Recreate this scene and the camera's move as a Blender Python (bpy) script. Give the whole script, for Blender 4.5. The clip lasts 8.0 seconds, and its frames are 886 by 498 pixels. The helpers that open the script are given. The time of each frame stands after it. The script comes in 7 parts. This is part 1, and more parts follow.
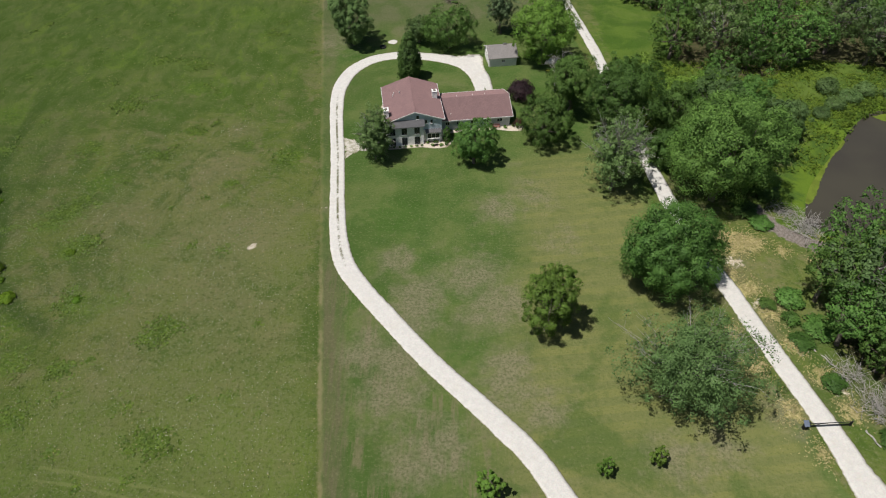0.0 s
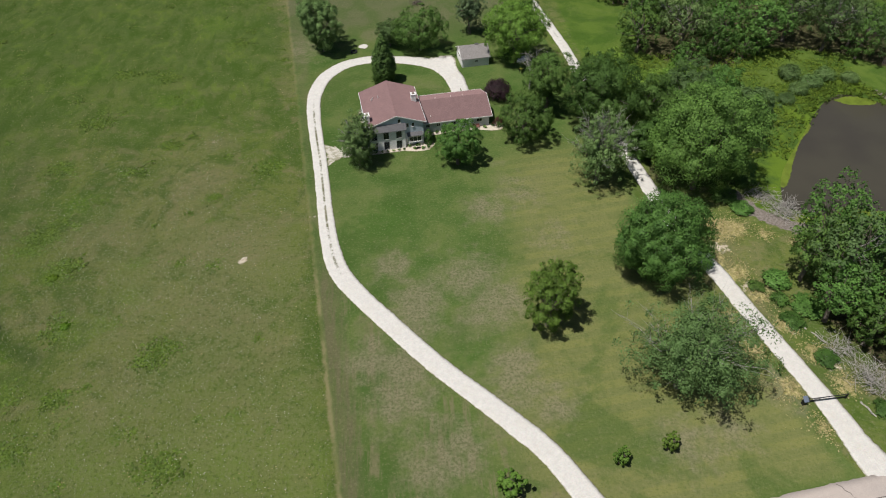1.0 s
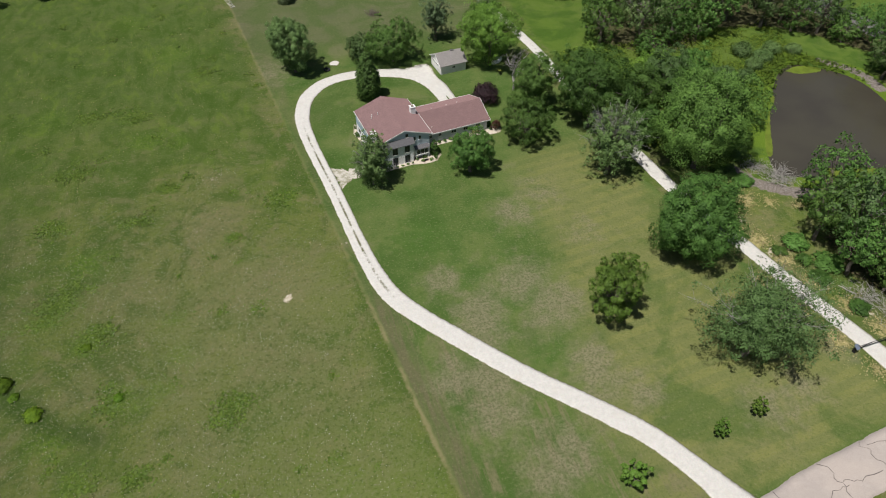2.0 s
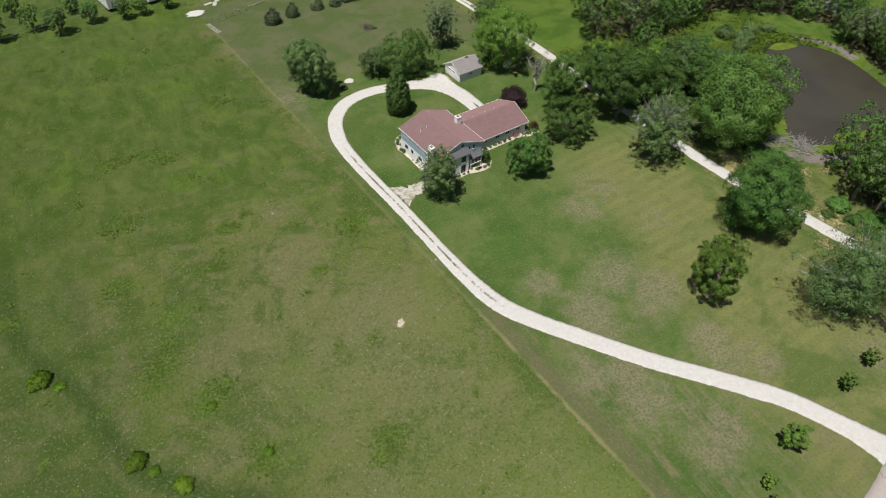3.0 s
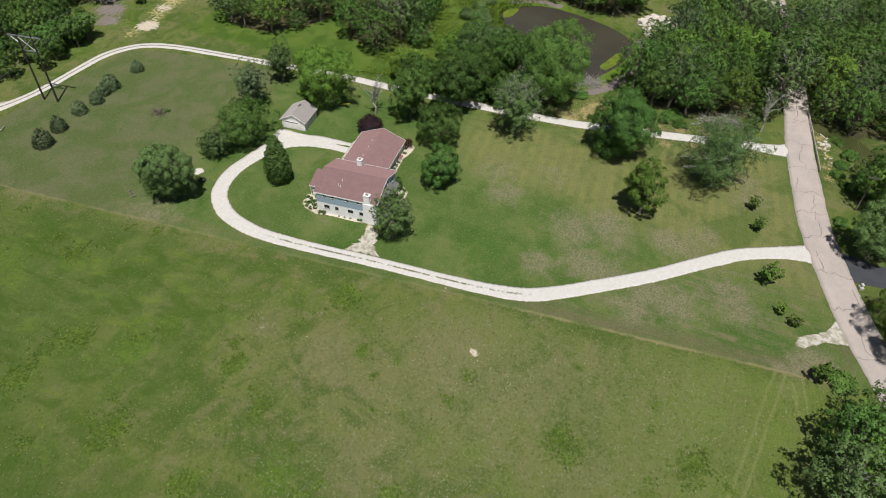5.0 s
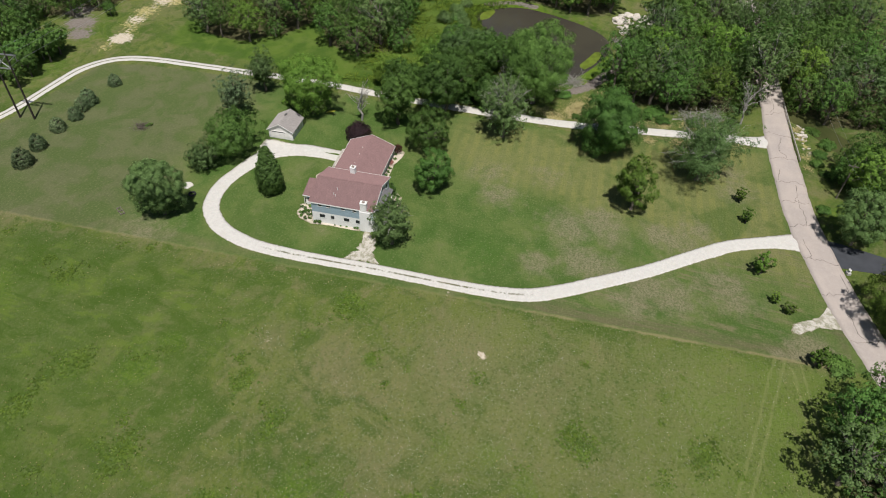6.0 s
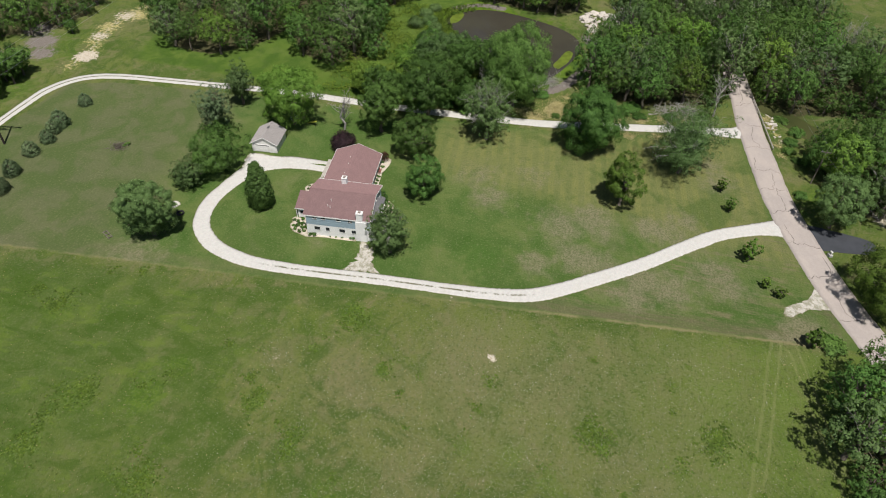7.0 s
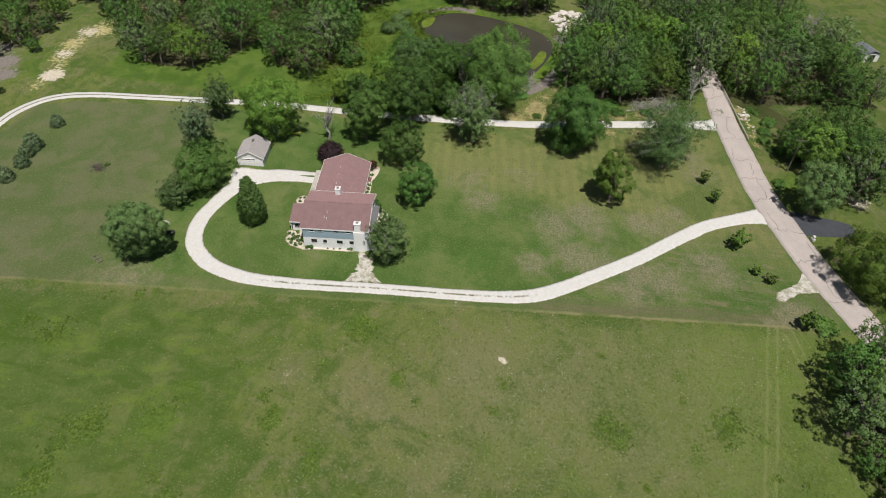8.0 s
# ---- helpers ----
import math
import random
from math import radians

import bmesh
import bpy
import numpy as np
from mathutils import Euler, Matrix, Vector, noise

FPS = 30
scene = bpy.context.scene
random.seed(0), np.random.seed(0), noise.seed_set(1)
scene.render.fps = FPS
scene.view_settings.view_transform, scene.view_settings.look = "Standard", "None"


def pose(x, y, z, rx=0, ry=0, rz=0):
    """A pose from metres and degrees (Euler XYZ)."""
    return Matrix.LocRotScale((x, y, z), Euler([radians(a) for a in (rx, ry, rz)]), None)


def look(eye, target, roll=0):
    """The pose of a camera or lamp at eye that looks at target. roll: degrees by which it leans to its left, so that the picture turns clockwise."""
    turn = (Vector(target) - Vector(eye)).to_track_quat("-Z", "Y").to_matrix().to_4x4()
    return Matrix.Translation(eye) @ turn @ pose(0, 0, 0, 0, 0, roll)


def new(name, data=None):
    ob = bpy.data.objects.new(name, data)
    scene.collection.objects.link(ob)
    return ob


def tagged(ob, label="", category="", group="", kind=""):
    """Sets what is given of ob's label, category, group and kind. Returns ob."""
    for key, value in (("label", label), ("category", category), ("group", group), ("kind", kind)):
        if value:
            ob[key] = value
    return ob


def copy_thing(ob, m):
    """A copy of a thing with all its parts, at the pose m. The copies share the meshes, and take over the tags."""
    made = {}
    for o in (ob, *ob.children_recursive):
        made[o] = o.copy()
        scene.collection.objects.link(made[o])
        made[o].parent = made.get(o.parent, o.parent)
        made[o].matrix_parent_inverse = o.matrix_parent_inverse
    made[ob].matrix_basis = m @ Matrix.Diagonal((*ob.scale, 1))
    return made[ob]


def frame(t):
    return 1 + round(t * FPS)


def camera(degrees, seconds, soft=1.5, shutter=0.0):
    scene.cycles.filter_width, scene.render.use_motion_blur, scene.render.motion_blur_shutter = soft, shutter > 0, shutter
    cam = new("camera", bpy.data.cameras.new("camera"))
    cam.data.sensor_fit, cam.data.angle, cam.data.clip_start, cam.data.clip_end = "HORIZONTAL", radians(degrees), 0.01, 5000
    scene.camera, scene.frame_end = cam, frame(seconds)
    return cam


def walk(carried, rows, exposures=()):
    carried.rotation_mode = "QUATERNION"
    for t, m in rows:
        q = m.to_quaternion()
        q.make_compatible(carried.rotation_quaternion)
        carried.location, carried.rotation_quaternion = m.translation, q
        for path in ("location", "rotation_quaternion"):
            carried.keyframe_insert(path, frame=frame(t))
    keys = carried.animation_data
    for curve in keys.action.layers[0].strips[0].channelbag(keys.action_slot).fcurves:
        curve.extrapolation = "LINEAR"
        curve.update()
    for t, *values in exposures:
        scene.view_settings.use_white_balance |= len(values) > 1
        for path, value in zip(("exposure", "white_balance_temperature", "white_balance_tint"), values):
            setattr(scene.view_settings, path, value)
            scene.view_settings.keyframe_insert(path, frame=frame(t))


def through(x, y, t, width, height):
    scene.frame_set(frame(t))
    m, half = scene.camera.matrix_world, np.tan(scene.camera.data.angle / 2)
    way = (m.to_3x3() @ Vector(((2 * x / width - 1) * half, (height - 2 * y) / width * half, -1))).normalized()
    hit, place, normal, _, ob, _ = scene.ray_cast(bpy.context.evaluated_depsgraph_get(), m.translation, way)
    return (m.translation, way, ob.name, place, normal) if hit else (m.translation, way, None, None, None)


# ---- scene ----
cam = camera(68.0, 8.0, soft=1.05)
# seconds, x, y, z in metres, then turn in degrees
ROWS = [
    (0.0, 0.03, 0.05, 77.98, 45.03, 0.19, 0.01),
    (0.5, -2.86, 0.16, 78.2, 45.03, 0.06, -2.66),
    (1.0, -5.82, 0.43, 78.39, 45.03, 0.04, -4.91),
    (1.2, -7.54, 0.66, 78.47, 45.03, 0.03, -6.05),
    (2.3, -38.55, 9.3, 80.55, 45.0, -0.58, -21.0),
    (2.5, -44.27, 11.57, 80.82, 45.03, -0.7, -23.41),
    (3.0, -57.89, 18.61, 81.56, 45.06, -0.83, -27.7),
    (3.5, -70.83, 26.68, 82.52, 45.18, -0.93, -33.45),
    (4.0, -82.63, 36.82, 84.11, 45.44, -1.33, -45.04),
    (4.5, -91.57, 49.12, 85.61, 45.93, -1.7, -58.15),
    (4.7, -94.28, 54.5, 86.2, 46.1, -1.82, -62.74),
    (5.8, -97.98, 63.38, 87.05, 46.47, -1.89, -69.17),
    (6.0, -98.41, 64.88, 87.24, 46.52, -1.9, -70.14),
    (6.5, -99.46, 68.52, 87.75, 46.57, -1.91, -72.54),
    (7.0, -100.48, 72.1, 88.12, 46.73, -1.94, -74.99),
    (7.5, -101.22, 75.78, 88.45, 46.88, -1.98, -77.36),
    (8.0, -101.75, 79.6, 88.92, 46.91, -2.0, -79.7),
]
walk(cam, [(t, pose(*p)) for t, *p in ROWS])

# ---- light ----
SUN_EL, SUN_AZ = radians(66.5), radians(241.0)
sun_way = Vector((-math.sin(SUN_AZ) * math.cos(SUN_EL), -math.cos(SUN_AZ) * math.cos(SUN_EL), -math.sin(SUN_EL)))
world = bpy.data.worlds.new("sky")
scene.world = world
world.use_nodes = True
wn = world.node_tree.nodes
sky = wn.new("ShaderNodeTexSky")
sky.sky_type, sky.sun_disc = "NISHITA", False
sky.sun_elevation, sky.sun_rotation = SUN_EL, SUN_AZ
world.node_tree.links.new(sky.outputs[0], wn["Background"].inputs[0])
wn["Background"].inputs[1].default_value = 0.045
sun = new("sun", bpy.data.lights.new("sun", "SUN"))
sun.data.energy, sun.data.angle, sun.data.color = 4.35, radians(0.53), (1.0, 0.965, 0.925)
sun.matrix_world = look((-60, -20, 150), Vector((-60, -20, 150)) + sun_way)
scene.view_settings.exposure = 0.055

# ---- materials ----


class Nodes:
    """A material's node tree with short calls."""

    def __init__(self, name, rough=0.8, metal=0.0, spec=0.3):
        self.mat = bpy.data.materials.new(name)
        self.mat.use_nodes = True
        self.t = self.mat.node_tree
        self.out = self.t.nodes["Material Output"]
        self.b = self.t.nodes["Principled BSDF"]
        self.b.inputs["Roughness"].default_value = rough
        self.b.inputs["Metallic"].default_value = metal
        self.b.inputs["Specular IOR Level"].default_value = spec
        self.coord = None

    def put(self, socket, value):
        if isinstance(value, bpy.types.NodeSocket):
            self.t.links.new(value, socket)
        elif isinstance(value, (tuple, list)) and len(value) == 3 and socket.type == "RGBA":
            socket.default_value = (*value, 1)
        else:
            socket.default_value = value

    def place(self):
        if self.coord is None:
            self.coord = self.t.nodes.new("ShaderNodeNewGeometry").outputs["Position"]
        return self.coord

    def local(self):
        return self.t.nodes.new("ShaderNodeTexCoord").outputs["Object"]

    def attr(self, name):
        n = self.t.nodes.new("ShaderNodeAttribute")
        n.attribute_name = name
        return n.outputs["Fac"]

    def noise(self, scale, detail=4.0, rough=0.55, where=None, distort=0.0):
        n = self.t.nodes.new("ShaderNodeTexNoise")
        n.inputs["Scale"].default_value, n.inputs["Detail"].default_value = scale, detail
        n.inputs["Roughness"].default_value, n.inputs["Distortion"].default_value = rough, distort
        self.put(n.inputs["Vector"], where or self.place())
        return n.outputs["Fac"]

    def cells(self, scale, out="Distance", where=None, feature="F1"):
        n = self.t.nodes.new("ShaderNodeTexVoronoi")
        n.feature = feature
        n.inputs["Scale"].default_value = scale
        self.put(n.inputs["Vector"], where or self.place())
        return n.outputs[out]

    def mapped(self, where, loc=(0, 0, 0), turn=0.0, scale=(1, 1, 1)):
        n = self.t.nodes.new("ShaderNodeMapping")
        self.put(n.inputs["Vector"], where)
        n.inputs["Location"].default_value = loc
        n.inputs["Rotation"].default_value = (0, 0, turn)
        n.inputs["Scale"].default_value = scale
        return n.outputs[0]

    def step(self, value, lo, hi, a=0.0, b=1.0):
        n = self.t.nodes.new("ShaderNodeMapRange")
        n.interpolation_type = "SMOOTHSTEP"
        self.put(n.inputs["Value"], value)
        for i, v in zip((1, 2, 3, 4), (lo, hi, a, b)):
            n.inputs[i].default_value = v
        return n.outputs[0]

    def calc(self, op, a, b=0.0, c=0.0):
        n = self.t.nodes.new("ShaderNodeMath")
        n.operation = op
        for i, v in enumerate((a, b, c)):
            self.put(n.inputs[i], v)
        return n.outputs[0]

    def mix(self, fac, a, b, blend="MIX"):
        n = self.t.nodes.new("ShaderNodeMix")
        n.data_type, n.blend_type = "RGBA", blend
        self.put(n.inputs[0], fac)
        self.put(n.inputs[6], a)
        self.put(n.inputs[7], b)
        return n.outputs[2]

    def ramp(self, value, *stops):
        n = self.t.nodes.new("ShaderNodeValToRGB")
        self.put(n.inputs[0], value)
        e = n.color_ramp.elements
        while len(e) < len(stops):
            e.new(1.0)
        for k, (p, c) in zip(e, stops):
            k.position, k.color = p, (*c, 1)
        return n.outputs[0]

    def bump(self, height, strength=0.5, distance=0.05):
        n = self.t.nodes.new("ShaderNodeBump")
        n.inputs["Strength"].default_value, n.inputs["Distance"].default_value = strength, distance
        self.put(n.inputs["Height"], height)
        self.put(self.b.inputs["Normal"], n.outputs[0])

    def colour(self, c):
        self.put(self.b.inputs["Base Color"], c)
        return self


def plain(name, c, rough=0.7, metal=0.0, vary=0.25, scale=1.5, spec=0.3, grain=6.0):
    """Paint, plastic or metal with stains at one scale and grain at another."""
    m = Nodes(name, rough, metal, spec)
    n = m.noise(scale, 5, 0.6)
    dark = tuple(v * (1 - vary) for v in c)
    col = m.mix(m.step(n, 0.3, 0.7), c, dark)
    g = m.noise(grain * 4, 3)
    col = m.mix(m.step(g, 0.35, 0.65, 0, 0.3), col, tuple(v * (1 - 0.6 * vary) for v in c))
    m.colour(col)
    m.bump(g, 0.15, 0.01)
    return m.mat


def ground_material():
    m = Nodes("grassland", 0.95, spec=0.08)
    lawn, olive, bank, litter = m.attr("lawn"), m.attr("olive"), m.attr("bank"), m.attr("litter")
    lush, dry, dirt, straw, strip = m.attr("lush"), m.attr("dry"), m.attr("dirt"), m.attr("straw"), m.attr("strip")
    big, mid, small = m.noise(0.03, 4, 0.6), m.noise(0.13, 6, 0.62, distort=0.4), m.noise(0.6, 5, 0.65)
    fine, blade = m.noise(2.4, 4, 0.7), m.noise(6.5, 3, 0.7)
    tuft = m.cells(1.3)
    # meadow: soft drifts of olive, green and hay, with leafy patches
    speck, hay = m.noise(1.7, 3, 0.6), m.noise(0.22, 5, 0.6, distort=0.6)
    meadow = m.ramp(m.calc("ADD", m.calc("MULTIPLY", big, 0.5), m.calc("MULTIPLY", mid, 0.5)),
                    (0.36, (0.078, 0.121, 0.020)), (0.46, (0.105, 0.139, 0.030)), (0.55, (0.131, 0.151, 0.042)), (0.64, (0.156, 0.154, 0.062)))
    meadow = m.mix(m.step(m.noise(0.05, 5, 0.6, distort=0.8), 0.46, 0.58, 0, 0.75), meadow, (0.060, 0.103, 0.019))
    meadow = m.mix(m.step(hay, 0.48, 0.62, 0, 0.7), meadow, (0.164, 0.154, 0.072))
    meadow = m.mix(m.step(m.calc("ADD", dry, m.calc("MULTIPLY", m.calc("SUBTRACT", small, 0.5), 1.3)), 0.1, 0.95, 0, 0.8), meadow, (0.181, 0.163, 0.083))
    meadow = m.mix(m.calc("MULTIPLY", m.attr("deep"), m.step(mid, 0.36, 0.6, 0.92, 0.5)), meadow, (0.060, 0.097, 0.024))
    meadow = m.mix(m.step(m.calc("ADD", lush, m.calc("MULTIPLY", m.calc("SUBTRACT", small, 0.5), 1.8)), 0.3, 0.9, 0, 0.9), meadow, m.mix(m.step(speck, 0.38, 0.58), (0.056, 0.112, 0.014), (0.108, 0.178, 0.018)))
    meadow = m.mix(m.step(small, 0.48, 0.62, 0, 0.5), meadow, (0.071, 0.110, 0.023))
    meadow = m.mix(m.step(m.noise(0.11, 6, 0.62, distort=1.2), 0.49, 0.62, 0, 0.7), meadow, (0.052, 0.094, 0.015))
    # ditch: dark tall grass, with the ditch's shade painted into the same colour
    meadow = m.mix(m.calc("MULTIPLY", m.attr("hollow"), m.step(small, 0.38, 0.56, 0.5, 1.0)), meadow, (0.036, 0.068, 0.012))
    meadow = m.mix(m.calc("MULTIPLY", m.attr("fresh"), m.step(mid, 0.36, 0.6, 0.85, 0.4)), meadow, (0.122, 0.174, 0.034))
    meadow = m.mix(m.calc("MULTIPLY", m.attr("hazy"), m.step(small, 0.36, 0.6, 0.15, 0.55)), meadow, (0.164, 0.174, 0.068))
    meadow = m.mix(m.step(speck, 0.56, 0.64, 0, 0.5), meadow, (0.055, 0.090, 0.018))
    meadow = m.mix(m.step(fine, 0.52, 0.66, 0, 0.52), meadow, (0.182, 0.184, 0.104))
    meadow = m.mix(m.step(fine, 0.34, 0.47, 0.35, 0), meadow, (0.058, 0.088, 0.019))
    meadow = m.mix(m.step(blade, 0.53, 0.66, 0, 0.25), meadow, (0.058, 0.086, 0.021))
    meadow = m.mix(m.step(m.attr("shore"), 0.3, 0.9, 0, 0.8), meadow, m.mix(m.step(mid, 0.4, 0.6), (0.050, 0.100, 0.014), (0.088, 0.142, 0.022)))
    # far rough grass: ruts' lit and shadowed sides painted as light and dark streaks
    painted_relief = m.noise(0.28, 6, 0.68, where=m.mapped(m.place(), turn=0.5, scale=(1, 0.5, 1)), distort=0.5)
    far_relief_shade = m.attr("far_relief_shade")
    meadow = m.mix(m.calc("MULTIPLY", far_relief_shade, 0.35), meadow, (0.088, 0.132, 0.026))
    meadow = m.mix(m.calc("MULTIPLY", far_relief_shade, m.step(painted_relief, 0.50, 0.60, 0, 0.55)), meadow, (0.046, 0.090, 0.010))
    meadow = m.mix(m.calc("MULTIPLY", far_relief_shade, m.step(painted_relief, 0.36, 0.47, 0.42, 0)), meadow, (0.126, 0.182, 0.026))
    for key in ("rut_one", "rut_two"):
        rut = m.calc("ABSOLUTE", m.calc("SUBTRACT", m.calc("ABSOLUTE", m.calc("ADD", m.attr(key), m.calc("MULTIPLY", m.calc("SUBTRACT", hay, 0.5), 1.2))), 0.8))
        meadow = m.mix(m.step(m.calc("ADD", rut, m.calc("MULTIPLY", m.calc("SUBTRACT", small, 0.5), 0.8)), 0.08, 0.34, 0.55, 0), meadow, (0.185, 0.205, 0.075))
    # mown lawn, with the mower's stripes along the plot
    along = m.mapped(m.place(), turn=radians(-7.3))

    def wave(way, scale, bend):
        w = m.t.nodes.new("ShaderNodeTexWave")
        w.bands_direction = way
        for key, value in (("Scale", scale), ("Distortion", bend), ("Detail Scale", 0.35), ("Detail", 3.0)):
            w.inputs[key].default_value = value
        m.put(w.inputs["Vector"], along)
        return w.outputs["Fac"]

    stripes = m.calc("MULTIPLY", m.step(wave("Y", 0.118, 2.4), 0.3, 0.7), m.calc("MULTIPLY", m.attr("striped"), m.step(m.noise(0.16, 4), 0.40, 0.56, 0.3, 1.0)))
    turf = m.ramp(m.calc("ADD", m.calc("MULTIPLY", mid, 0.5), m.calc("MULTIPLY", big, 0.5)),
                  (0.38, (0.052, 0.104, 0.019)), (0.46, (0.076, 0.126, 0.030)), (0.54, (0.110, 0.148, 0.042)), (0.63, (0.156, 0.162, 0.076)))
    turf = m.mix(m.calc("MULTIPLY", m.attr("striped"), 0.72), turf, (0.172, 0.174, 0.066))
    turf = m.mix(m.calc("MULTIPLY", stripes, 0.42), turf, (0.205, 0.205, 0.064))
    streak = m.noise(0.8, 5, 0.7, where=m.mapped(m.place(), turn=radians(-7.3), scale=(1, 0.1, 1)))
    turf = m.mix(m.step(m.noise(0.075, 5, 0.6, distort=0.7), 0.50, 0.62, 0, 0.6), turf, (0.058, 0.106, 0.022))
    turf = m.mix(m.calc("MULTIPLY", strip, m.calc("MULTIPLY", m.step(streak, 0.44, 0.6, 0.0, 0.8), m.step(m.noise(0.16, 5, 0.7), 0.42, 0.58, 0.1, 1))), turf, (0.176, 0.160, 0.086))
    worn_side = m.calc("MULTIPLY", m.calc("MULTIPLY", m.step(lawn, 0.0, 0.7), m.step(lawn, 2.4, 4.2, 1, 0)), m.attr("trod"))
    turf = m.mix(m.calc("MULTIPLY", worn_side, m.step(streak, 0.36, 0.58, 0.35, 0.9)), turf, (0.128, 0.121, 0.063))
    turf = m.mix(m.step(m.calc("ADD", lush, m.calc("MULTIPLY", m.calc("SUBTRACT", small, 0.5), 1.4)), 0.4, 0.9, 0, 0.75), turf, (0.059, 0.122, 0.021))
    turf = m.mix(m.step(m.calc("ADD", dry, m.calc("MULTIPLY", m.calc("SUBTRACT", m.noise(0.4, 6, 0.66), 0.5), 1.5)), 0.10, 0.80, 0, 0.82), turf,
                 m.mix(m.step(fine, 0.42, 0.6), (0.158, 0.148, 0.084), (0.226, 0.208, 0.128)))
    turf = m.mix(m.calc("MULTIPLY", olive, 0.8), turf, m.mix(m.step(mid, 0.42, 0.58), (0.086, 0.112, 0.040), (0.116, 0.122, 0.062)))
    turf = m.mix(m.step(small, 0.54, 0.64, 0, 0.35), turf, (0.070, 0.108, 0.028))
    turf = m.mix(m.step(fine, 0.54, 0.66, 0, 0.42), turf, (0.207, 0.203, 0.101))
    turf = m.mix(m.step(fine, 0.36, 0.47, 0.35, 0), turf, (0.050, 0.083, 0.021))
    turf = m.mix(m.step(blade, 0.56, 0.68, 0, 0.25), turf, (0.054, 0.079, 0.023))
    edge = m.calc("ADD", lawn, m.calc("MULTIPLY", m.calc("SUBTRACT", small, 0.5), 2.2))
    col = m.mix(m.step(edge, -0.3, 0.3), meadow, turf)
    # trodden strip on the plot's edge
    line = m.calc("ABSOLUTE", m.calc("ADD", lawn, m.calc("MULTIPLY", m.calc("SUBTRACT", small, 0.5), 1.2)))
    col = m.mix(m.calc("MULTIPLY", m.calc("MULTIPLY", m.step(line, 0.05, 0.55, 1, 0), m.attr("trod")), m.step(mid, 0.38, 0.56, 0.25, 0.75)), col, (0.240, 0.210, 0.108))
    col = m.mix(m.step(m.calc("ADD", bank, m.calc("MULTIPLY", m.calc("SUBTRACT", small, 0.5), 1.2)), 0.3, 0.6), col,
                m.mix(m.step(mid, 0.42, 0.56), (0.100, 0.160, 0.018), (0.058, 0.104, 0.018)))
    col = m.mix(m.step(m.calc("ADD", litter, m.calc("MULTIPLY", m.calc("SUBTRACT", small, 0.5), 1.0)), 0.35, 0.75), col,
                m.mix(m.step(fine, 0.42, 0.6), (0.042, 0.056, 0.017), (0.100, 0.080, 0.046)))
    col = m.mix(m.step(m.calc("ADD", straw, m.calc("MULTIPLY", m.calc("SUBTRACT", m.noise(0.9, 5, 0.7), 0.5), 1.8)), 0.4, 0.7), col,
                m.mix(m.step(fine, 0.42, 0.6), (0.260, 0.245, 0.085), (0.500, 0.420, 0.220)))
    col = m.mix(m.step(m.calc("ADD", dirt, m.calc("MULTIPLY", m.calc("SUBTRACT", m.noise(1.1, 5, 0.7), 0.5), 1.4)), 0.4, 0.6), col,
                m.mix(m.step(fine, 0.4, 0.6), (0.420, 0.355, 0.265), (0.580, 0.525, 0.430)))
    mud = m.attr("mud")
    col = m.mix(m.step(m.calc("ADD", mud, m.calc("MULTIPLY", m.calc("SUBTRACT", m.noise(0.8, 5, 0.7), 0.5), 1.1)), 0.42, 0.66), col,
                m.mix(m.step(fine, 0.4, 0.6), (0.150, 0.130, 0.112), (0.235, 0.205, 0.180)))
    m.colour(col)
    m.b.inputs["Diffuse Roughness"].default_value = 1.0
    m.bump(m.calc("ADD", m.calc("MULTIPLY", small, 0.8), m.calc("ADD", m.calc("MULTIPLY", fine, 0.7), m.calc("MULTIPLY", blade, 0.35))), 0.55, 0.4)
    return m.mat


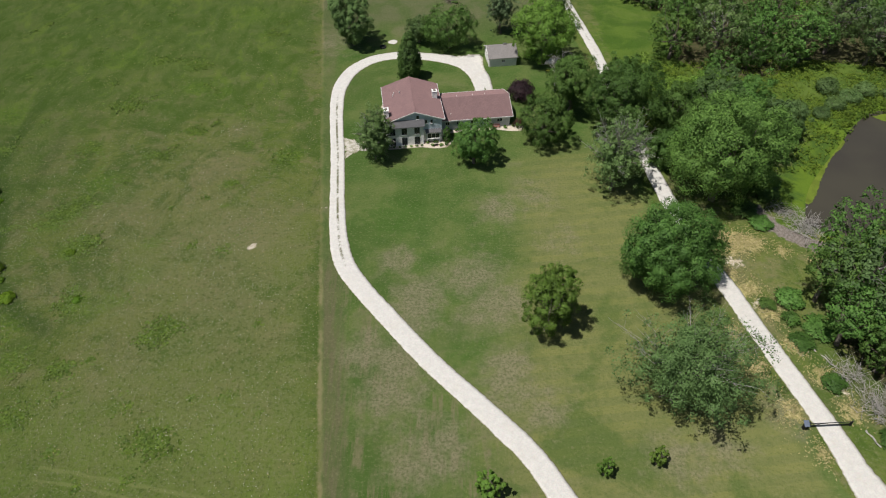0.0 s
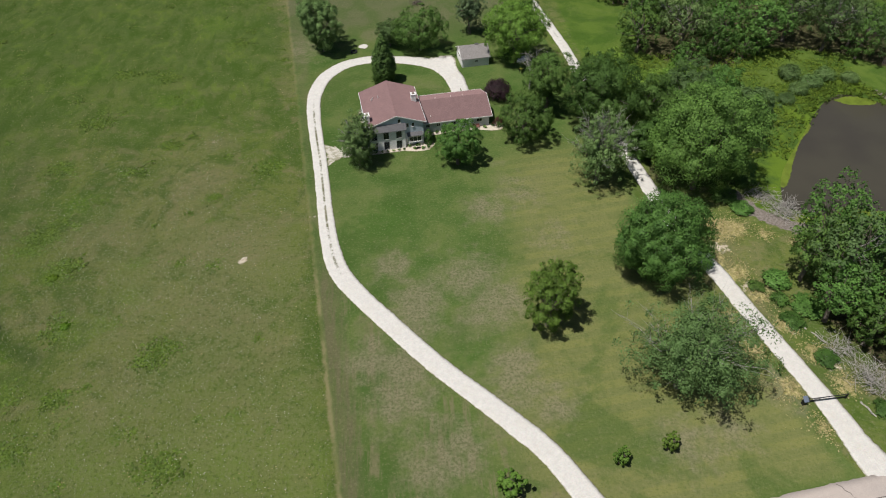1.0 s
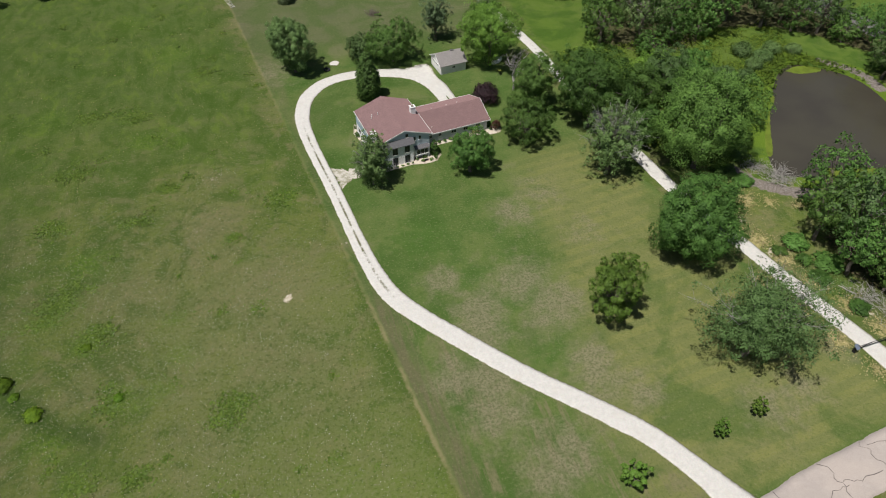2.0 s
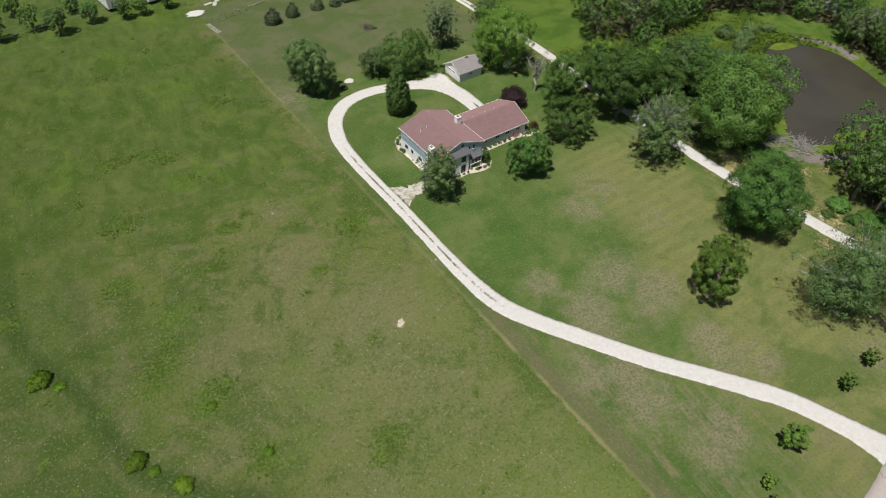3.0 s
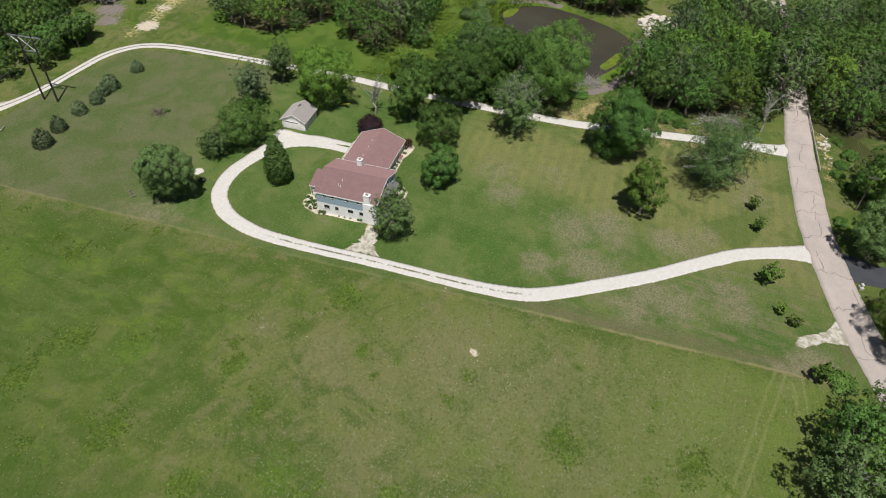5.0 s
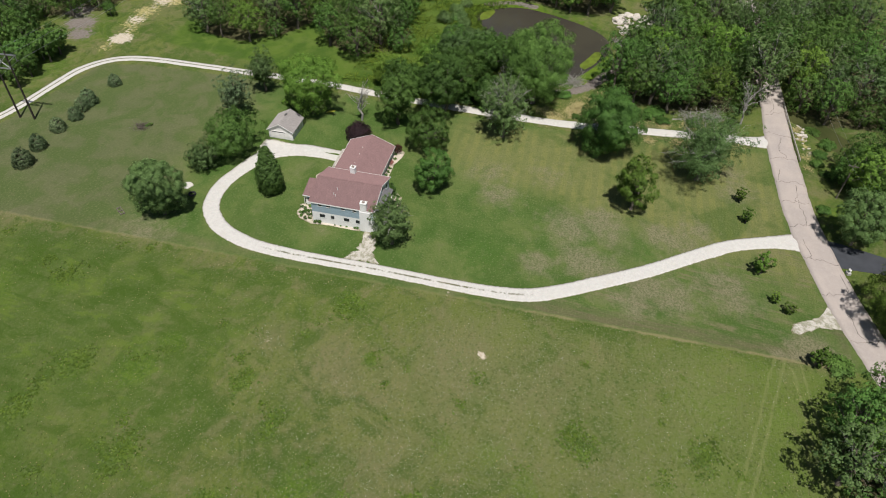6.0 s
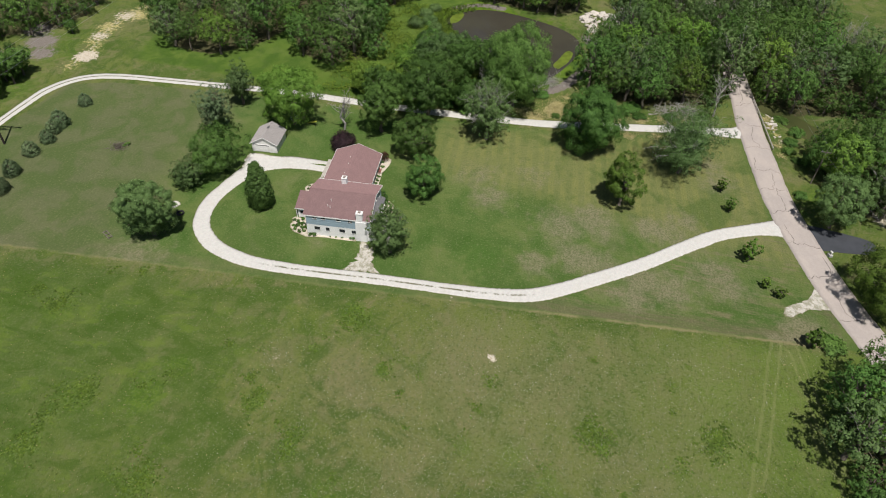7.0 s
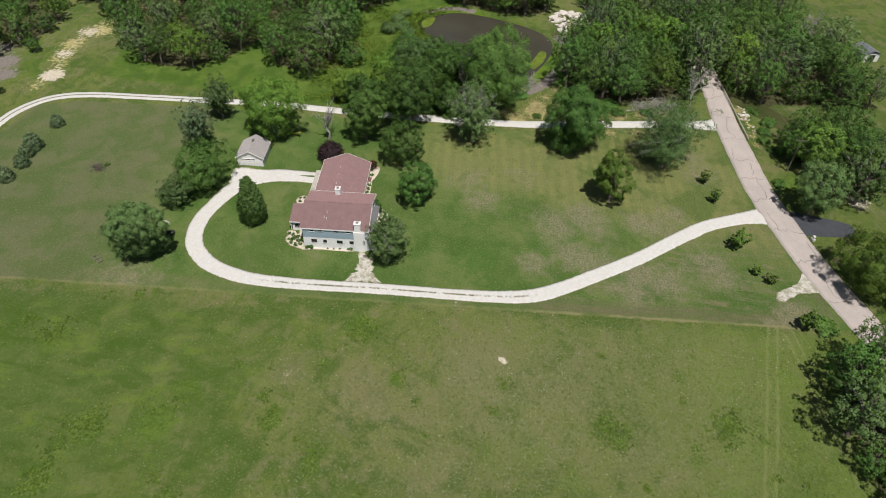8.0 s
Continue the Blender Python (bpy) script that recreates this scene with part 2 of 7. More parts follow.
def gravel_material(name, worn=1.0, light=(0.66, 0.635, 0.585), grassy=0.0):
    """Crushed limestone, with a grassy crown between the wheel tracks where it is worn."""
    m = Nodes(name, 0.95, spec=0.1)
    across, along = m.attr("across"), m.attr("along")
    big, mid, fine = m.noise(0.25, 4), m.noise(1.3, 6, 0.7), m.noise(6.0, 4, 0.7)
    stone = m.cells(9.0, "Color")
    col = m.mix(m.step(mid, 0.3, 0.7, 0, 0.7), light, tuple(v * 0.82 for v in light))
    col = m.mix(m.step(fine, 0.4, 0.75, 0, 0.5), col, tuple(v * 0.66 for v in light))
    col = m.mix(0.06, col, stone, "MULTIPLY")
    crown = m.step(m.calc("ABSOLUTE", m.calc("SUBTRACT", across, 0.04)), 0.05, 0.22, 1, 0)
    patchy = m.step(m.calc("ADD", m.calc("MULTIPLY", m.attr("worn"), 0.16), m.calc("ADD", m.calc("MULTIPLY", mid, 0.7), m.calc("MULTIPLY", m.noise(0.10, 3), 0.6))), 0.74, 0.92)
    grown = m.calc("MULTIPLY", m.calc("MULTIPLY", crown, patchy), m.calc("MINIMUM", m.attr("worn"), 1.0))
    col = m.mix(m.calc("MULTIPLY", grown, worn), col, m.mix(m.step(fine, 0.35, 0.65), (0.085, 0.105, 0.036), (0.20, 0.175, 0.125)))
    rim = m.step(m.calc("ADD", m.calc("ABSOLUTE", across), m.calc("MULTIPLY", m.calc("SUBTRACT", mid, 0.5), 0.3)), 0.88, 1.04)
    col = m.mix(rim, col, m.mix(m.step(fine, 0.35, 0.65), (0.105, 0.120, 0.040), (0.26, 0.22, 0.14)))
    col = m.mix(m.step(big, 0.5, 0.75, 0, 0.25), col, (0.50, 0.45, 0.36))
    if grassy:
        col = m.mix(m.step(m.noise(0.7, 6, 0.75), 0.44, 0.58, 0, grassy), col, m.mix(m.step(fine, 0.4, 0.6), (0.105, 0.130, 0.036), (0.24, 0.21, 0.13)))
    m.colour(col)
    m.bump(fine, 0.5, 0.04)
    return m.mat


def road_material():
    """Pale, aged chip-sealed road with tarred cracks."""
    m = Nodes("old_asphalt", 0.9, spec=0.15)
    big, mid, fine = m.noise(0.2, 4), m.noise(1.1, 6, 0.7), m.noise(9.0, 4, 0.7)
    col = m.mix(m.step(big, 0.35, 0.65), (0.470, 0.405, 0.360), (0.415, 0.362, 0.328))
    col = m.mix(m.step(mid, 0.4, 0.8, 0, 0.5), col, (0.52, 0.46, 0.415))
    col = m.mix(m.step(fine, 0.4, 0.7, 0, 0.35), col, (0.27, 0.235, 0.21))
    m.colour(col)
    m.bump(fine, 0.3, 0.02)
    return m.mat


def leaf_material(name, a, b, c=None, through=0.24):
    """Leaves: every spray has its own shade, every tree too; some light comes through."""
    m = Nodes(name, 0.6, spec=0.22)
    geo = m.t.nodes.new("ShaderNodeNewGeometry").outputs["Random Per Island"]
    own = m.t.nodes.new("ShaderNodeObjectInfo").outputs["Random"]
    col = m.mix(geo, a, b)
    col = m.mix(m.step(m.noise(0.55, 3), 0.40, 0.66, 0, 0.7), col, c or tuple(v * 0.62 for v in a))
    hsv = m.t.nodes.new("ShaderNodeHueSaturation")
    m.put(hsv.inputs["Color"], col)
    m.put(hsv.inputs["Value"], m.step(own, 0, 1, 0.74, 1.26))
    m.put(hsv.inputs["Hue"], m.step(m.calc("FRACT", m.calc("MULTIPLY", own, 7.31)), 0, 1, 0.490, 0.507))
    m.colour(hsv.outputs[0])
    tr = m.t.nodes.new("ShaderNodeBsdfTranslucent")
    m.put(tr.inputs["Color"], m.mix(0.4, hsv.outputs[0], (0.15, 0.22, 0.03)))
    mx = m.t.nodes.new("ShaderNodeMixShader")
    mx.inputs[0].default_value = through
    m.t.links.new(m.b.outputs[0], mx.inputs[1])
    m.t.links.new(tr.outputs[0], mx.inputs[2])
    m.t.links.new(mx.outputs[0], m.out.inputs[0])
    return m.mat


def bark_material(name, a, b):
    m = Nodes(name, 0.9, spec=0.15)
    n = m.noise(3.0, 6, 0.7, where=m.mapped(m.place(), scale=(1, 1, 0.25)))
    m.colour(m.mix(m.step(n, 0.35, 0.65), a, b))
    m.bump(n, 0.6, 0.06)
    return m.mat


def shingle_material(name, a, b):
    """Asphalt shingles in courses, mottled."""
    m = Nodes(name, 0.75, spec=0.35)
    m.b.inputs["Diffuse Roughness"].default_value = 1.0
    where = m.local()
    brick = m.t.nodes.new("ShaderNodeTexBrick")
    brick.inputs["Scale"].default_value = 1.0
    brick.inputs["Brick Width"].default_value, brick.inputs["Row Height"].default_value = 0.33, 0.145
    brick.inputs["Mortar Size"].default_value = 0.012
    brick.inputs["Color1"].default_value, brick.inputs["Color2"].default_value = (*a, 1), (*b, 1)
    brick.inputs["Mortar"].default_value = (*(v * 0.55 for v in a), 1)
    m.put(brick.inputs["Vector"], where)
    col = m.mix(m.step(m.noise(0.7, 5, 0.65), 0.35, 0.7, 0, 0.45), brick.outputs[0], tuple(v * 0.8 for v in b))
    col = m.mix(m.step(m.noise(5.0, 4, 0.7), 0.45, 0.75, 0, 0.3), col, tuple(v * 1.25 for v in a))
    m.colour(col)
    m.bump(brick.outputs["Fac"], 0.3, 0.01)
    return m.mat


def brick_material():
    """White-painted brick."""
    m = Nodes("white_painted_brick", 0.85, spec=0.2)
    brick = m.t.nodes.new("ShaderNodeTexBrick")
    brick.inputs["Scale"].default_value = 1.0
    brick.inputs["Brick Width"].default_value, brick.inputs["Row Height"].default_value = 0.42, 0.2
    brick.inputs["Mortar Size"].default_value = 0.012
    brick.inputs["Color1"].default_value, brick.inputs["Color2"].default_value = (0.90, 0.89, 0.87, 1), (0.86, 0.85, 0.83, 1)
    brick.inputs["Mortar"].default_value = (0.70, 0.68, 0.65, 1)
    loc = m.local()
    sx = m.t.nodes.new("ShaderNodeSeparateXYZ")
    m.put(sx.inputs[0], loc)
    cx = m.t.nodes.new("ShaderNodeCombineXYZ")
    m.put(cx.inputs[0], m.calc("ADD", sx.outputs[0], sx.outputs[1]))
    m.put(cx.inputs[1], sx.outputs[2])
    m.put(brick.inputs["Vector"], cx.outputs[0])
    col = m.mix(m.step(m.noise(0.8, 5, 0.7), 0.45, 0.78, 0, 0.3), brick.outputs[0], (0.68, 0.66, 0.62))
    m.colour(col)
    m.bump(brick.outputs["Fac"], 0.4, 0.01)
    return m.mat


def siding_material(name, c):
    """Lap siding: boards 15 cm high."""
    m = Nodes(name, 0.65, spec=0.3)
    sx = m.t.nodes.new("ShaderNodeSeparateXYZ")
    m.put(sx.inputs[0], m.local())
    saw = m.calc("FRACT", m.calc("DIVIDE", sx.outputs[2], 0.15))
    # shade line of each lap, put into the colour
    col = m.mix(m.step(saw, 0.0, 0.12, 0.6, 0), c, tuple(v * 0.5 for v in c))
    col = m.mix(m.step(m.noise(0.9, 5), 0.35, 0.7, 0, 0.3), col, tuple(v * 0.8 for v in c))
    m.colour(col)
    m.bump(saw, 0.6, 0.015)
    return m.mat


def glass_material():
    m = Nodes("dark_window_glass", 0.05, spec=0.6)
    m.colour(m.mix(m.step(m.noise(0.8, 2), 0.3, 0.7), (0.020, 0.024, 0.028), (0.045, 0.05, 0.055)))
    return m.mat


def water_material(name, deep, shallow):
    m = Nodes(name, 0.12, spec=0.35)
    col = m.mix(m.step(m.noise(0.06, 4), 0.35, 0.65), deep, shallow)
    m.colour(col)
    m.put(m.b.inputs["Roughness"], m.step(m.noise(0.08, 3), 0.3, 0.7, 0.08, 0.2))
    m.bump(m.noise(1.6, 3), 0.06, 0.05)
    return m.mat


GROUND = ground_material()
GRAVEL = gravel_material("limestone_gravel")
GRAVEL_BED = gravel_material("white_stone_mulch", 0.0, (0.66, 0.58, 0.47))
GRAVEL_YARD = gravel_material("yard_gravel", 0.0, (0.66, 0.61, 0.53), 0.25)
STONY = gravel_material("stony_ground", 0.0, (0.60, 0.56, 0.49), 0.62)
ROAD = road_material()
TAR = plain("crack_sealing_tar", (0.115, 0.100, 0.092), 0.7)
HIGHWAY_GREY = plain("grey_highway_asphalt", (0.20, 0.185, 0.18), 0.85, scale=0.3)
# asphalt of the side driveway, its colour darkened to stand for tree shade
SHADED_ASPHALT = plain("shaded_asphalt", (0.062, 0.066, 0.075), 0.8, scale=0.4)
ROOF = shingle_material("maroon_shingles", (0.290, 0.178, 0.170), (0.245, 0.150, 0.146))
ROOF_GREY = shingle_material("grey_brown_shingles", (0.36, 0.332, 0.315), (0.31, 0.285, 0.27))
BAY_ROOF = shingle_material("weathered_grey_shingles", (0.175, 0.172, 0.175), (0.145, 0.14, 0.145))
BRICK = brick_material()
BLUE = siding_material("slate_blue_siding", (0.34, 0.44, 0.51))
PALE_BLUE = siding_material("weathered_blue_siding", (0.55, 0.62, 0.67))
PALE = siding_material("pale_blue_grey_siding", (0.60, 0.64, 0.66))
WHITE = plain("white_trim_paint", (0.80, 0.79, 0.76), 0.5, vary=0.12)
GLASS = glass_material()
DARK_TRIM = plain("dark_bronze_trim", (0.05, 0.05, 0.05), 0.5)
WATER = water_material("murky_pond_water", (0.050, 0.044, 0.034), (0.062, 0.056, 0.040))
CREEK = water_material("green_creek_water", (0.045, 0.055, 0.018), (0.075, 0.080, 0.030))
BARK = bark_material("grey_brown_bark", (0.115, 0.095, 0.075), (0.205, 0.175, 0.145))
PALE_BARK = bark_material("bleached_dead_wood", (0.26, 0.24, 0.215), (0.42, 0.40, 0.37))
LEAF = leaf_material("broadleaf", (0.078, 0.168, 0.030), (0.142, 0.256, 0.056))
LEAF_DARK = leaf_material("dark_maple_leaf", (0.076, 0.166, 0.030), (0.142, 0.258, 0.056))
LEAF_BRIGHT = leaf_material("yellow_green_leaf", (0.112, 0.212, 0.026), (0.186, 0.300, 0.052))
LEAF_GREY = leaf_material("willow_grey_leaf", (0.106, 0.186, 0.052), (0.182, 0.276, 0.096))
LEAF_SPRUCE = leaf_material("blue_green_needles", (0.092, 0.146, 0.058), (0.170, 0.228, 0.112), through=0.1)
LEAF_CONIFER = leaf_material("deep_green_foliage", (0.080, 0.172, 0.034), (0.140, 0.256, 0.062), through=0.15)
LEAF_RED = leaf_material("maroon_leaf", (0.024, 0.012, 0.016), (0.058, 0.028, 0.034), (0.018, 0.012, 0.014), through=0.15)
WEED = leaf_material("meadow_weed_leaf", (0.050, 0.094, 0.012), (0.092, 0.148, 0.018), (0.050, 0.090, 0.014), through=0.15)
CLUMP_LEAF = leaf_material("bright_clump_leaf", (0.105, 0.205, 0.014), (0.170, 0.290, 0.022), (0.10, 0.20, 0.014), through=0.35)
MEADOW_BLADE = leaf_material("meadow_grass_leaf", (0.085, 0.126, 0.020), (0.135, 0.162, 0.044), (0.08, 0.112, 0.024), through=0.15)

# ---- shared building calls ----


def part(name, bm, material, parent=None, label=""):
    """Links a bmesh as one mesh object, under a thing or a part where one is given."""
    me = bpy.data.meshes.new(name)
    bm.to_mesh(me)
    bm.free()
    me.materials.append(material)
    ob = new(name, me)
    if parent:
        ob.parent = parent
    return tagged(ob, label)


def thing(name, label, category, m=None, group="", kind=""):
    ob = new(name)
    ob.empty_display_size = 0.2
    if m:
        ob.matrix_world = m
    return tagged(ob, label, category, group, kind)


def box(bm, x0, y0, z0, x1, y1, z1, bevel=0.0):
    m = Matrix.LocRotScale(((x0 + x1) / 2, (y0 + y1) / 2, (z0 + z1) / 2), None, (abs(x1 - x0), abs(y1 - y0), abs(z1 - z0)))
    g = bmesh.ops.create_cube(bm, size=1, matrix=m)
    if bevel:
        es = list({e for v in g["verts"] for e in v.link_edges})
        bmesh.ops.bevel(bm, geom=es, offset=bevel, segments=1, affect="EDGES")
    return bm


def rod(bm, a, b, r0, r1=None, sides=6):
    a, b = Vector(a), Vector(b)
    d = b - a
    m = Matrix.Translation((a + b) / 2) @ d.to_track_quat("Z", "Y").to_matrix().to_4x4()
    bmesh.ops.create_cone(bm, segments=sides, radius1=r0, radius2=r0 if r1 is None else r1, depth=d.length, cap_ends=True, matrix=m)
    return bm


def solid(bm, ring, z0, z1):
    """A prism over a ring of (x, y)."""
    lo = [bm.verts.new((x, y, z0)) for x, y in ring]
    hi = [bm.verts.new((x, y, z1)) for x, y in ring]
    n = len(ring)
    bm.faces.new(list(reversed(lo)))
    bm.faces.new(hi)
    for i in range(n):
        bm.faces.new((lo[i], lo[(i + 1) % n], hi[(i + 1) % n], hi[i]))
    bmesh.ops.recalc_face_normals(bm, faces=bm.faces)
    return bm


def slab(bm, corners, thick):
    """A sheet over corners in space, thickened downwards."""
    hi = [bm.verts.new(c) for c in corners]
    lo = [bm.verts.new((c[0], c[1], c[2] - thick)) for c in corners]
    n = len(corners)
    bm.faces.new(hi)
    bm.faces.new(list(reversed(lo)))
    for i in range(n):
        bm.faces.new((hi[i], lo[i], lo[(i + 1) % n], hi[(i + 1) % n]))
    bmesh.ops.recalc_face_normals(bm, faces=bm.faces)
    return bm


def raw(name, verts, faces, material, parent=None, smooth=False):
    """A mesh object from arrays of quads."""
    verts, faces = np.asarray(verts, "f"), np.asarray(faces, "i")
    me = bpy.data.meshes.new(name)
    me.vertices.add(len(verts))
    me.vertices.foreach_set("co", verts.ravel())
    k = faces.shape[1]
    me.loops.add(faces.size)
    me.loops.foreach_set("vertex_index", faces.ravel())
    me.polygons.add(len(faces))
    me.polygons.foreach_set("loop_start", np.arange(0, faces.size, k, dtype="i"))
    if smooth:
        me.polygons.foreach_set("use_smooth", np.ones(len(faces), bool))
    me.update(calc_edges=True)
    me.materials.append(material)
    ob = new(name, me)
    if parent:
        ob.parent = parent
    return ob


def give(ob, name, values):
    ob.data.attributes.new(name, "FLOAT", "POINT").data.foreach_set("value", np.asarray(values, "f"))


def spline(points, step=0.5):
    """Even points along a smooth line through the given ones."""
    p = np.array(points, float)
    p = np.vstack([2 * p[0] - p[1], p, 2 * p[-1] - p[-2]])
    out = []
    for i in range(1, len(p) - 2):
        n = max(2, int(np.hypot(*(p[i + 1] - p[i])[:2]) / step))
        for s in np.linspace(0, 1, n, endpoint=False):
            a, b, c, d = p[i - 1:i + 3]
            out.append(0.5 * (2 * b + (c - a) * s + (2 * a - 5 * b + 4 * c - d) * s * s + (3 * b - a - 3 * c + d) * s ** 3))
    out.append(p[-2])
    return np.array(out)


def far_from(x, y, line):
    """The distance of every (x, y) from a polyline."""
    best = np.full(x.shape, 1e9)
    for a, b in zip(line[:-1], line[1:]):
        d = b - a
        s = np.clip(((x - a[0]) * d[0] + (y - a[1]) * d[1]) / max(d @ d, 1e-9), 0, 1)
        best = np.minimum(best, np.hypot(x - a[0] - s * d[0], y - a[1] - s * d[1]))
    return best


def inside(x, y, ring):
    """Signed distance from a closed ring: positive inside."""
    ring = np.array(ring, float)
    loop = np.vstack([ring, ring[:1]])
    hit = np.zeros(x.shape, bool)
    for a, b in zip(loop[:-1], loop[1:]):
        cross = (a[1] > y) != (b[1] > y)
        with np.errstate(divide="ignore", invalid="ignore"):
            hit ^= cross & (x < (b[0] - a[0]) * (y - a[1]) / (b[1] - a[1]) + a[0])
    d = far_from(x, y, loop)
    return np.where(hit, d, -d)


def smooth(v, lo, hi):
    s = np.clip((v - lo) / (hi - lo), 0, 1)
    return s * s * (3 - 2 * s)


# ---- the plan ----
PLOT = radians(7.3)
HOUSE = pose(0.08, 109.44, 0, 0, 0, 7.3)


def plot(u, v):
    """A place in the world from the house's own axes."""
    return 0.08 + u * math.cos(PLOT) - v * math.sin(PLOT), 109.44 + u * math.sin(PLOT) + v * math.cos(PLOT)


DRIVE = [(17.6, 26.6, 6.8), (16.6, 30.0, 4.6), (14.6, 34.6, 3.5), (10.9, 41.0, 3.3), (4.9, 47.8, 3.2), (-2.0, 55.2, 3.2), (-9.2, 64.2, 3.2), (-13.6, 70.0, 3.3), (-16.6, 75.2, 3.4),
         (-18.2, 81.4, 3.1), (-19.4, 90.4, 2.8), (-20.9, 104.0, 2.8), (-22.3, 114.5, 2.8), (-23.2, 123.6, 3.0), (-23.0, 130.4, 3.2), (-20.8, 137.1, 3.4), (-16.2, 141.8, 3.4), (-10.0, 143.5, 3.4), (-4.0, 142.8, 3.5),
         (1.6, 141.2, 4.2), (5.6, 138.6, 4.8), (7.8, 134.4, 4.6), (8.7, 129.6, 4.2), (9.0, 125.3, 4.0)]
LANE = [(54.5, 31.0, 6.5), (52.2, 36.0, 4.6), (50.8, 43.6, 3.4), (48.5, 53.4, 3.3), (46.6, 61.3, 3.2), (44.9, 69.0, 3.2), (42.6, 77.6, 3.2), (41.1, 86.0, 3.1), (39.4, 100.6, 3.0), (38.0, 115.6, 2.9), (37.0, 130.0, 2.8),
        (36.5, 142.0, 2.7), (34.8, 157.0, 2.6), (33.6, 165.4, 2.6), (31.7, 179.6, 2.6), (29.6, 192.4, 2.7), (25.9, 200.2, 2.8), (18.5, 204.6, 2.8), (9.0, 205.2, 2.6), (-0.4, 205.2, 2.6), (-8.3, 206.2, 2.7), (-15.0, 208.4, 4.0)]
STREET = [(-60, -11, 6.6), (-30, 5.8, 6.6), (-12.2, 14.3, 6.6), (0.5, 19.7, 6.6), (11.5, 23.3, 6.6), (26.2, 27.2, 6.6), (40.0, 29.3, 6.5), (56.3, 31.3, 6.3), (75.0, 32.6, 6.2), (98.0, 35.4, 6.2), (131.0, 39.6, 6.4), (152.0, 44.0, 8.0)]
HIGHWAY = [(60, 330, 9.0), (98, 215, 9.0), (124, 134, 9.0), (136, 108, 9.0), (152, 50, 9.0), (166, 0, 9.0), (190, -90, 9.0), (260, -330, 9.0)]
POND = [(63.5, 84.5), (72, 80.8), (79, 78.6), (86, 77.4), (93, 79.4), (98.5, 86), (102.5, 97), (104, 106), (102.5, 112), (98, 117), (92.5, 119.5), (86, 115), (79, 107), (68, 94)]
BROOK = [(30, -14), (43, -6), (53, -5.5), (58, 2), (57.5, 13), (63, 19), (70, 26), (75, 33), (77, 42), (79, 52), (83, 62), (89, 69), (97, 75)]


def edge_x(y):
    """The mown plot's western edge."""
    return -14 - 0.126 * (y - 25)


def rise(x, y):
    """The ground's height: flat, with the pond's and the brook's beds."""
    x, y = np.asarray(x, float), np.asarray(y, float)
    z = np.zeros(x.shape)
    p = inside(x, y, spline(POND + POND[:1], 2.0)[:-1])
    z -= 1.6 * smooth(p, -2.5, 4.0)
    c = far_from(x, y, spline(BROOK, 2.0))
    z = np.minimum(z, -1.7 * smooth(-c, -6.0, -1.2))
    return z

# ---- ground ----


def axis(lo, hi, step, reach=2600.0):
    mid = np.arange(lo, hi + step / 2, step)
    out, s, v = [], step, hi
    while v < hi + reach:
        s *= 1.35
        v += s
        out.append(v)
    low = [lo - (o - hi) for o in out]
    return np.array(low[::-1] + list(mid) + out)


def blobs(x, y, spots):
    f = np.zeros(x.shape)
    for bx, by, r, w in spots:
        f = np.maximum(f, w * np.exp(-((x - bx) ** 2 + (y - by) ** 2) / (r * r)))
    return f


WEED_PATCHES = [(-61, 80, 2.2), (-62.8, 77.6, 2.0), (-57.3, 66.5, 2.6), (-52.1, 66.6, 2.4), (-54.5, 64.5, 2.2), (-41.9, 61.4, 2.4), (-43.5, 59.5, 1.8), (-55, 54, 1.8), (-45, 48, 1.8), (-38.5, 42.5, 2.6), (-29.5, 49, 1.6), (-40, 95.5, 1.6), (-62.5, 55, 2.4), (-58.5, 46, 2.4), (-67.1, 87.3, 2.2), (-69, 84, 1.8),
                (-92.5, 92, 3.0), (-66.6, 90, 1.8), (-87, 106, 1.8), (-70, 106.5, 2.4), (-68, 122, 2.6), (-44, 154, 2.8), (-58, 139, 2.8), (-67, 141, 2.6), (-51, 112.5, 2.0), (-56, 104.5, 1.8), (-48.5, 127.5, 2.6), (-84, 98, 1.6), (-77, 83, 1.4), (-31, 104, 2.2), (-92, 140, 2.8), (-49.8, 79.5, 1.6)]
SWALE = [(-88, 131), (-86.9, 120), (-86.5, 108), (-85.2, 100), (-79.6, 89.3), (-77.3, 84.5), (-75.6, 78.2), (-73.4, 72.7), (-67, 65.6), (-60, 61)]
STRAW = [(58, 26.2, 1.6, 0.9), (62, 26.8, 1.6, 0.9), (50, 25.4, 1.4, 0.8), (45.5, 24.8, 1.2, 0.7), (44.2, 84, 3.0, 0.8), (48.3, 79.5, 3.6, 1.0), (52, 79.5, 2.6, 0.9), (56.5, 77.5, 1.6, 0.8), (61, 75.3, 1.3, 0.7), (45, 72, 2.6, 0.9), (48, 69, 2.4, 0.8), (49.6, 64, 2.2, 0.8), (51, 58, 2.2, 0.8), (53, 52.5, 2.0, 0.8), (54.5, 47, 2.2, 0.75), (43, 60.5, 2.0, 0.7), (44.6, 54, 2.2, 0.7), (46.6, 47, 2.4, 0.7), (48.5, 41, 2.0, 0.55), (40.5, 69, 1.6, 0.6),
         (64, 209, 6, 0.7), (74, 206, 6, 0.7), (54, 212, 5, 0.7), (45, 211, 4, 0.6), (66, 27.5, 2, 0.7), (55, 25.2, 1.8, 0.7), (60, 88, 3.5, 0.45), (62.5, 81, 3.5, 0.5), (103, 74, 6, 0.5)]
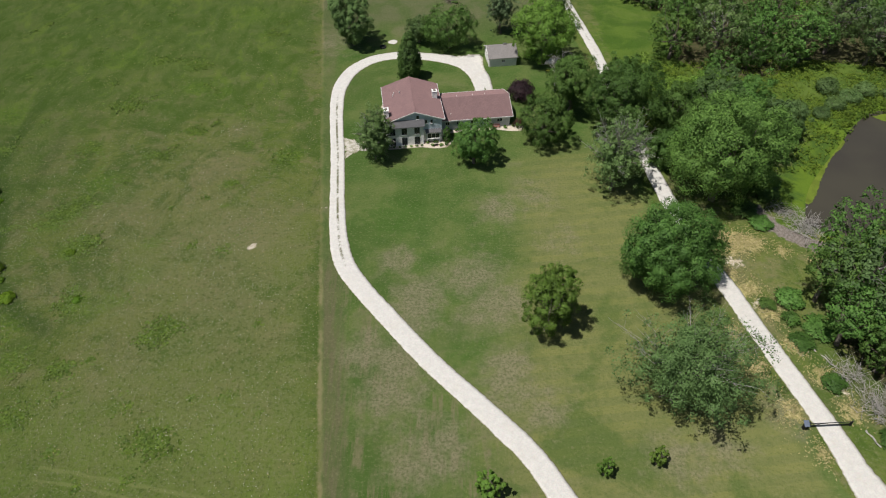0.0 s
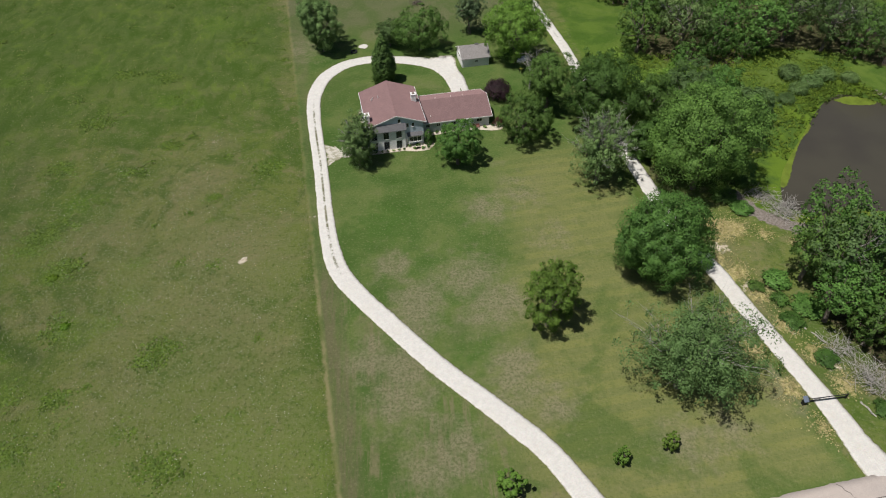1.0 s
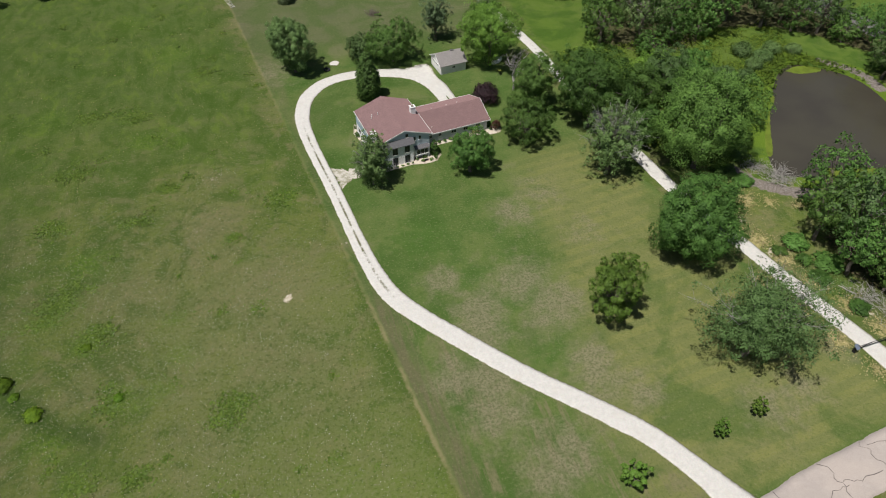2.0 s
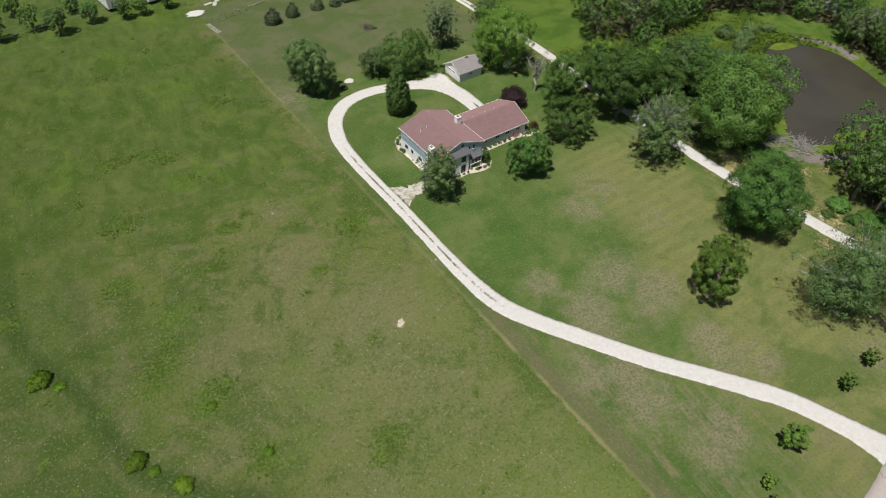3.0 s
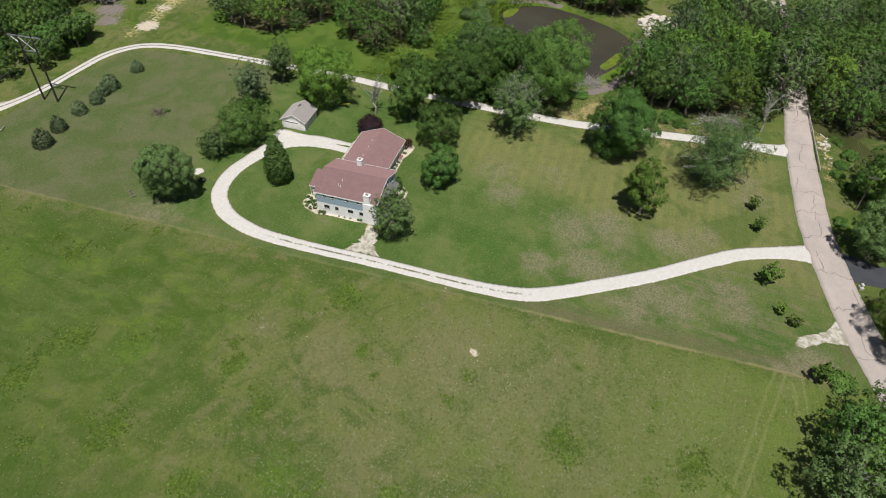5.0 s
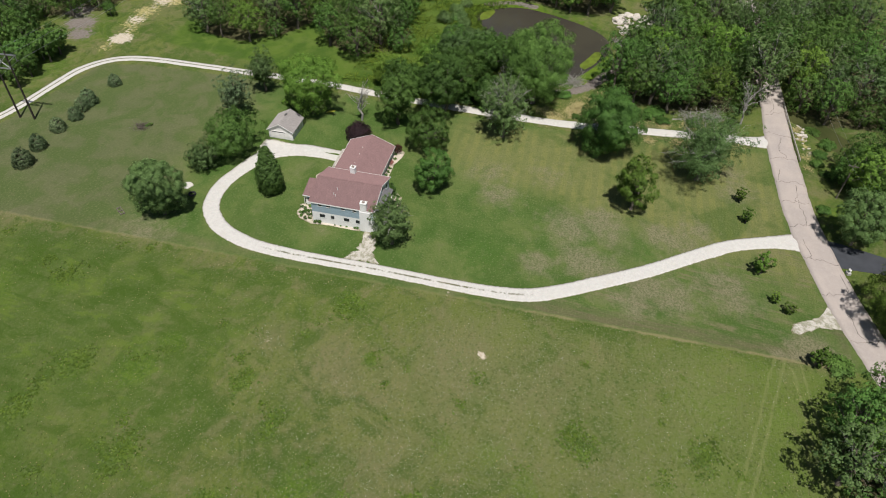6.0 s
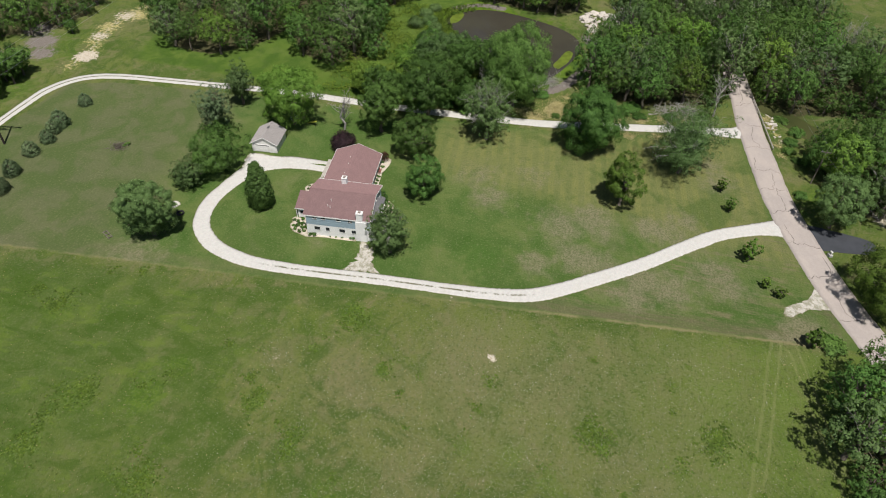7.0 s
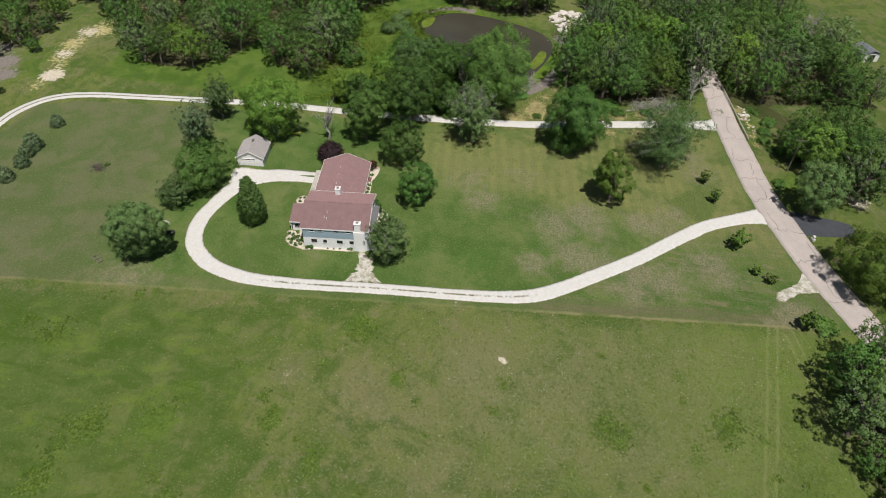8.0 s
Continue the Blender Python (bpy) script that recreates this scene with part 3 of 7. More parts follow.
LUSH = [(-55, 130, 5, 1), (-76, 142, 7, 0.9), (-64, 96, 5, 0.8), (-30, 104, 3.5, 1), (-49, 72, 4, 0.8), (-38, 46, 4, 0.7), (-66, 62, 5, 0.8), (-92, 118, 6, 0.9), (-50, 165, 8, 0.8), (-60, 185, 8, 0.8),
        (-9, 86, 9, 0.8), (3, 57, 6, 0.7), (-20, 45, 5, 0.5), (42, 150, 12, 0.9), (46, 120, 9, 0.9), (38, 215, 10, 0.6), (14, 215, 12, 0.7), (-45, 205, 14, 0.8), (30, 18, 6, 1), (45, 10, 8, 1), (0, 8, 8, 0.8), (28, 31, 3, 0.5)]
DRY = [(-8, 75.5, 4, 0.7), (-4, 68, 5, 0.8), (9, 54, 4.5, 0.8), (5.5, 63.5, 4, 0.7), (6, 72, 5, 0.7), (9.5, 88, 5, 0.6), (-7, 50, 6, 0.7), (-0.5, 42, 5, 0.7), (-11, 57, 5, 0.7), (30, 40, 5, 0.6), (36, 42, 4, 0.6), (-50, 90, 14, 0.5), (-46, 70, 12, 0.45), (-30, 40, 8, 0.4), (-34, 82, 9, 0.8), (-44, 100, 10, 0.7), (-42, 113, 4, 0.9), (-58, 84, 9, 0.6), (-30, 62, 6, 0.5), (-5, 64, 5, 0.8), (4, 72, 6, 0.7), (9, 66, 5, 0.8), (-8, 52, 5, 0.5), (9, 50, 5, 0.6), (13, 48, 5, 0.6), (16, 92, 6, 0.5), (-37, 82, 8, 0.8), (-45, 81, 6, 0.6), (-42, 90, 6, 0.6), (-62.5, 69.6, 5, 0.7), (-77, 108, 4, 0.4), (-76.5, 98, 4, 0.4), (-36, 68, 8, 0.6), (-30, 74, 6, 0.5), (-46, 56, 6, 0.5), (-12, 26.5, 4.5, 1.2), (-15.5, 31, 3, 0.9), (-3.7, 39.6, 5, 0.7), (-7, 55, 4, 0.9),
       (-17, 30, 4, 0.9), (-28, 150, 7, 0.6), (-33, 178, 5, 0.7), (-27, 60, 3, 0.6), (20, 80, 6, 0.4), (60, 206, 12, 0.7), (48, 48, 5, 0.8), (50, 62, 5, 0.9), (46, 72, 5, 0.8)]
DIRT = [(-32.9, 79.0, 0.8, 1.3), (-32.2, 78.7, 0.6, 1.2), (-42.4, 113.2, 1.2, 0.55), (36.5, 207, 3.6, 1.0), (48, 211, 4, 0.62), (62, 212, 5, 0.6), (76, 208, 5, 0.6),
        (-21.4, 88.5, 1.3, 0.4), (49, 66, 2.2, 0.6), (52, 57, 1.8, 0.55), (47.5, 75, 2.2, 0.65), (55, 50, 1.8, 0.55), (103, 72, 5, 0.5), (66, 25, 2, 0.6), (52, 24.5, 1.5, 0.6), (27, 6, 4, 0.6)]
WOODS = {
    "brook_side": [(52, 14), (47, 19), (40, 17), (30, 13), (25, 8), (30, 2), (40, 0), (50, 2)],
    "pond_east": [(107, 84), (106, 96), (109, 108), (114, 113), (124, 104), (122, 86), (114, 80)],
    "north_of_pond": [(48, 189), (47, 176), (56, 166), (68, 162), (56, 153), (52, 143), (61, 132), (74, 132), (86, 140), (101, 136), (110, 127), (118, 112), (126, 122), (112, 160), (98, 205), (84, 230), (72, 206)],
    "by_the_bridge": [(64, 73), (58, 66), (57, 58), (60, 50), (62, 43), (67, 38), (92, 40), (128, 46), (136, 60), (118, 66), (104, 62), (90, 68), (76, 72)],
    "across_the_street": [(68, 25), (66, 18), (68, 4), (68, -8), (80, -4), (94, -1), (112, 4), (140, 10), (140, 34), (100, 29), (82, 27)],
    "beyond_the_yard": [(48, 224), (60, 222), (84, 232), (70, 262), (20, 290), (-14, 275), (2, 245), (22, 222), (34, 240)],
    "street_corner": [(-21, 21), (-24, 17.5), (-30, 13), (-50, 2), (-75, -4), (-68, 17), (-52, 22), (-38, 24), (-28, 24.5), (-23, 22.5)],
}
gx, gy = axis(-130, 170, 1.25), axis(-50, 260, 1.25)
X, Y = np.meshgrid(gx, gy)
Z = rise(X, Y)
near = (X > -160) & (X < 190) & (Y > -90) & (Y < 300)
Z += 0.10 * np.where(near, np.sin(X * 0.31 + np.sin(Y * 0.17)) * np.sin(Y * 0.23 + np.sin(X * 0.13)), 0) * smooth(edge_x(Y) - X, 2, 12)
nx, ny = len(gx), len(gy)
idx = np.arange(nx * ny).reshape(ny, nx)
quads = np.stack([idx[:-1, :-1], idx[:-1, 1:], idx[1:, 1:], idx[1:, :-1]], -1).reshape(-1, 4)
ground = raw("ground", np.stack([X, Y, Z], -1).reshape(-1, 3), quads, GROUND, smooth=True)
tagged(ground, "flat grassland with mown lawn and rough green meadow", "ground", kind="structure")
lane_line, street_line = spline([p[:2] for p in LANE], 2.0), spline([p[:2] for p in STREET], 2.0)
xr, yr = X.ravel(), Y.ravel()
lane_x = np.interp(yr, [p[1] for p in LANE[:17]], [p[0] for p in LANE[:17]])
street_y = np.interp(xr, [p[0] for p in STREET], [p[1] for p in STREET])
lawn = np.minimum.reduce([xr - edge_x(yr), lane_x - xr - 3.2, 203 - 0.05 * xr - yr, yr - street_y - 2.5])
give(ground, "lawn", lawn)
give(ground, "olive", smooth(yr, 148, 164) * smooth(xr, -40, -34))
pond_d = inside(xr, yr, spline(POND + POND[:1], 2.0)[:-1])
give(ground, "bank", smooth(pond_d, -9.0, -2.0) * (0.4 + 0.6 * smooth(yr - xr, -12, 12)))
litter = np.zeros(xr.shape)
for ring in WOODS.values():
    litter = np.maximum(litter, smooth(inside(xr, yr, ring), -1, 3))
give(ground, "litter", np.maximum(litter, 0.8 * smooth(-far_from(xr, yr, spline(BROOK, 2.0)), -5, -2)))
swale = smooth(-far_from(xr, yr, spline(SWALE, 2.0)), -2.6, -0.6)
give(ground, "lush", np.maximum.reduce([blobs(xr, yr, LUSH), blobs(xr, yr, [(x, y, r * 1.2, 0.9) for x, y, r in WEED_PATCHES]), 0.45 * swale]))
give(ground, "shore", smooth(xr, 37, 41) * smooth(yr, 104, 118) * smooth(-yr, -205, -190))
second = smooth(-far_from(xr, yr, spline([(-80.5, 126), (-79.7, 119), (-77.3, 108.6), (-76.8, 98.1), (-75.8, 87.3)], 2.0)), -1.6, -0.4)
thin = smooth(-far_from(xr, yr, spline(SWALE, 2.0)), -1.7, -0.5)
give(ground, "hazy", smooth(xr, -64, -46) * smooth(-yr, -98, -78) * smooth(yr, 30, 46) * smooth(edge_x(yr) - xr, 0, 4))
give(ground, "fresh", smooth(-yr, -62, -40) * smooth(xr, -75, -55) * smooth(edge_x(yr) - xr, 0, 2))
# where the uneven ground's light and shade is painted in
give(ground, "far_relief_shade", smooth(yr, 100, 135) * smooth(edge_x(yr) - xr, 2, 8))
for key, (ax, ay), (bx, by) in (("rut_one", (-14, 31.6), (-52, 38.6)), ("rut_two", (-16, 29.2), (-46, 23.7))):
    n = math.hypot(bx - ax, by - ay)
    aside = ((xr - ax) * (by - ay) - (yr - ay) * (bx - ax)) / n
    run = ((xr - ax) * (bx - ax) + (yr - ay) * (by - ay)) / n
    give(ground, key, np.where((run > -1) & (run < n), aside, 40.0))
# mask of the ditch lines, darkened for rank grass and painted shade
give(ground, "hollow", np.maximum(0.85 * thin, 0.4 * second))
give(ground, "deep", np.maximum(np.maximum(0.7 * smooth(-xr, 62, 84), 1.2 * swale), smooth(yr, 118, 150) * smooth(edge_x(yr) - xr, 0, 6)))
drive_x = np.interp(yr, [p[1] for p in DRIVE[:14]], [p[0] for p in DRIVE[:14]])
give(ground, "strip", smooth(xr - edge_x(yr), 0.2, 1.5) * smooth(drive_x - xr, 0.5, 3) * smooth(yr, 18, 26) * smooth(-yr, -84, -70))
give(ground, "striped", smooth(lawn, 0, 3) * smooth(xr - 0.15 * (yr - 60), 4, 15) * smooth(-yr, -112, -98))
give(ground, "trod", np.where(yr > 20, 1.0, 0.0) * smooth(-yr, -200, -188) * smooth(edge_x(yr) - xr, -14, -8) * (0.35 + 0.65 * smooth(-yr, -80, -70) + 0.12 * smooth(yr, 130, 150)))
give(ground, "dry", blobs(xr, yr, DRY))
track = far_from(xr, yr, spline([(30, 207.5), (38, 207.5), (48, 210), (58, 212), (68, 211), (80, 206), (92, 196)], 2.0))
give(ground, "dirt", np.maximum(blobs(xr, yr, DIRT), 0.42 * smooth(-track, -2.4, -0.4)))
straw_field = np.maximum(blobs(xr, yr, STRAW), 0.5 * smooth(-track, -5.0, -0.8))
give(ground, "straw", straw_field)
SHORE = [(55.5, 88), (57, 83.5), (62, 79), (67, 76.8), (76, 73.2), (84, 71.6), (91, 72.4), (94.6, 76)]
give(ground, "mud", np.maximum(blobs(xr, yr, [(34, 219, 5, 0.8), (40, 224, 6, 0.85), (46, 230, 6, 0.8), (30, 226, 6, 0.75)]), np.maximum(smooth(-far_from(xr, yr, spline(SHORE, 2.0)), -2.6, -0.6), 0.8 * smooth(-far_from(xr, yr, spline([(101, 119), (106, 112), (106, 104)], 2.0)), -2.4, -0.6))))


def ribbon(name, line, z, material, step=0.4, ragged=0.22, thick=0.25, worn=None, seed=1, rows=8):
    """A road over a smooth line of (x, y, width), crowned, with ragged edges and a skirt."""
    p = spline(line, step)
    d = np.gradient(p[:, :2], axis=0)
    d /= np.linalg.norm(d, axis=1)[:, None]
    nrm = np.stack([-d[:, 1], d[:, 0]], 1)
    run = np.concatenate([[0], np.cumsum(np.linalg.norm(np.diff(p[:, :2], axis=0), axis=1))])
    rng = np.random.default_rng(seed)

    def wobble():
        w = np.interp(run, np.arange(0, run[-1] + 4, 2.2), rng.normal(0, 1, int(run[-1] / 2.2) + 3)[:len(np.arange(0, run[-1] + 4, 2.2))]) if run[-1] > 5 else 0 * run
        return ragged * (0.6 * w + 0.5 * rng.normal(0, 1, len(run)))

    left, right = p[:, 2] / 2 + wobble(), p[:, 2] / 2 + wobble()
    verts, across, along, wear = [], [], [], []
    us = np.concatenate([[-1.0], np.linspace(-1, 1, rows), [1.0]])
    for k, u in enumerate(us):
        off = np.where(u < 0, left, right) * u
        zz = z * (1 - 0.35 * u * u) + 0 * run
        if k in (0, len(us) - 1):
            zz = zz - thick
        verts.append(np.stack([p[:, 0] - nrm[:, 0] * off, p[:, 1] - nrm[:, 1] * off, zz], 1))
        across.append(0 * run + u)
        along.append(run)
        wear.append(np.interp(run, *worn) if worn else 0 * run)
    n, k = len(run), len(us)
    ids = np.arange(n * k).reshape(k, n)
    f = np.stack([ids[:-1, :-1], ids[:-1, 1:], ids[1:, 1:], ids[1:, :-1]], -1).reshape(-1, 4)
    ob = raw(name, np.concatenate(verts), f[:, ::-1], material, smooth=True)
    for a, v in (("across", across), ("along", along), ("worn", wear)):
        give(ob, a, np.concatenate(v))
    return ob


drive = ribbon("driveway", DRIVE, 0.07, GRAVEL, ragged=0.05, worn=([0, 50, 62, 75, 104, 118, 132, 400], [0, 0, 0.9, 1.3, 1.3, 0.5, 0.05, 0]), seed=3)
tagged(drive, "white limestone gravel driveway curving round the house", "driveway", kind="structure")
lane = ribbon("gravel_lane", LANE, 0.075, GRAVEL, ragged=0.07, worn=([0, 100, 115, 140, 400], [0, 0, 1.0, 1.9, 2.2]), seed=4)
tagged(lane, "pale gravel farm lane with two wheel tracks", "lane", kind="structure")
street = ribbon("road", STREET, 0.10, ROAD, ragged=0.08, thick=0.5, seed=5)
tagged(street, "aged pale asphalt country road with sealed cracks", "road", kind="structure")
highway = ribbon("highway", HIGHWAY, 0.11, HIGHWAY_GREY, step=2.0, ragged=0.05, seed=6)
tagged(highway, "far two-lane highway of pale asphalt", "road", kind="structure")


def patch(name, ring, z, material, label, category, step=0.5, ragged=0.2, seed=1, kind="structure"):
    """A flat bed over a ring, with an uneven rim."""
    rng = np.random.default_rng(seed)
    p = spline(list(ring) + [ring[0]], step)[:-1]
    c = p.mean(0)
    r = p - c
    p = c + r * (1 + ragged * rng.normal(0, 1, (len(p), 1)) / np.maximum(np.linalg.norm(r, axis=1), 1)[:, None])
    bm = bmesh.new()
    rings = []
    for s, zz in ((1.0, z - 0.15), (1.0, z * 0.8), (0.6, z), (0.25, z)):
        rings.append([bm.verts.new((*(c + (q - c) * s), zz)) for q in p])
    for a, b in zip(rings[:-1], rings[1:]):
        for i in range(len(p)):
            j = (i + 1) % len(p)
            bm.faces.new((a[i], a[j], b[j], b[i]))
    bm.faces.new(rings[-1])
    bmesh.ops.recalc_face_normals(bm, faces=bm.faces)
    ob = part(name, bm, material)
    give(ob, "across", np.concatenate([np.full(len(p), v) for v in (1.0, 1.0, 0.75, 0.7)]))
    give(ob, "worn", np.zeros(4 * len(p)))
    return tagged(ob, label, category, kind=kind)


patch("gravel_apron", [(3.5, 143.2), (8.6, 143.6), (9.2, 138.5), (9.4, 134), (5.0, 138.0), (1.0, 140.5)], 0.062, GRAVEL, "white gravel forecourt beside the garage", "gravel", ragged=0.08, seed=2)
for v in (11.3, 13.2):
    patch("grass_ridge", [plot(v - 0.3, 14.9), plot(v + 0.3, 14.9), plot(v + 0.24, 16.6), plot(v + 0.05, 18.4), plot(v - 0.2, 16.8)], 0.085, GROUND, "worn grass ridge between wheel tracks", "grass", step=0.3, ragged=0.06, seed=14)
patch("farmyard", [(-12, 206.5), (-20, 208), (-32, 210), (-41, 214.2), (-41, 217), (-35, 218.6), (-30, 220.6), (-25.5, 222), (-19, 217.6), (-13, 213), (-10.5, 208.6)], 0.05, GRAVEL_YARD, "pale stony farmyard", "gravel", ragged=0.35, seed=7)
patch("field_entrance", [(-4.2, 20.6), (1.0, 23.0), (-2.4, 25.0), (-6.3, 29.8), (-8.2, 28.9), (-5.2, 24.6)], 0.05, STONY, "short gravel field entrance off the road", "gravel", seed=8)
# the trees' shade on this driveway is in its material's dark colour
patch("side_drive", [(12.6, 20.6), (19.6, 23.4), (19.8, 17.5), (18.4, 10.0), (14.6, 10.5), (13.4, 15.0)], 0.06, SHADED_ASPHALT, "asphalt side driveway, coloured dark for tree shade", "driveway", ragged=0.05, seed=9)
patch("spoil_heap", [(-39.2, 199.6), (-37, 198.4), (-34.6, 199.4), (-34.4, 201.6), (-36.6, 202.4), (-39, 201.6)], 0.18, GRAVEL, "low round heap of white gravel in the grass", "gravel", ragged=0.2, seed=17)
patch("stone_pad", [(-13.8, 149.2), (-12.2, 148.8), (-11.4, 150.0), (-12.4, 151.2), (-13.8, 150.6)], 0.05, GRAVEL, "small round white gravel pad on the lawn", "gravel", seed=10)
patch("wash_out", [plot(-11.8, 1.2), plot(-13.2, 1.5), plot(-15.0, 1.3), plot(-17.4, 1.7), plot(-19.3, 2.6), plot(-20.3, 3.0), plot(-20.4, -3.6), plot(-19.4, -3.2), plot(-17.2, -1.7), plot(-14.4, -1.5), plot(-12.8, -0.2), plot(-11.8, 0.2)], 0.045, STONY, "pale stony strip from the house to the driveway", "gravel", seed=11, ragged=0.45)
for nm, z, mat, ring, lab in (("pond_water", -0.42, WATER, spline(POND + POND[:1], 2.0)[:-1], "still brown farm pond water"), ("brook_water", -0.95, CREEK, None, "murky green brook water")):
    bm = bmesh.new()
    if ring is not None:
        c = np.mean(ring, 0)
        bm.faces.new([bm.verts.new((*(c + (q - c) * 1.06), z)) for q in ring])
    else:
        p = spline(BROOK, 2.0)
        d = np.gradient(p, axis=0)
        d /= np.linalg.norm(d, axis=1)[:, None]
        a = [bm.verts.new((q[0] - 4 * e[1], q[1] + 4 * e[0], z)) for q, e in zip(p, d)]
        b = [bm.verts.new((q[0] + 4 * e[1], q[1] - 4 * e[0], z)) for q, e in zip(p, d)]
        for i in range(len(p) - 1):
            bm.faces.new((a[i], b[i], b[i + 1], a[i + 1]))
    bmesh.ops.recalc_face_normals(bm, faces=bm.faces)
    tagged(part(nm, bm, mat), lab, "water", kind="structure")

ALGAE = plain("floating_algae", (0.150, 0.205, 0.022), 0.6, vary=0.45, scale=0.5)
for ring, sd in (([(66.0, 96.0), (69.5, 101), (74, 107.5), (79.5, 111.5), (80.5, 108.6), (75.5, 103.2), (71.2, 97.2), (67.6, 91.4), (65.4, 90)], 41),
                 ([(72, 81.6), (76.5, 79.6), (82.4, 78.8), (83.6, 80.6), (78.6, 82.2), (73.4, 83.4)], 43), ([(90, 117.6), (94, 118.8), (99, 117.6), (98.4, 115.4), (93, 115.6)], 44)):
    rng = np.random.default_rng(sd)
    p = spline(ring + ring[:1], 0.4)[:-1]
    p = p + rng.normal(0, 0.07, p.shape)
    bm = bmesh.new()
    lo = [bm.verts.new((x, y, -0.412)) for x, y in p]
    hi = [bm.verts.new((x, y, -0.395)) for x, y in p]
    bm.faces.new(hi)
    for i in range(len(p)):
        bm.faces.new((lo[i], lo[(i + 1) % len(p)], hi[(i + 1) % len(p)], hi[i]))
    bmesh.ops.recalc_face_normals(bm, faces=bm.faces)
    tagged(part("algae_mat", bm, ALGAE), "bright yellow-green algae floating on the pond", "algae", kind="stuff")

# ---- house ----


def window(parent, side, at, z0, w, h, level, frame_w=0.09, bars=1, trim=None):
    """A window on a wall: frame, sill, dark panes. side: the wall's outward way, S, W, E or N; at: its middle along the wall; level: the wall's face."""
    holder = new("window")
    holder.parent = parent
    turn = {"S": 0, "E": 90, "N": 180, "W": -90}[side]
    place = {"S": (at, level, z0), "N": (at, level, z0), "W": (level, at, z0), "E": (level, at, z0)}[side]
    holder.matrix_local = pose(*place, 0, 0, turn)
    bm = bmesh.new()
    for x0, x1, a, b in ((-w / 2, w / 2, h - frame_w, h), (-w / 2, w / 2, 0, frame_w), (-w / 2, -w / 2 + frame_w, frame_w, h - frame_w), (w / 2 - frame_w, w / 2, frame_w, h - frame_w)):
        box(bm, x0, -0.05, a, x1, 0.02, b)
    for i in range(bars):
        c = -w / 2 + w * (i + 1) / (bars + 1)
        box(bm, c - 0.025, -0.04, frame_w, c + 0.025, 0.01, h - frame_w)
    part("frame", bm, trim or WHITE, holder)
    bm = bmesh.new()
    box(bm, -w / 2 - 0.06, -0.10, -0.06, w / 2 + 0.06, 0.02, 0)
    part("sill", bm, WHITE, holder)
    for i in range(bars + 1):
        bm = bmesh.new()
        box(bm, -w / 2 + w * i / (bars + 1) + 0.03, -0.015, frame_w, -w / 2 + w * (i + 1) / (bars + 1) - 0.03, 0.01, h - frame_w)
        part("pane", bm, GLASS, holder)
    return holder


house = thing("house", "split-level house of white brick and blue siding under maroon shingles", "house", HOUSE)


def wall_ring(name, ring, z0, z1, material, label="", parent=None):
    return part(name, solid(bmesh.new(), ring, z0, z1), material, parent or house, label)


# main block: u from west to east, v from south to north
U0, U1, V0, V1 = -11.52, -0.5, -0.28, 12.4
wall_ring("lower_wall", [(U0, V0), (U1, V0), (U1, V1), (U0, V1)], 0, 2.75, BRICK, "white painted brick lower storey")
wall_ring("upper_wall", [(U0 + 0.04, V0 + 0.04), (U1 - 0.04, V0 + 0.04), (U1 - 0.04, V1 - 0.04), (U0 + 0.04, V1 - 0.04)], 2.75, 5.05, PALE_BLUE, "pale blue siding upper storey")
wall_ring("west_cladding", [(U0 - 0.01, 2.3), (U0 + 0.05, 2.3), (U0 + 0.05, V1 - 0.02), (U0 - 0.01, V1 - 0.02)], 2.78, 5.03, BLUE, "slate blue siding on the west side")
RIDGE_U, RIDGE_Z, EAVE_Z = -5.82, 7.2, 5.12
for v in (V0 + 0.05, V1 - 0.05):
    bm = bmesh.new()
    a = [bm.verts.new((U0 + 0.04, v, 5.0)), bm.verts.new((U1 - 0.04, v, 5.0)), bm.verts.new((RIDGE_U, v, 6.98))]
    b = [bm.verts.new((c.co.x, v + (0.2 if v < 5 else -0.2), c.co.z)) for c in a]
    bm.faces.new(a), bm.faces.new(b)
    for i in range(3):
        bm.faces.new((a[i], a[(i + 1) % 3], b[(i + 1) % 3], b[i]))
    bmesh.ops.recalc_face_normals(bm, faces=bm.faces)
    part("gable", bm, PALE_BLUE, house, "pale blue siding gable")
RV0, RV1 = -0.45, 12.9
part("west_roof", slab(bmesh.new(), [(-11.68, RV0, EAVE_Z), (RIDGE_U, RV0, RIDGE_Z), (RIDGE_U, RV1, RIDGE_Z), (-11.68, RV1, EAVE_Z)], 0.16), ROOF, house)
part("east_roof", slab(bmesh.new(), [(RIDGE_U, RV0, RIDGE_Z), (0.02, RV0, EAVE_Z), (0.02, RV1, EAVE_Z), (RIDGE_U, RV1, RIDGE_Z)], 0.16), ROOF, house)
for nm, pts in (("fascia", [(-11.74, RV0), (-11.68, RV0), (-11.68, RV1), (-11.74, RV1)]), ("fascia", [(0.02, RV0), (0.08, RV0), (0.08, RV1), (0.02, RV1)])):
    wall_ring(nm, pts, EAVE_Z - 0.2, EAVE_Z + 0.03, WHITE)
for u0, z0, u1, z1 in ((-11.7, EAVE_Z, RIDGE_U, RIDGE_Z), (RIDGE_U, RIDGE_Z, 0.04, EAVE_Z)):
    part("rake_board", slab(bmesh.new(), [(u0, RV0 - 0.06, z0 + 0.01), (u1, RV0 - 0.06, z1 + 0.01), (u1, RV0, z1 + 0.01), (u0, RV0, z0 + 0.01)], 0.22), WHITE, house)
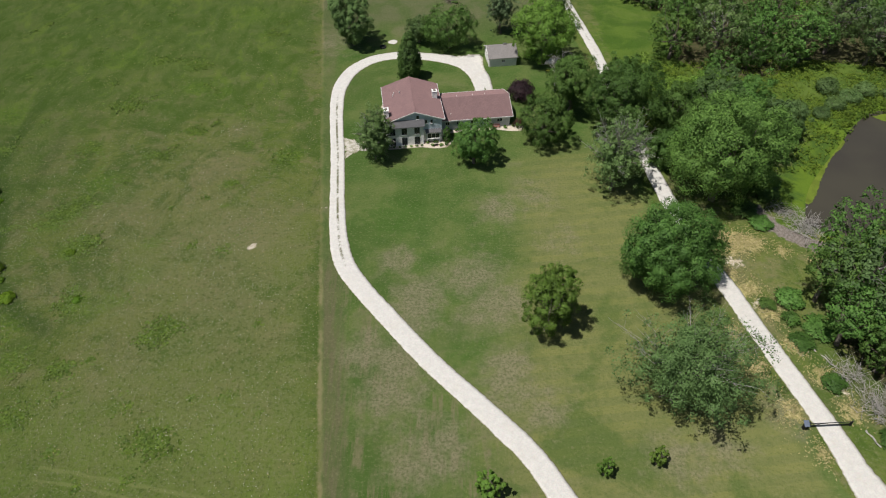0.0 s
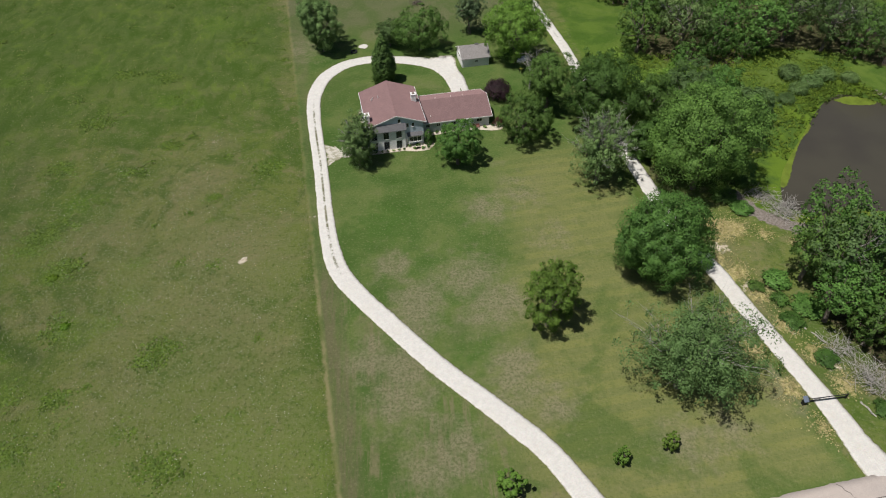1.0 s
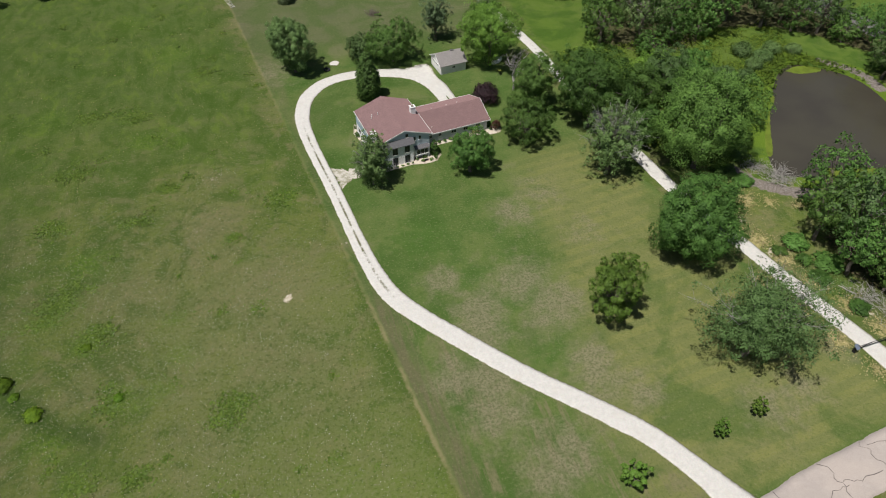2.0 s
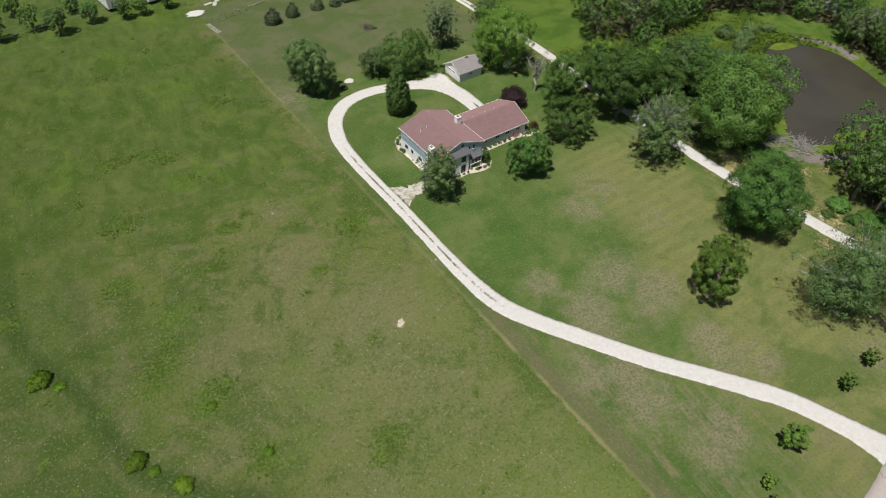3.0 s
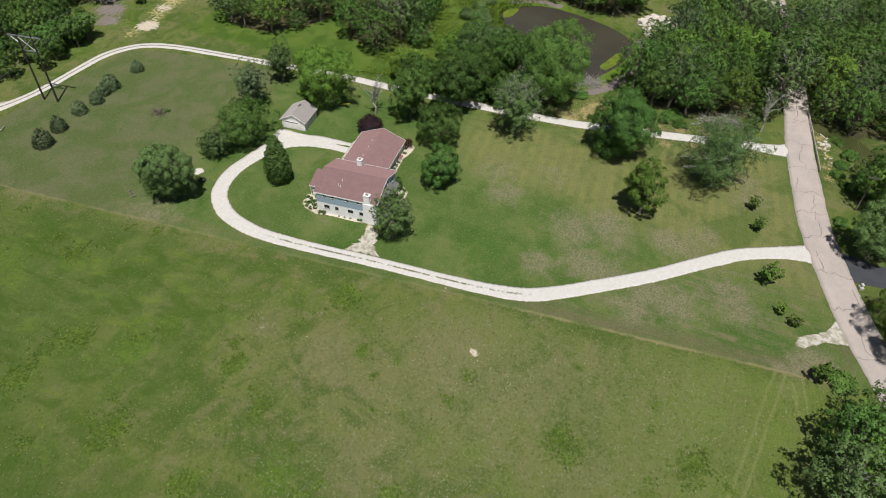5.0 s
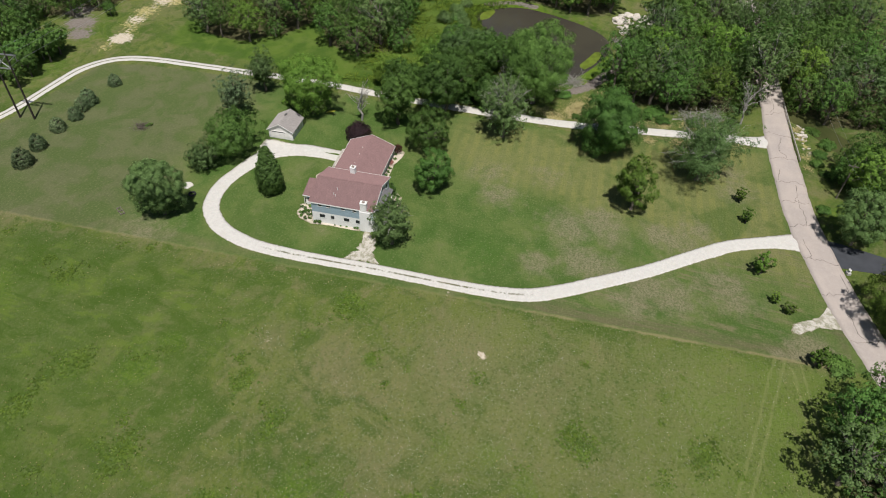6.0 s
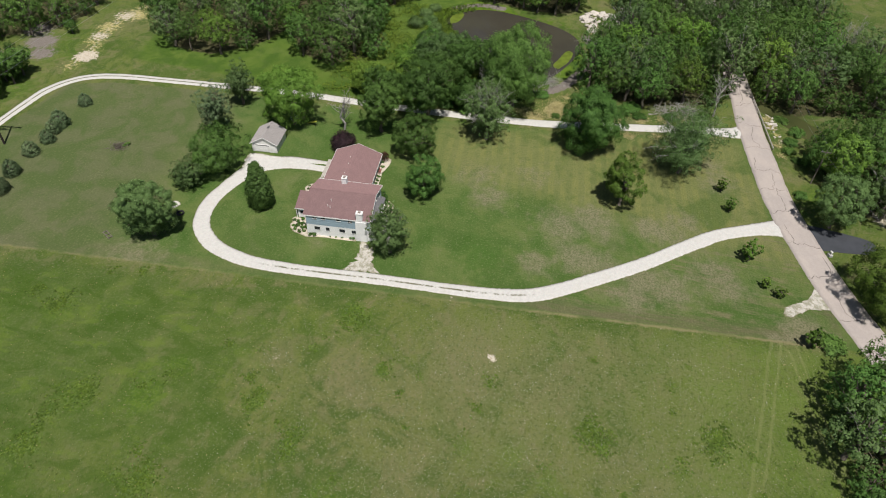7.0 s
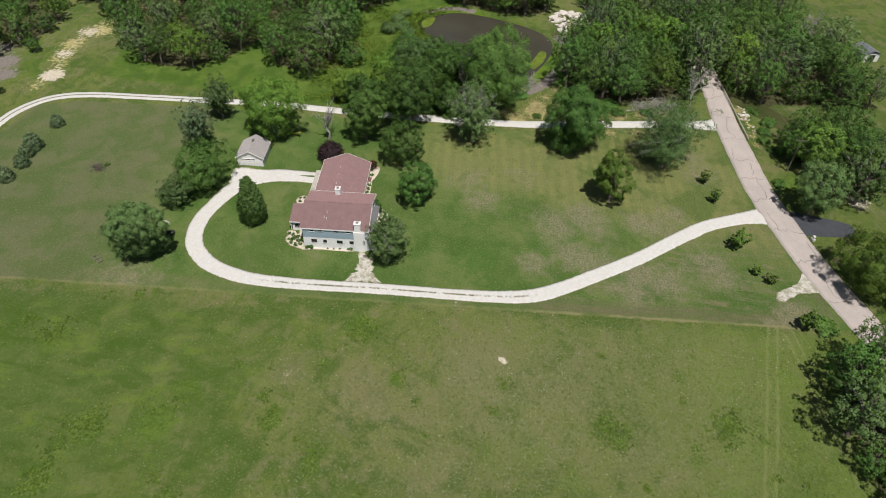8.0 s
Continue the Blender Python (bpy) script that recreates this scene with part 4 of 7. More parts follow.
part("ridge_cap", slab(bmesh.new(), [(RIDGE_U - 0.15, RV0, RIDGE_Z + 0.02), (RIDGE_U + 0.15, RV0, RIDGE_Z + 0.02), (RIDGE_U + 0.15, RV1, RIDGE_Z + 0.02), (RIDGE_U - 0.15, RV1, RIDGE_Z + 0.02)], 0.05), ROOF, house)
# two-storey brick bay on the south front
wall_ring("bay_wall", [(-11.3, -1.15), (-4.3, -1.15), (-4.3, V0), (-11.3, V0)], 0, 4.45, BRICK, "white brick two-storey front bay")
part("bay_roof", slab(bmesh.new(), [(-11.5, -1.5, 4.5), (-4.05, -1.5, 4.5), (-4.05, V0 + 0.02, 5.35), (-11.5, V0 + 0.02, 5.35)], 0.12), BAY_ROOF, house, "weathered grey shingle bay roof")
for u in (-10.4, -8.1, -5.6):
    window(house, "S", u, 2.65, 1.05, 1.45, -1.15, 0.07, 1, DARK_TRIM)
    window(house, "S", u, 0.2, 1.05, 1.75, -1.15, 0.07, 1, DARK_TRIM)
for u, w in ((-5.3, 0.5), (-3.7, 0.42), (-2.6, 0.42)):
    window(house, "S", u, 5.42 if u < -4.5 else 4.3, w, 0.8, V0, 0.05, 0, DARK_TRIM)
window(house, "S", -2.35, 1.15, 2.5, 1.25, V0 - 0.7, bars=2)
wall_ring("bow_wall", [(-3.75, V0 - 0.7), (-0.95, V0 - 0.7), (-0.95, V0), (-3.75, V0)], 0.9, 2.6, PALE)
part("bow_roof", slab(bmesh.new(), [(-3.9, V0 - 0.9, 2.62), (-0.8, V0 - 0.9, 2.62), (-0.8, V0, 3.0), (-3.9, V0, 3.0)], 0.1), BAY_ROOF, house, "weathered grey shingle porch roof")
for u in (-3.6, -1.1):
    part("post", box(bmesh.new(), u - 0.06, V0 - 0.75, 0, u + 0.06, V0 - 0.63, 0.9), WHITE, house)
# west wall
for v, w in ((3.0, 0.8), (5.3, 1.1), (8.2, 0.7), (10.3, 1.1)):
    window(house, "W", v, 1.55, w, 0.75, U0, 0.05, 1, DARK_TRIM)
for v in (3.6, 5.9, 8.9, 10.6):
    window(house, "W", v, 4.35, 0.75, 0.42, U0 - 0.01, 0.05, 0, DARK_TRIM)
# chimneys
FLUE = plain("fired_clay_flue", (0.30, 0.24, 0.20), 0.85)
ch = part("chimney", solid(bmesh.new(), [(-11.86, 0.3), (-11.1, 0.3), (-11.1, 2.5), (-11.86, 2.5)], 0, 4.85), BRICK, house, "broad white brick chimney")
part("stack", box(bmesh.new(), -11.75, 1.1, 4.85, -10.85, 2.3, 6.75), BRICK, ch)
part("cap", box(bmesh.new(), -11.83, 1.02, 6.75, -10.77, 2.38, 6.9), WHITE, ch)
part("flue", box(bmesh.new(), -11.5, 1.45, 6.9, -11.1, 1.95, 7.1), FLUE, ch)
ch = part("chimney", box(bmesh.new(), -1.65, 6.6, 5.2, -0.65, 7.6, 6.95), BRICK, house, "white brick ridge chimney")
part("cap", box(bmesh.new(), -1.71, 6.54, 6.95, -0.59, 7.66, 7.05), WHITE, ch)
part("flue", box(bmesh.new(), -1.4, 6.85, 7.05, -0.95, 7.35, 7.25), FLUE, ch)
for u, v, z in ((-9.3, 8.4, 5.98), (-9.6, 7.9, 5.88), (-8.2, 8.0, 6.38)):
    part("vent_pipe", rod(bmesh.new(), (u, v, z - 0.1), (u, v, z + 0.45), 0.07, sides=8), WHITE, house)
# wing
W0, W1, WV0, WV1, WR, WE, WZ = -0.5, 13.9, 3.1, 12.5, 7.8, 2.55, 4.7
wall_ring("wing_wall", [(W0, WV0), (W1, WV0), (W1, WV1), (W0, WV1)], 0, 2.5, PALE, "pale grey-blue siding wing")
bm = bmesh.new()
a = [bm.verts.new((W1 - 0.02, v, z)) for v, z in ((WV0, 2.5), (WV1, 2.5), (WR, 4.5))]
b = [bm.verts.new((W1 - 0.2, c.co.y, c.co.z)) for c in a]
bm.faces.new(a), bm.faces.new(b)
for i in range(3):
    bm.faces.new((a[i], a[(i + 1) % 3], b[(i + 1) % 3], b[i]))
bmesh.ops.recalc_face_normals(bm, faces=bm.faces)
part("wing_gable", bm, PALE, house)
part("wing_roof", slab(bmesh.new(), [(-0.55, 2.6, WE), (14.4, 2.6, WE), (14.4, WR, WZ), (-0.55, WR, WZ)], 0.16), ROOF, house)
part("wing_roof", slab(bmesh.new(), [(-0.55, WR, WZ), (14.4, WR, WZ), (14.4, 13.0, WE), (-0.55, 13.0, WE)], 0.16), ROOF, house)
wall_ring("wing_fascia", [(-0.5, 2.54), (14.4, 2.54), (14.4, 2.6), (-0.5, 2.6)], WE - 0.2, WE + 0.02, WHITE)
wall_ring("wing_fascia", [(-0.5, 13.0), (14.4, 13.0), (14.4, 13.06), (-0.5, 13.06)], WE - 0.2, WE + 0.02, WHITE)
for v0, z0, v1, z1 in ((2.56, WE, WR, WZ), (WR, WZ, 13.04, WE)):
    part("rake_board", slab(bmesh.new(), [(14.4, v0, z0 + 0.01), (14.46, v0, z0 + 0.01), (14.46, v1, z1 + 0.01), (14.4, v1, z1 + 0.01)], 0.2), WHITE, house)
for u, w in ((1.0, 0.9), (3.2, 0.8), (6.3, 1.2), (9.0, 1.2), (11.8, 1.2)):
    window(house, "S", u, 1.15, w, 0.85, WV0)
for u, v, z in ((3.6, 8.4, 4.42), (6.9, 8.4, 4.42), (9.4, 8.5, 4.38), (1.8, 4.0, 3.1)):
    part("vent_pipe", rod(bmesh.new(), (u, v, z - 0.1), (u, v, z + 0.26), 0.07, sides=8), WHITE, house)
# entrance porch on the north side, under a low lean-to roof
wall_ring("porch_wall", [(-6.7, V1), (-2.9, V1), (-2.9, 15.7), (-6.7, 15.7)], 0, 1.75, BRICK, "white brick porch wall")
wall_ring("porch_band", [(-6.68, V1), (-2.92, V1), (-2.92, 15.68), (-6.68, 15.68)], 1.75, 2.4, BLUE)
window(house, "W", 14.3, 0.95, 1.9, 0.75, -6.7, 0.05, 2, DARK_TRIM)
part("porch_roof", slab(bmesh.new(), [(-7.05, V1 - 0.02, 2.5), (-2.7, V1 - 0.02, 3.75), (-2.7, 16.15, 3.75), (-7.05, 16.15, 2.5)], 0.14), ROOF, house, "maroon shingle porch roof")
wall_ring("porch_fascia", [(-7.11, V1), (-7.05, V1), (-7.05, 16.15), (-7.11, 16.15)], 2.3, 2.52, WHITE)
part("porch_post", box(bmesh.new(), -6.95, 15.85, 0, -6.83, 15.97, 2.36), WHITE, house)
part("garage_slab", box(bmesh.new(), 2.5, 13.0, 0, 13.6, 14.9, 0.12), plain("concrete", (0.50, 0.46, 0.40), 0.9), house)

# ---- garage ----
garage = thing("garage", "small white detached garage with a grey-brown roof", "garage", HOUSE @ pose(13.9, 26.9, 0))
GW, GD, GE, GR = 6.4, 5.8, 2.35, 4.05
part("wall", solid(bmesh.new(), [(0, 0), (GW, 0), (GW, GD), (0, GD)], 0, GE), WHITE, garage)
for x0, x1 in ((0.0, 0.15), (GW - 0.15, GW)):
    bm = bmesh.new()
    a = [bm.verts.new((x0, v, z)) for v, z in ((0, GE), (GD, GE), (GD / 2, GR - 0.12))]
    b = [bm.verts.new((x1, c.co.y, c.co.z)) for c in a]
    bm.faces.new(a), bm.faces.new(b)
    for i in range(3):
        bm.faces.new((a[i], a[(i + 1) % 3], b[(i + 1) % 3], b[i]))
    bmesh.ops.recalc_face_normals(bm, faces=bm.faces)
    part("gable", bm, WHITE, garage)
for v0, z0, v1, z1 in ((-0.35, GE - 0.12, GD / 2, GR), (GD / 2, GR, GD + 0.35, GE - 0.12)):
    part("roof", slab(bmesh.new(), [(-0.3, v0, z0), (GW + 0.3, v0, z0), (GW + 0.3, v1, z1), (-0.3, v1, z1)], 0.12), ROOF_GREY, garage)
    part("rake_board", slab(bmesh.new(), [(-0.36, v0, z0 + 0.01), (-0.3, v0, z0 + 0.01), (-0.3, v1, z1 + 0.01), (-0.36, v1, z1 + 0.01)], 0.18), WHITE, garage)
part("door_lights", box(bmesh.new(), -0.11, 1.75, 1.72, -0.085, 5.05, 1.9), GLASS, garage)
door = part("garage_door", box(bmesh.new(), -0.06, 1.6, 0.05, 0.02, 5.2, 2.0), WHITE, garage)
for k in range(4):
    part("panel", box(bmesh.new(), -0.09, 1.7, 0.12 + 0.47 * k, -0.05, 5.1, 0.54 + 0.47 * k, 0.01), WHITE, door)
part("side_door", box(bmesh.new(), -0.05, 0.35, 0.05, 0.02, 1.2, 2.0), WHITE, garage)
window(garage, "S", 3.3, 1.05, 0.9, 0.6, 0.0)
part("roof_vent", box(bmesh.new(), 3.6, 2.7, 3.95, 4.4, 3.1, 4.2), plain("grey_metal", (0.35, 0.34, 0.33), 0.4, 0.8), garage)

# ---- trees ----


def sprays(rng, centres, radii, count, size, up=0.35, flat=1.0, out_from=None):
    """Leaf sprays round clump centres: small bent quads, most of them facing outwards."""
    k = len(centres)
    pick = np.repeat(np.arange(k), count)
    d = rng.normal(0, 1, (len(pick), 3))
    d[:, 2] += up
    if out_from is not None:
        c = centres[pick] - out_from
        d += 0.8 * c / (np.linalg.norm(c, axis=1)[:, None] + 1e-6)
    d /= np.linalg.norm(d, axis=1)[:, None]
    r = radii[pick] * np.where(rng.uniform(0, 1, len(pick)) < 0.16, rng.uniform(0.95, 1.3, len(pick)), 0.5 + 0.5 * rng.uniform(0, 1, len(pick)) ** 0.6)
    pos = centres[pick] + d * r[:, None] * np.array([1, 1, flat])
    if out_from is not None:
        o = pos - out_from
        o /= np.linalg.norm(o, axis=1)[:, None] + 1e-6
        nrm = d * 0.5 + o * 0.4 + rng.normal(0, 0.62, d.shape)
    else:
        nrm = d + rng.normal(0, 0.5, d.shape)
    nrm[:, 2] += 0.25
    nrm /= np.linalg.norm(nrm, axis=1)[:, None]
    t = np.cross(nrm, rng.normal(0, 1, d.shape))
    t /= np.linalg.norm(t, axis=1)[:, None] + 1e-6
    b = np.cross(nrm, t)
    s = size * rng.uniform(0.55, 1.25, len(pick))[:, None]
    v = np.stack([pos + t * s * 0.62 - nrm * s * 0.12, pos - t * s * 0.36 + b * s * 0.46, pos - t * s * 0.36 - b * s * 0.46], 1).reshape(-1, 3)
    soft = d * 0.72 + nrm * 0.55
    if out_from is not None:
        soft += o * 0.35
    soft /= np.linalg.norm(soft, axis=1)[:, None]
    return v, np.repeat(soft, 3, axis=0)


def leaves(name, sheaf, material, parent):
    """Sprays as one mesh, shaded softly round their clumps."""
    v, soft = sheaf
    ob = raw(name, v, np.arange(len(v)).reshape(-1, 3), material, parent, smooth=True)
    ob.data.normals_split_custom_set_from_vertices(soft.tolist())
    return ob


class Wood:
    """Collects tapered round limbs into one mesh."""

    def __init__(self):
        self.v, self.f, self.n = [], [], 0

    def rod(self, a, b, r0, r1, sides):
        a, b = np.array(a, float), np.array(b, float)
        d = b - a
        d /= np.linalg.norm(d) + 1e-9
        t = np.cross(d, (0.3, 0.9, 0.2) if abs(d[2]) > 0.9 else (0, 0, 1.0))
        t /= np.linalg.norm(t)
        w = np.cross(d, t)
        q = np.arange(sides) * 2 * math.pi / sides
        ring = np.cos(q)[:, None] * t + np.sin(q)[:, None] * w
        self.v += [a + ring * r0, b + ring * r1]
        i = np.arange(sides)
        j = (i + 1) % sides
        self.f.append(np.stack([i, j, j + sides, i + sides], 1) + self.n)
        self.n += 2 * sides

    def link(self, name, material, parent, label=""):
        return tagged(raw(name, np.concatenate(self.v), np.concatenate(self.f), material, parent, smooth=True), label)


def limb(wood, a, b, r0, r1, rng, bends=3, sides=5):
    a, b = np.array(a, float), np.array(b, float)
    pts = [a + (b - a) * i / bends + (rng.normal(0, 0.05, 3) * np.linalg.norm(b - a) if 0 < i < bends else 0) for i in range(bends + 1)]
    for i in range(bends):
        wood.rod(pts[i], pts[i + 1], r0 + (r1 - r0) * i / bends, r0 + (r1 - r0) * (i + 1) / bends, sides)


def broadleaf(name, label, seed, D=10.0, h=10.0, clear=0.16, leaf=LEAF, bark=BARK, clumps=46, per=60, size=0.55, lean=0.0, squat=1.0, gaps=0.0, top=0.5, dead=0, plume=0, wide=(1.0, 1.0)):
    """A tree with tapered trunk, limbs to the clumps, and a crown of leaf sprays with an uneven outline."""
    rng = np.random.default_rng(seed)
    root = thing(name, label, "tree")
    base, ctr = clear * h, np.array([lean * h, 0, clear * h + (1 - clear) * h * top])
    hz = (1 - clear) * h * 0.5
    cs, rs = [], []
    clumps, per = int(clumps * 2.1), per * 0.48
    lobes = rng.normal(0, 1, (13, 3))
    lobes /= np.linalg.norm(lobes, axis=1)[:, None]
    amp = rng.uniform(-0.38, 0.34, 13)
    for i in range(clumps):
        z = 1 - 2 * (i + 0.5) / clumps
        a = i * 2.39996 + rng.uniform(-0.35, 0.35)
        s = math.sqrt(max(0, 1 - z * z))
        d = np.array([math.cos(a) * s, math.sin(a) * s, z])
        bulge = 1 + sum(w * max(0, d @ l) ** 5 for w, l in zip(amp, lobes))
        if rng.uniform() < gaps:
            continue
        deep = rng.uniform(0.66, 1.0) if rng.uniform() < 0.8 else rng.uniform(0.3, 0.6)
        c = ctr + d * np.array([D / 2, D / 2, hz]) * deep * bulge * 0.86
        if c[2] < base + 0.04 * h:
            c[2] = base + rng.uniform(0.04, 0.12) * h
        cs.append(c)
        rs.append(D * rng.uniform(0.040, 0.098) * (1.0 if gaps == 0 else 0.9))
    cs, rs = np.array(cs), np.array(rs)
    # bring the crown to its true spread and height
    for k in (0, 1):
        lo, hi = np.percentile(cs[:, k] - rs, 0.6), np.percentile(cs[:, k] + rs, 99.4)
        cs[:, k] = ctr[k] + (cs[:, k] - (lo + hi) / 2) * 0.96 * D * wide[k] / (hi - lo)
    cs[:, 2] = base + (cs[:, 2] - base) * (h - base) / (np.percentile(cs[:, 2] + rs, 98) - base)
    heart = ctr - np.array([0, 0, hz * 0.3])
    tips, puffs, share = cs, rs, 1.0
    if plume:
        # feathery crown: small puffs strung along every limb instead of round clumps
        fs = np.linspace(0.42, 1.0, plume)
        tips = np.concatenate([heart + (cs - heart) * f + rng.normal(0, 0.032 * D, cs.shape) for f in fs])
        puffs = np.concatenate([rs * (0.95 - 0.3 * k / plume) for k in range(plume)])
        share = 1.25 / plume
    fine = per > 24
    leaves("crown", sprays(rng, tips, puffs, max(4, int(per * share * (3.7 if fine else 1.75))), size * (0.70 if fine else 0.80), out_from=heart), leaf, root)
    bm = Wood()
    r = 0.022 * h + 0.05
    fork = np.array([lean * h * 0.4, 0, base + 0.18 * h])
    limb(bm, (0, 0, -0.1), fork, r * 1.25, r * 0.8, rng, 4, 8)
    limb(bm, fork, ctr + np.array([0, 0, hz * 0.5]), r * 0.8, r * 0.2, rng, 4, 6)
    for c in cs[rng.permutation(len(cs))[:20]]:
        a = fork + (ctr - fork) * rng.uniform(0.0, 0.7)
        limb(bm, a, c, r * 0.34, r * 0.07, rng)
    bm.link("trunk", bark, root)
    if dead:
        bm = Wood()
        for i in range(dead):
            a = fork + (ctr - fork) * rng.uniform(0.1, 1.0)
            d = rng.normal(0, 1, 3)
            d[2] = abs(d[2]) * 1.1 + 0.35
            d /= np.linalg.norm(d)
            tip = a + d * np.array([D * 0.5, D * 0.5, hz * 1.1]) * rng.uniform(0.7, 1.08)
            limb(bm, a, tip, r * 0.16, 0.02, rng, 3, 4)
            for q in range(13):
                s = a + (tip - a) * rng.uniform(0.3, 0.98)
                e = s + (rng.normal(0, 0.8, 3) + d * 1.5) * D * 0.06
                limb(bm, s, e, 0.028, 0.008, rng, 2, 3)
        bm.link("dead_limb", PALE_BARK, root, "bare grey dead limbs")
    return root


def conifer(name, label, seed, D=6.5, h=11.0, leaf=LEAF_CONIFER, tiers=15, size=0.42, per=26, clear=0.04, blunt=0.35, skirt=0.25):
    """A dense cone of foliage in whorls on a straight trunk."""
    rng = np.random.default_rng(seed)
    root = thing(name, label, "tree")
    cs, rs = [], []
    bm = Wood()
    bm.rod((0, 0, -0.1), (0, 0, h * 0.97), 0.02 * h, 0.02, 8)
    for i in range(tiers):
        f = i / (tiers - 1)
        z = h * (clear + 0.05 + f * (0.9 - clear))
        R = D / 2 * (1 - f) ** (1 - blunt) * (1 - skirt + skirt * min(1, f * 1.5 / skirt)) + 0.12
        n = max(3, int(6 + R * 4.2))
        for k in range(n):
            a = 2 * math.pi * (k + rng.uniform(0, 1)) / n
            q = R * rng.uniform(0.66, 0.98)
            cs.append((math.cos(a) * q, math.sin(a) * q, z + rng.uniform(-0.3, 0.3) - 0.1 * q))
            rs.append(0.16 * D * (1 - 0.55 * f) * rng.uniform(0.7, 1.2))
            if k % 3 == 0:
                bm.rod((0, 0, z), cs[-1], 0.05, 0.015, 4)
    bm.link("trunk", BARK, root)
    leaves("crown", sprays(rng, np.array(cs), np.array(rs), int(per * 1.9), size * 0.82, up=0.2, out_from=np.array([0, 0, h * 0.3])), leaf, root)
    return root


def bush(name, label, seed, D=2.0, h=1.4, leaf=LEAF, clumps=14, per=30, size=0.22, category="shrub"):
    rng = np.random.default_rng(seed)
    root = thing(name, label, category)
    d = rng.normal(0, 1, (clumps, 3))
    d /= np.linalg.norm(d, axis=1)[:, None]
    d[:, 2] = np.abs(d[:, 2])
    cs = d * np.array([D / 2, D / 2, h * 0.62]) * rng.uniform(0.5, 0.78, (clumps, 1)) + np.array([0, 0, h * 0.22])
    leaves("crown", sprays(rng, cs, np.full(clumps, D * 0.22), int(per * 1.6), size * 0.9, up=0.35 if h > D * 0.4 else 1.2, flat=min(1.0, 1.6 * h / D), out_from=np.array([0, 0, 0.0])), leaf, root)
    bm = Wood()
    for c in cs[:7]:
        limb(bm, (0, 0, -0.05), c, 0.03 * D, 0.008 * D, rng, 2, 4)
    bm.link("stems", BARK, root)
    return root


def bare_tree(name, label, seed, h=8.0, spread=2.4):
    rng = np.random.default_rng(seed)
    root = thing(name, label, "tree")
    bm = Wood()
    limb(bm, (0, 0, -0.1), (0.2, 0.1, h * 0.55), 0.22, 0.12, rng, 4, 7)
    for i in range(16):
        z = h * rng.uniform(0.2, 0.55)
        a = rng.uniform(0, 6.28)
        tip = np.array([math.cos(a) * spread * rng.uniform(0.4, 1), math.sin(a) * spread * rng.uniform(0.4, 1), z + h * rng.uniform(0.2, 0.45)])
        limb(bm, (0.1, 0.05, z), tip, 0.08, 0.02, rng, 4, 5)
        for q in range(6):
            s = np.array([0.1, 0.05, z]) + (tip - np.array([0.1, 0.05, z])) * rng.uniform(0.3, 1)
            limb(bm, s, s + rng.normal(0, 0.5, 3) + np.array([0, 0, 0.4]), 0.03, 0.01, rng, 2, 3)
    bm.link("trunk", PALE_BARK, root)
    return root


def stand(tree, x, y, turn=0.0, scale=1.0, tall=1.0):
    tree.matrix_world = Matrix.LocRotScale((x, y, float(rise(x, y))), Euler((0, 0, radians(turn))), (scale, scale, scale * tall))
    return tree


def again(tree, x, y, turn=0.0, scale=1.0, tall=1.0, label=""):
    ob = copy_thing(tree, Matrix.LocRotScale((x, y, float(rise(x, y))), Euler((0, 0, radians(turn))), (scale, scale, scale * tall)))
    ob.scale = (scale, scale, scale * tall)
    return tagged(ob, label)


# single trees on the plot
stand(broadleaf("maple_tree", "large leafy maple on the lawn west of the drive loop", 11, 12.0, 13.4, 0.06, LEAF_GREY, clumps=100, per=110, size=0.34, wide=(0.92, 1.02)), -21.9, 148.6)
stand(conifer("pyramidal_tree", "dense pyramid-shaped green tree inside the drive loop", 12, 5.9, 11.6, tiers=21, size=0.34, per=40, blunt=0.4, clear=0.07, skirt=0.5), -7.8, 132.7)
stand(broadleaf("broad_tree", "low broad dark green tree beside the gravel forecourt", 13, 12.8, 9.8, 0.03, LEAF, clumps=84, per=80, size=0.34, wide=(1.12, 0.9)), 1.2, 147.2)
stand(broadleaf("willow_bush", "greyish feathery willow bush at the drive's bend", 14, 8.6, 6.8, 0.03, LEAF_GREY, clumps=56, per=70, size=0.28, plume=3), -6.0, 149.8)
stand(broadleaf("grey_tree", "upright feathery blue-grey tree behind the garage lawn", 15, 8.6, 12.6, 0.06, LEAF_SPRUCE, clumps=70, per=66, size=0.3, gaps=0.12, plume=3), 14.0, 154.6)
stand(broadleaf("lane_tree", "slender grey-green tree beside the farm lane", 16, 9.6, 11.4, 0.14, LEAF_GREY, clumps=60, per=64, size=0.32, plume=3), 27.4, 155.2)
stand(broadleaf("bright_tree", "large yellow-green tree behind the garage", 17, 16.8, 14.8, 0.1, LEAF_BRIGHT, clumps=110, per=80, size=0.38, wide=(0.97, 1.02)), 22.8, 139.2)
stand(bare_tree("dead_tree", "bare grey dead tree on the back lawn", 18, 8.5, 2.6), 24.4, 127.0, 0, 1.35)
stand(bush("purple_tree", "dark maroon round ornamental tree behind the wing", 19, 5.8, 5.0, LEAF_RED, 60, 70, 0.26, "tree"), 16.6, 124.2)
stand(broadleaf("spreading_tree", "dark spreading tree between lawn and farm lane", 20, 11.6, 13.4, 0.14, LEAF, clumps=80, per=80, size=0.34), 26.2, 118.2)
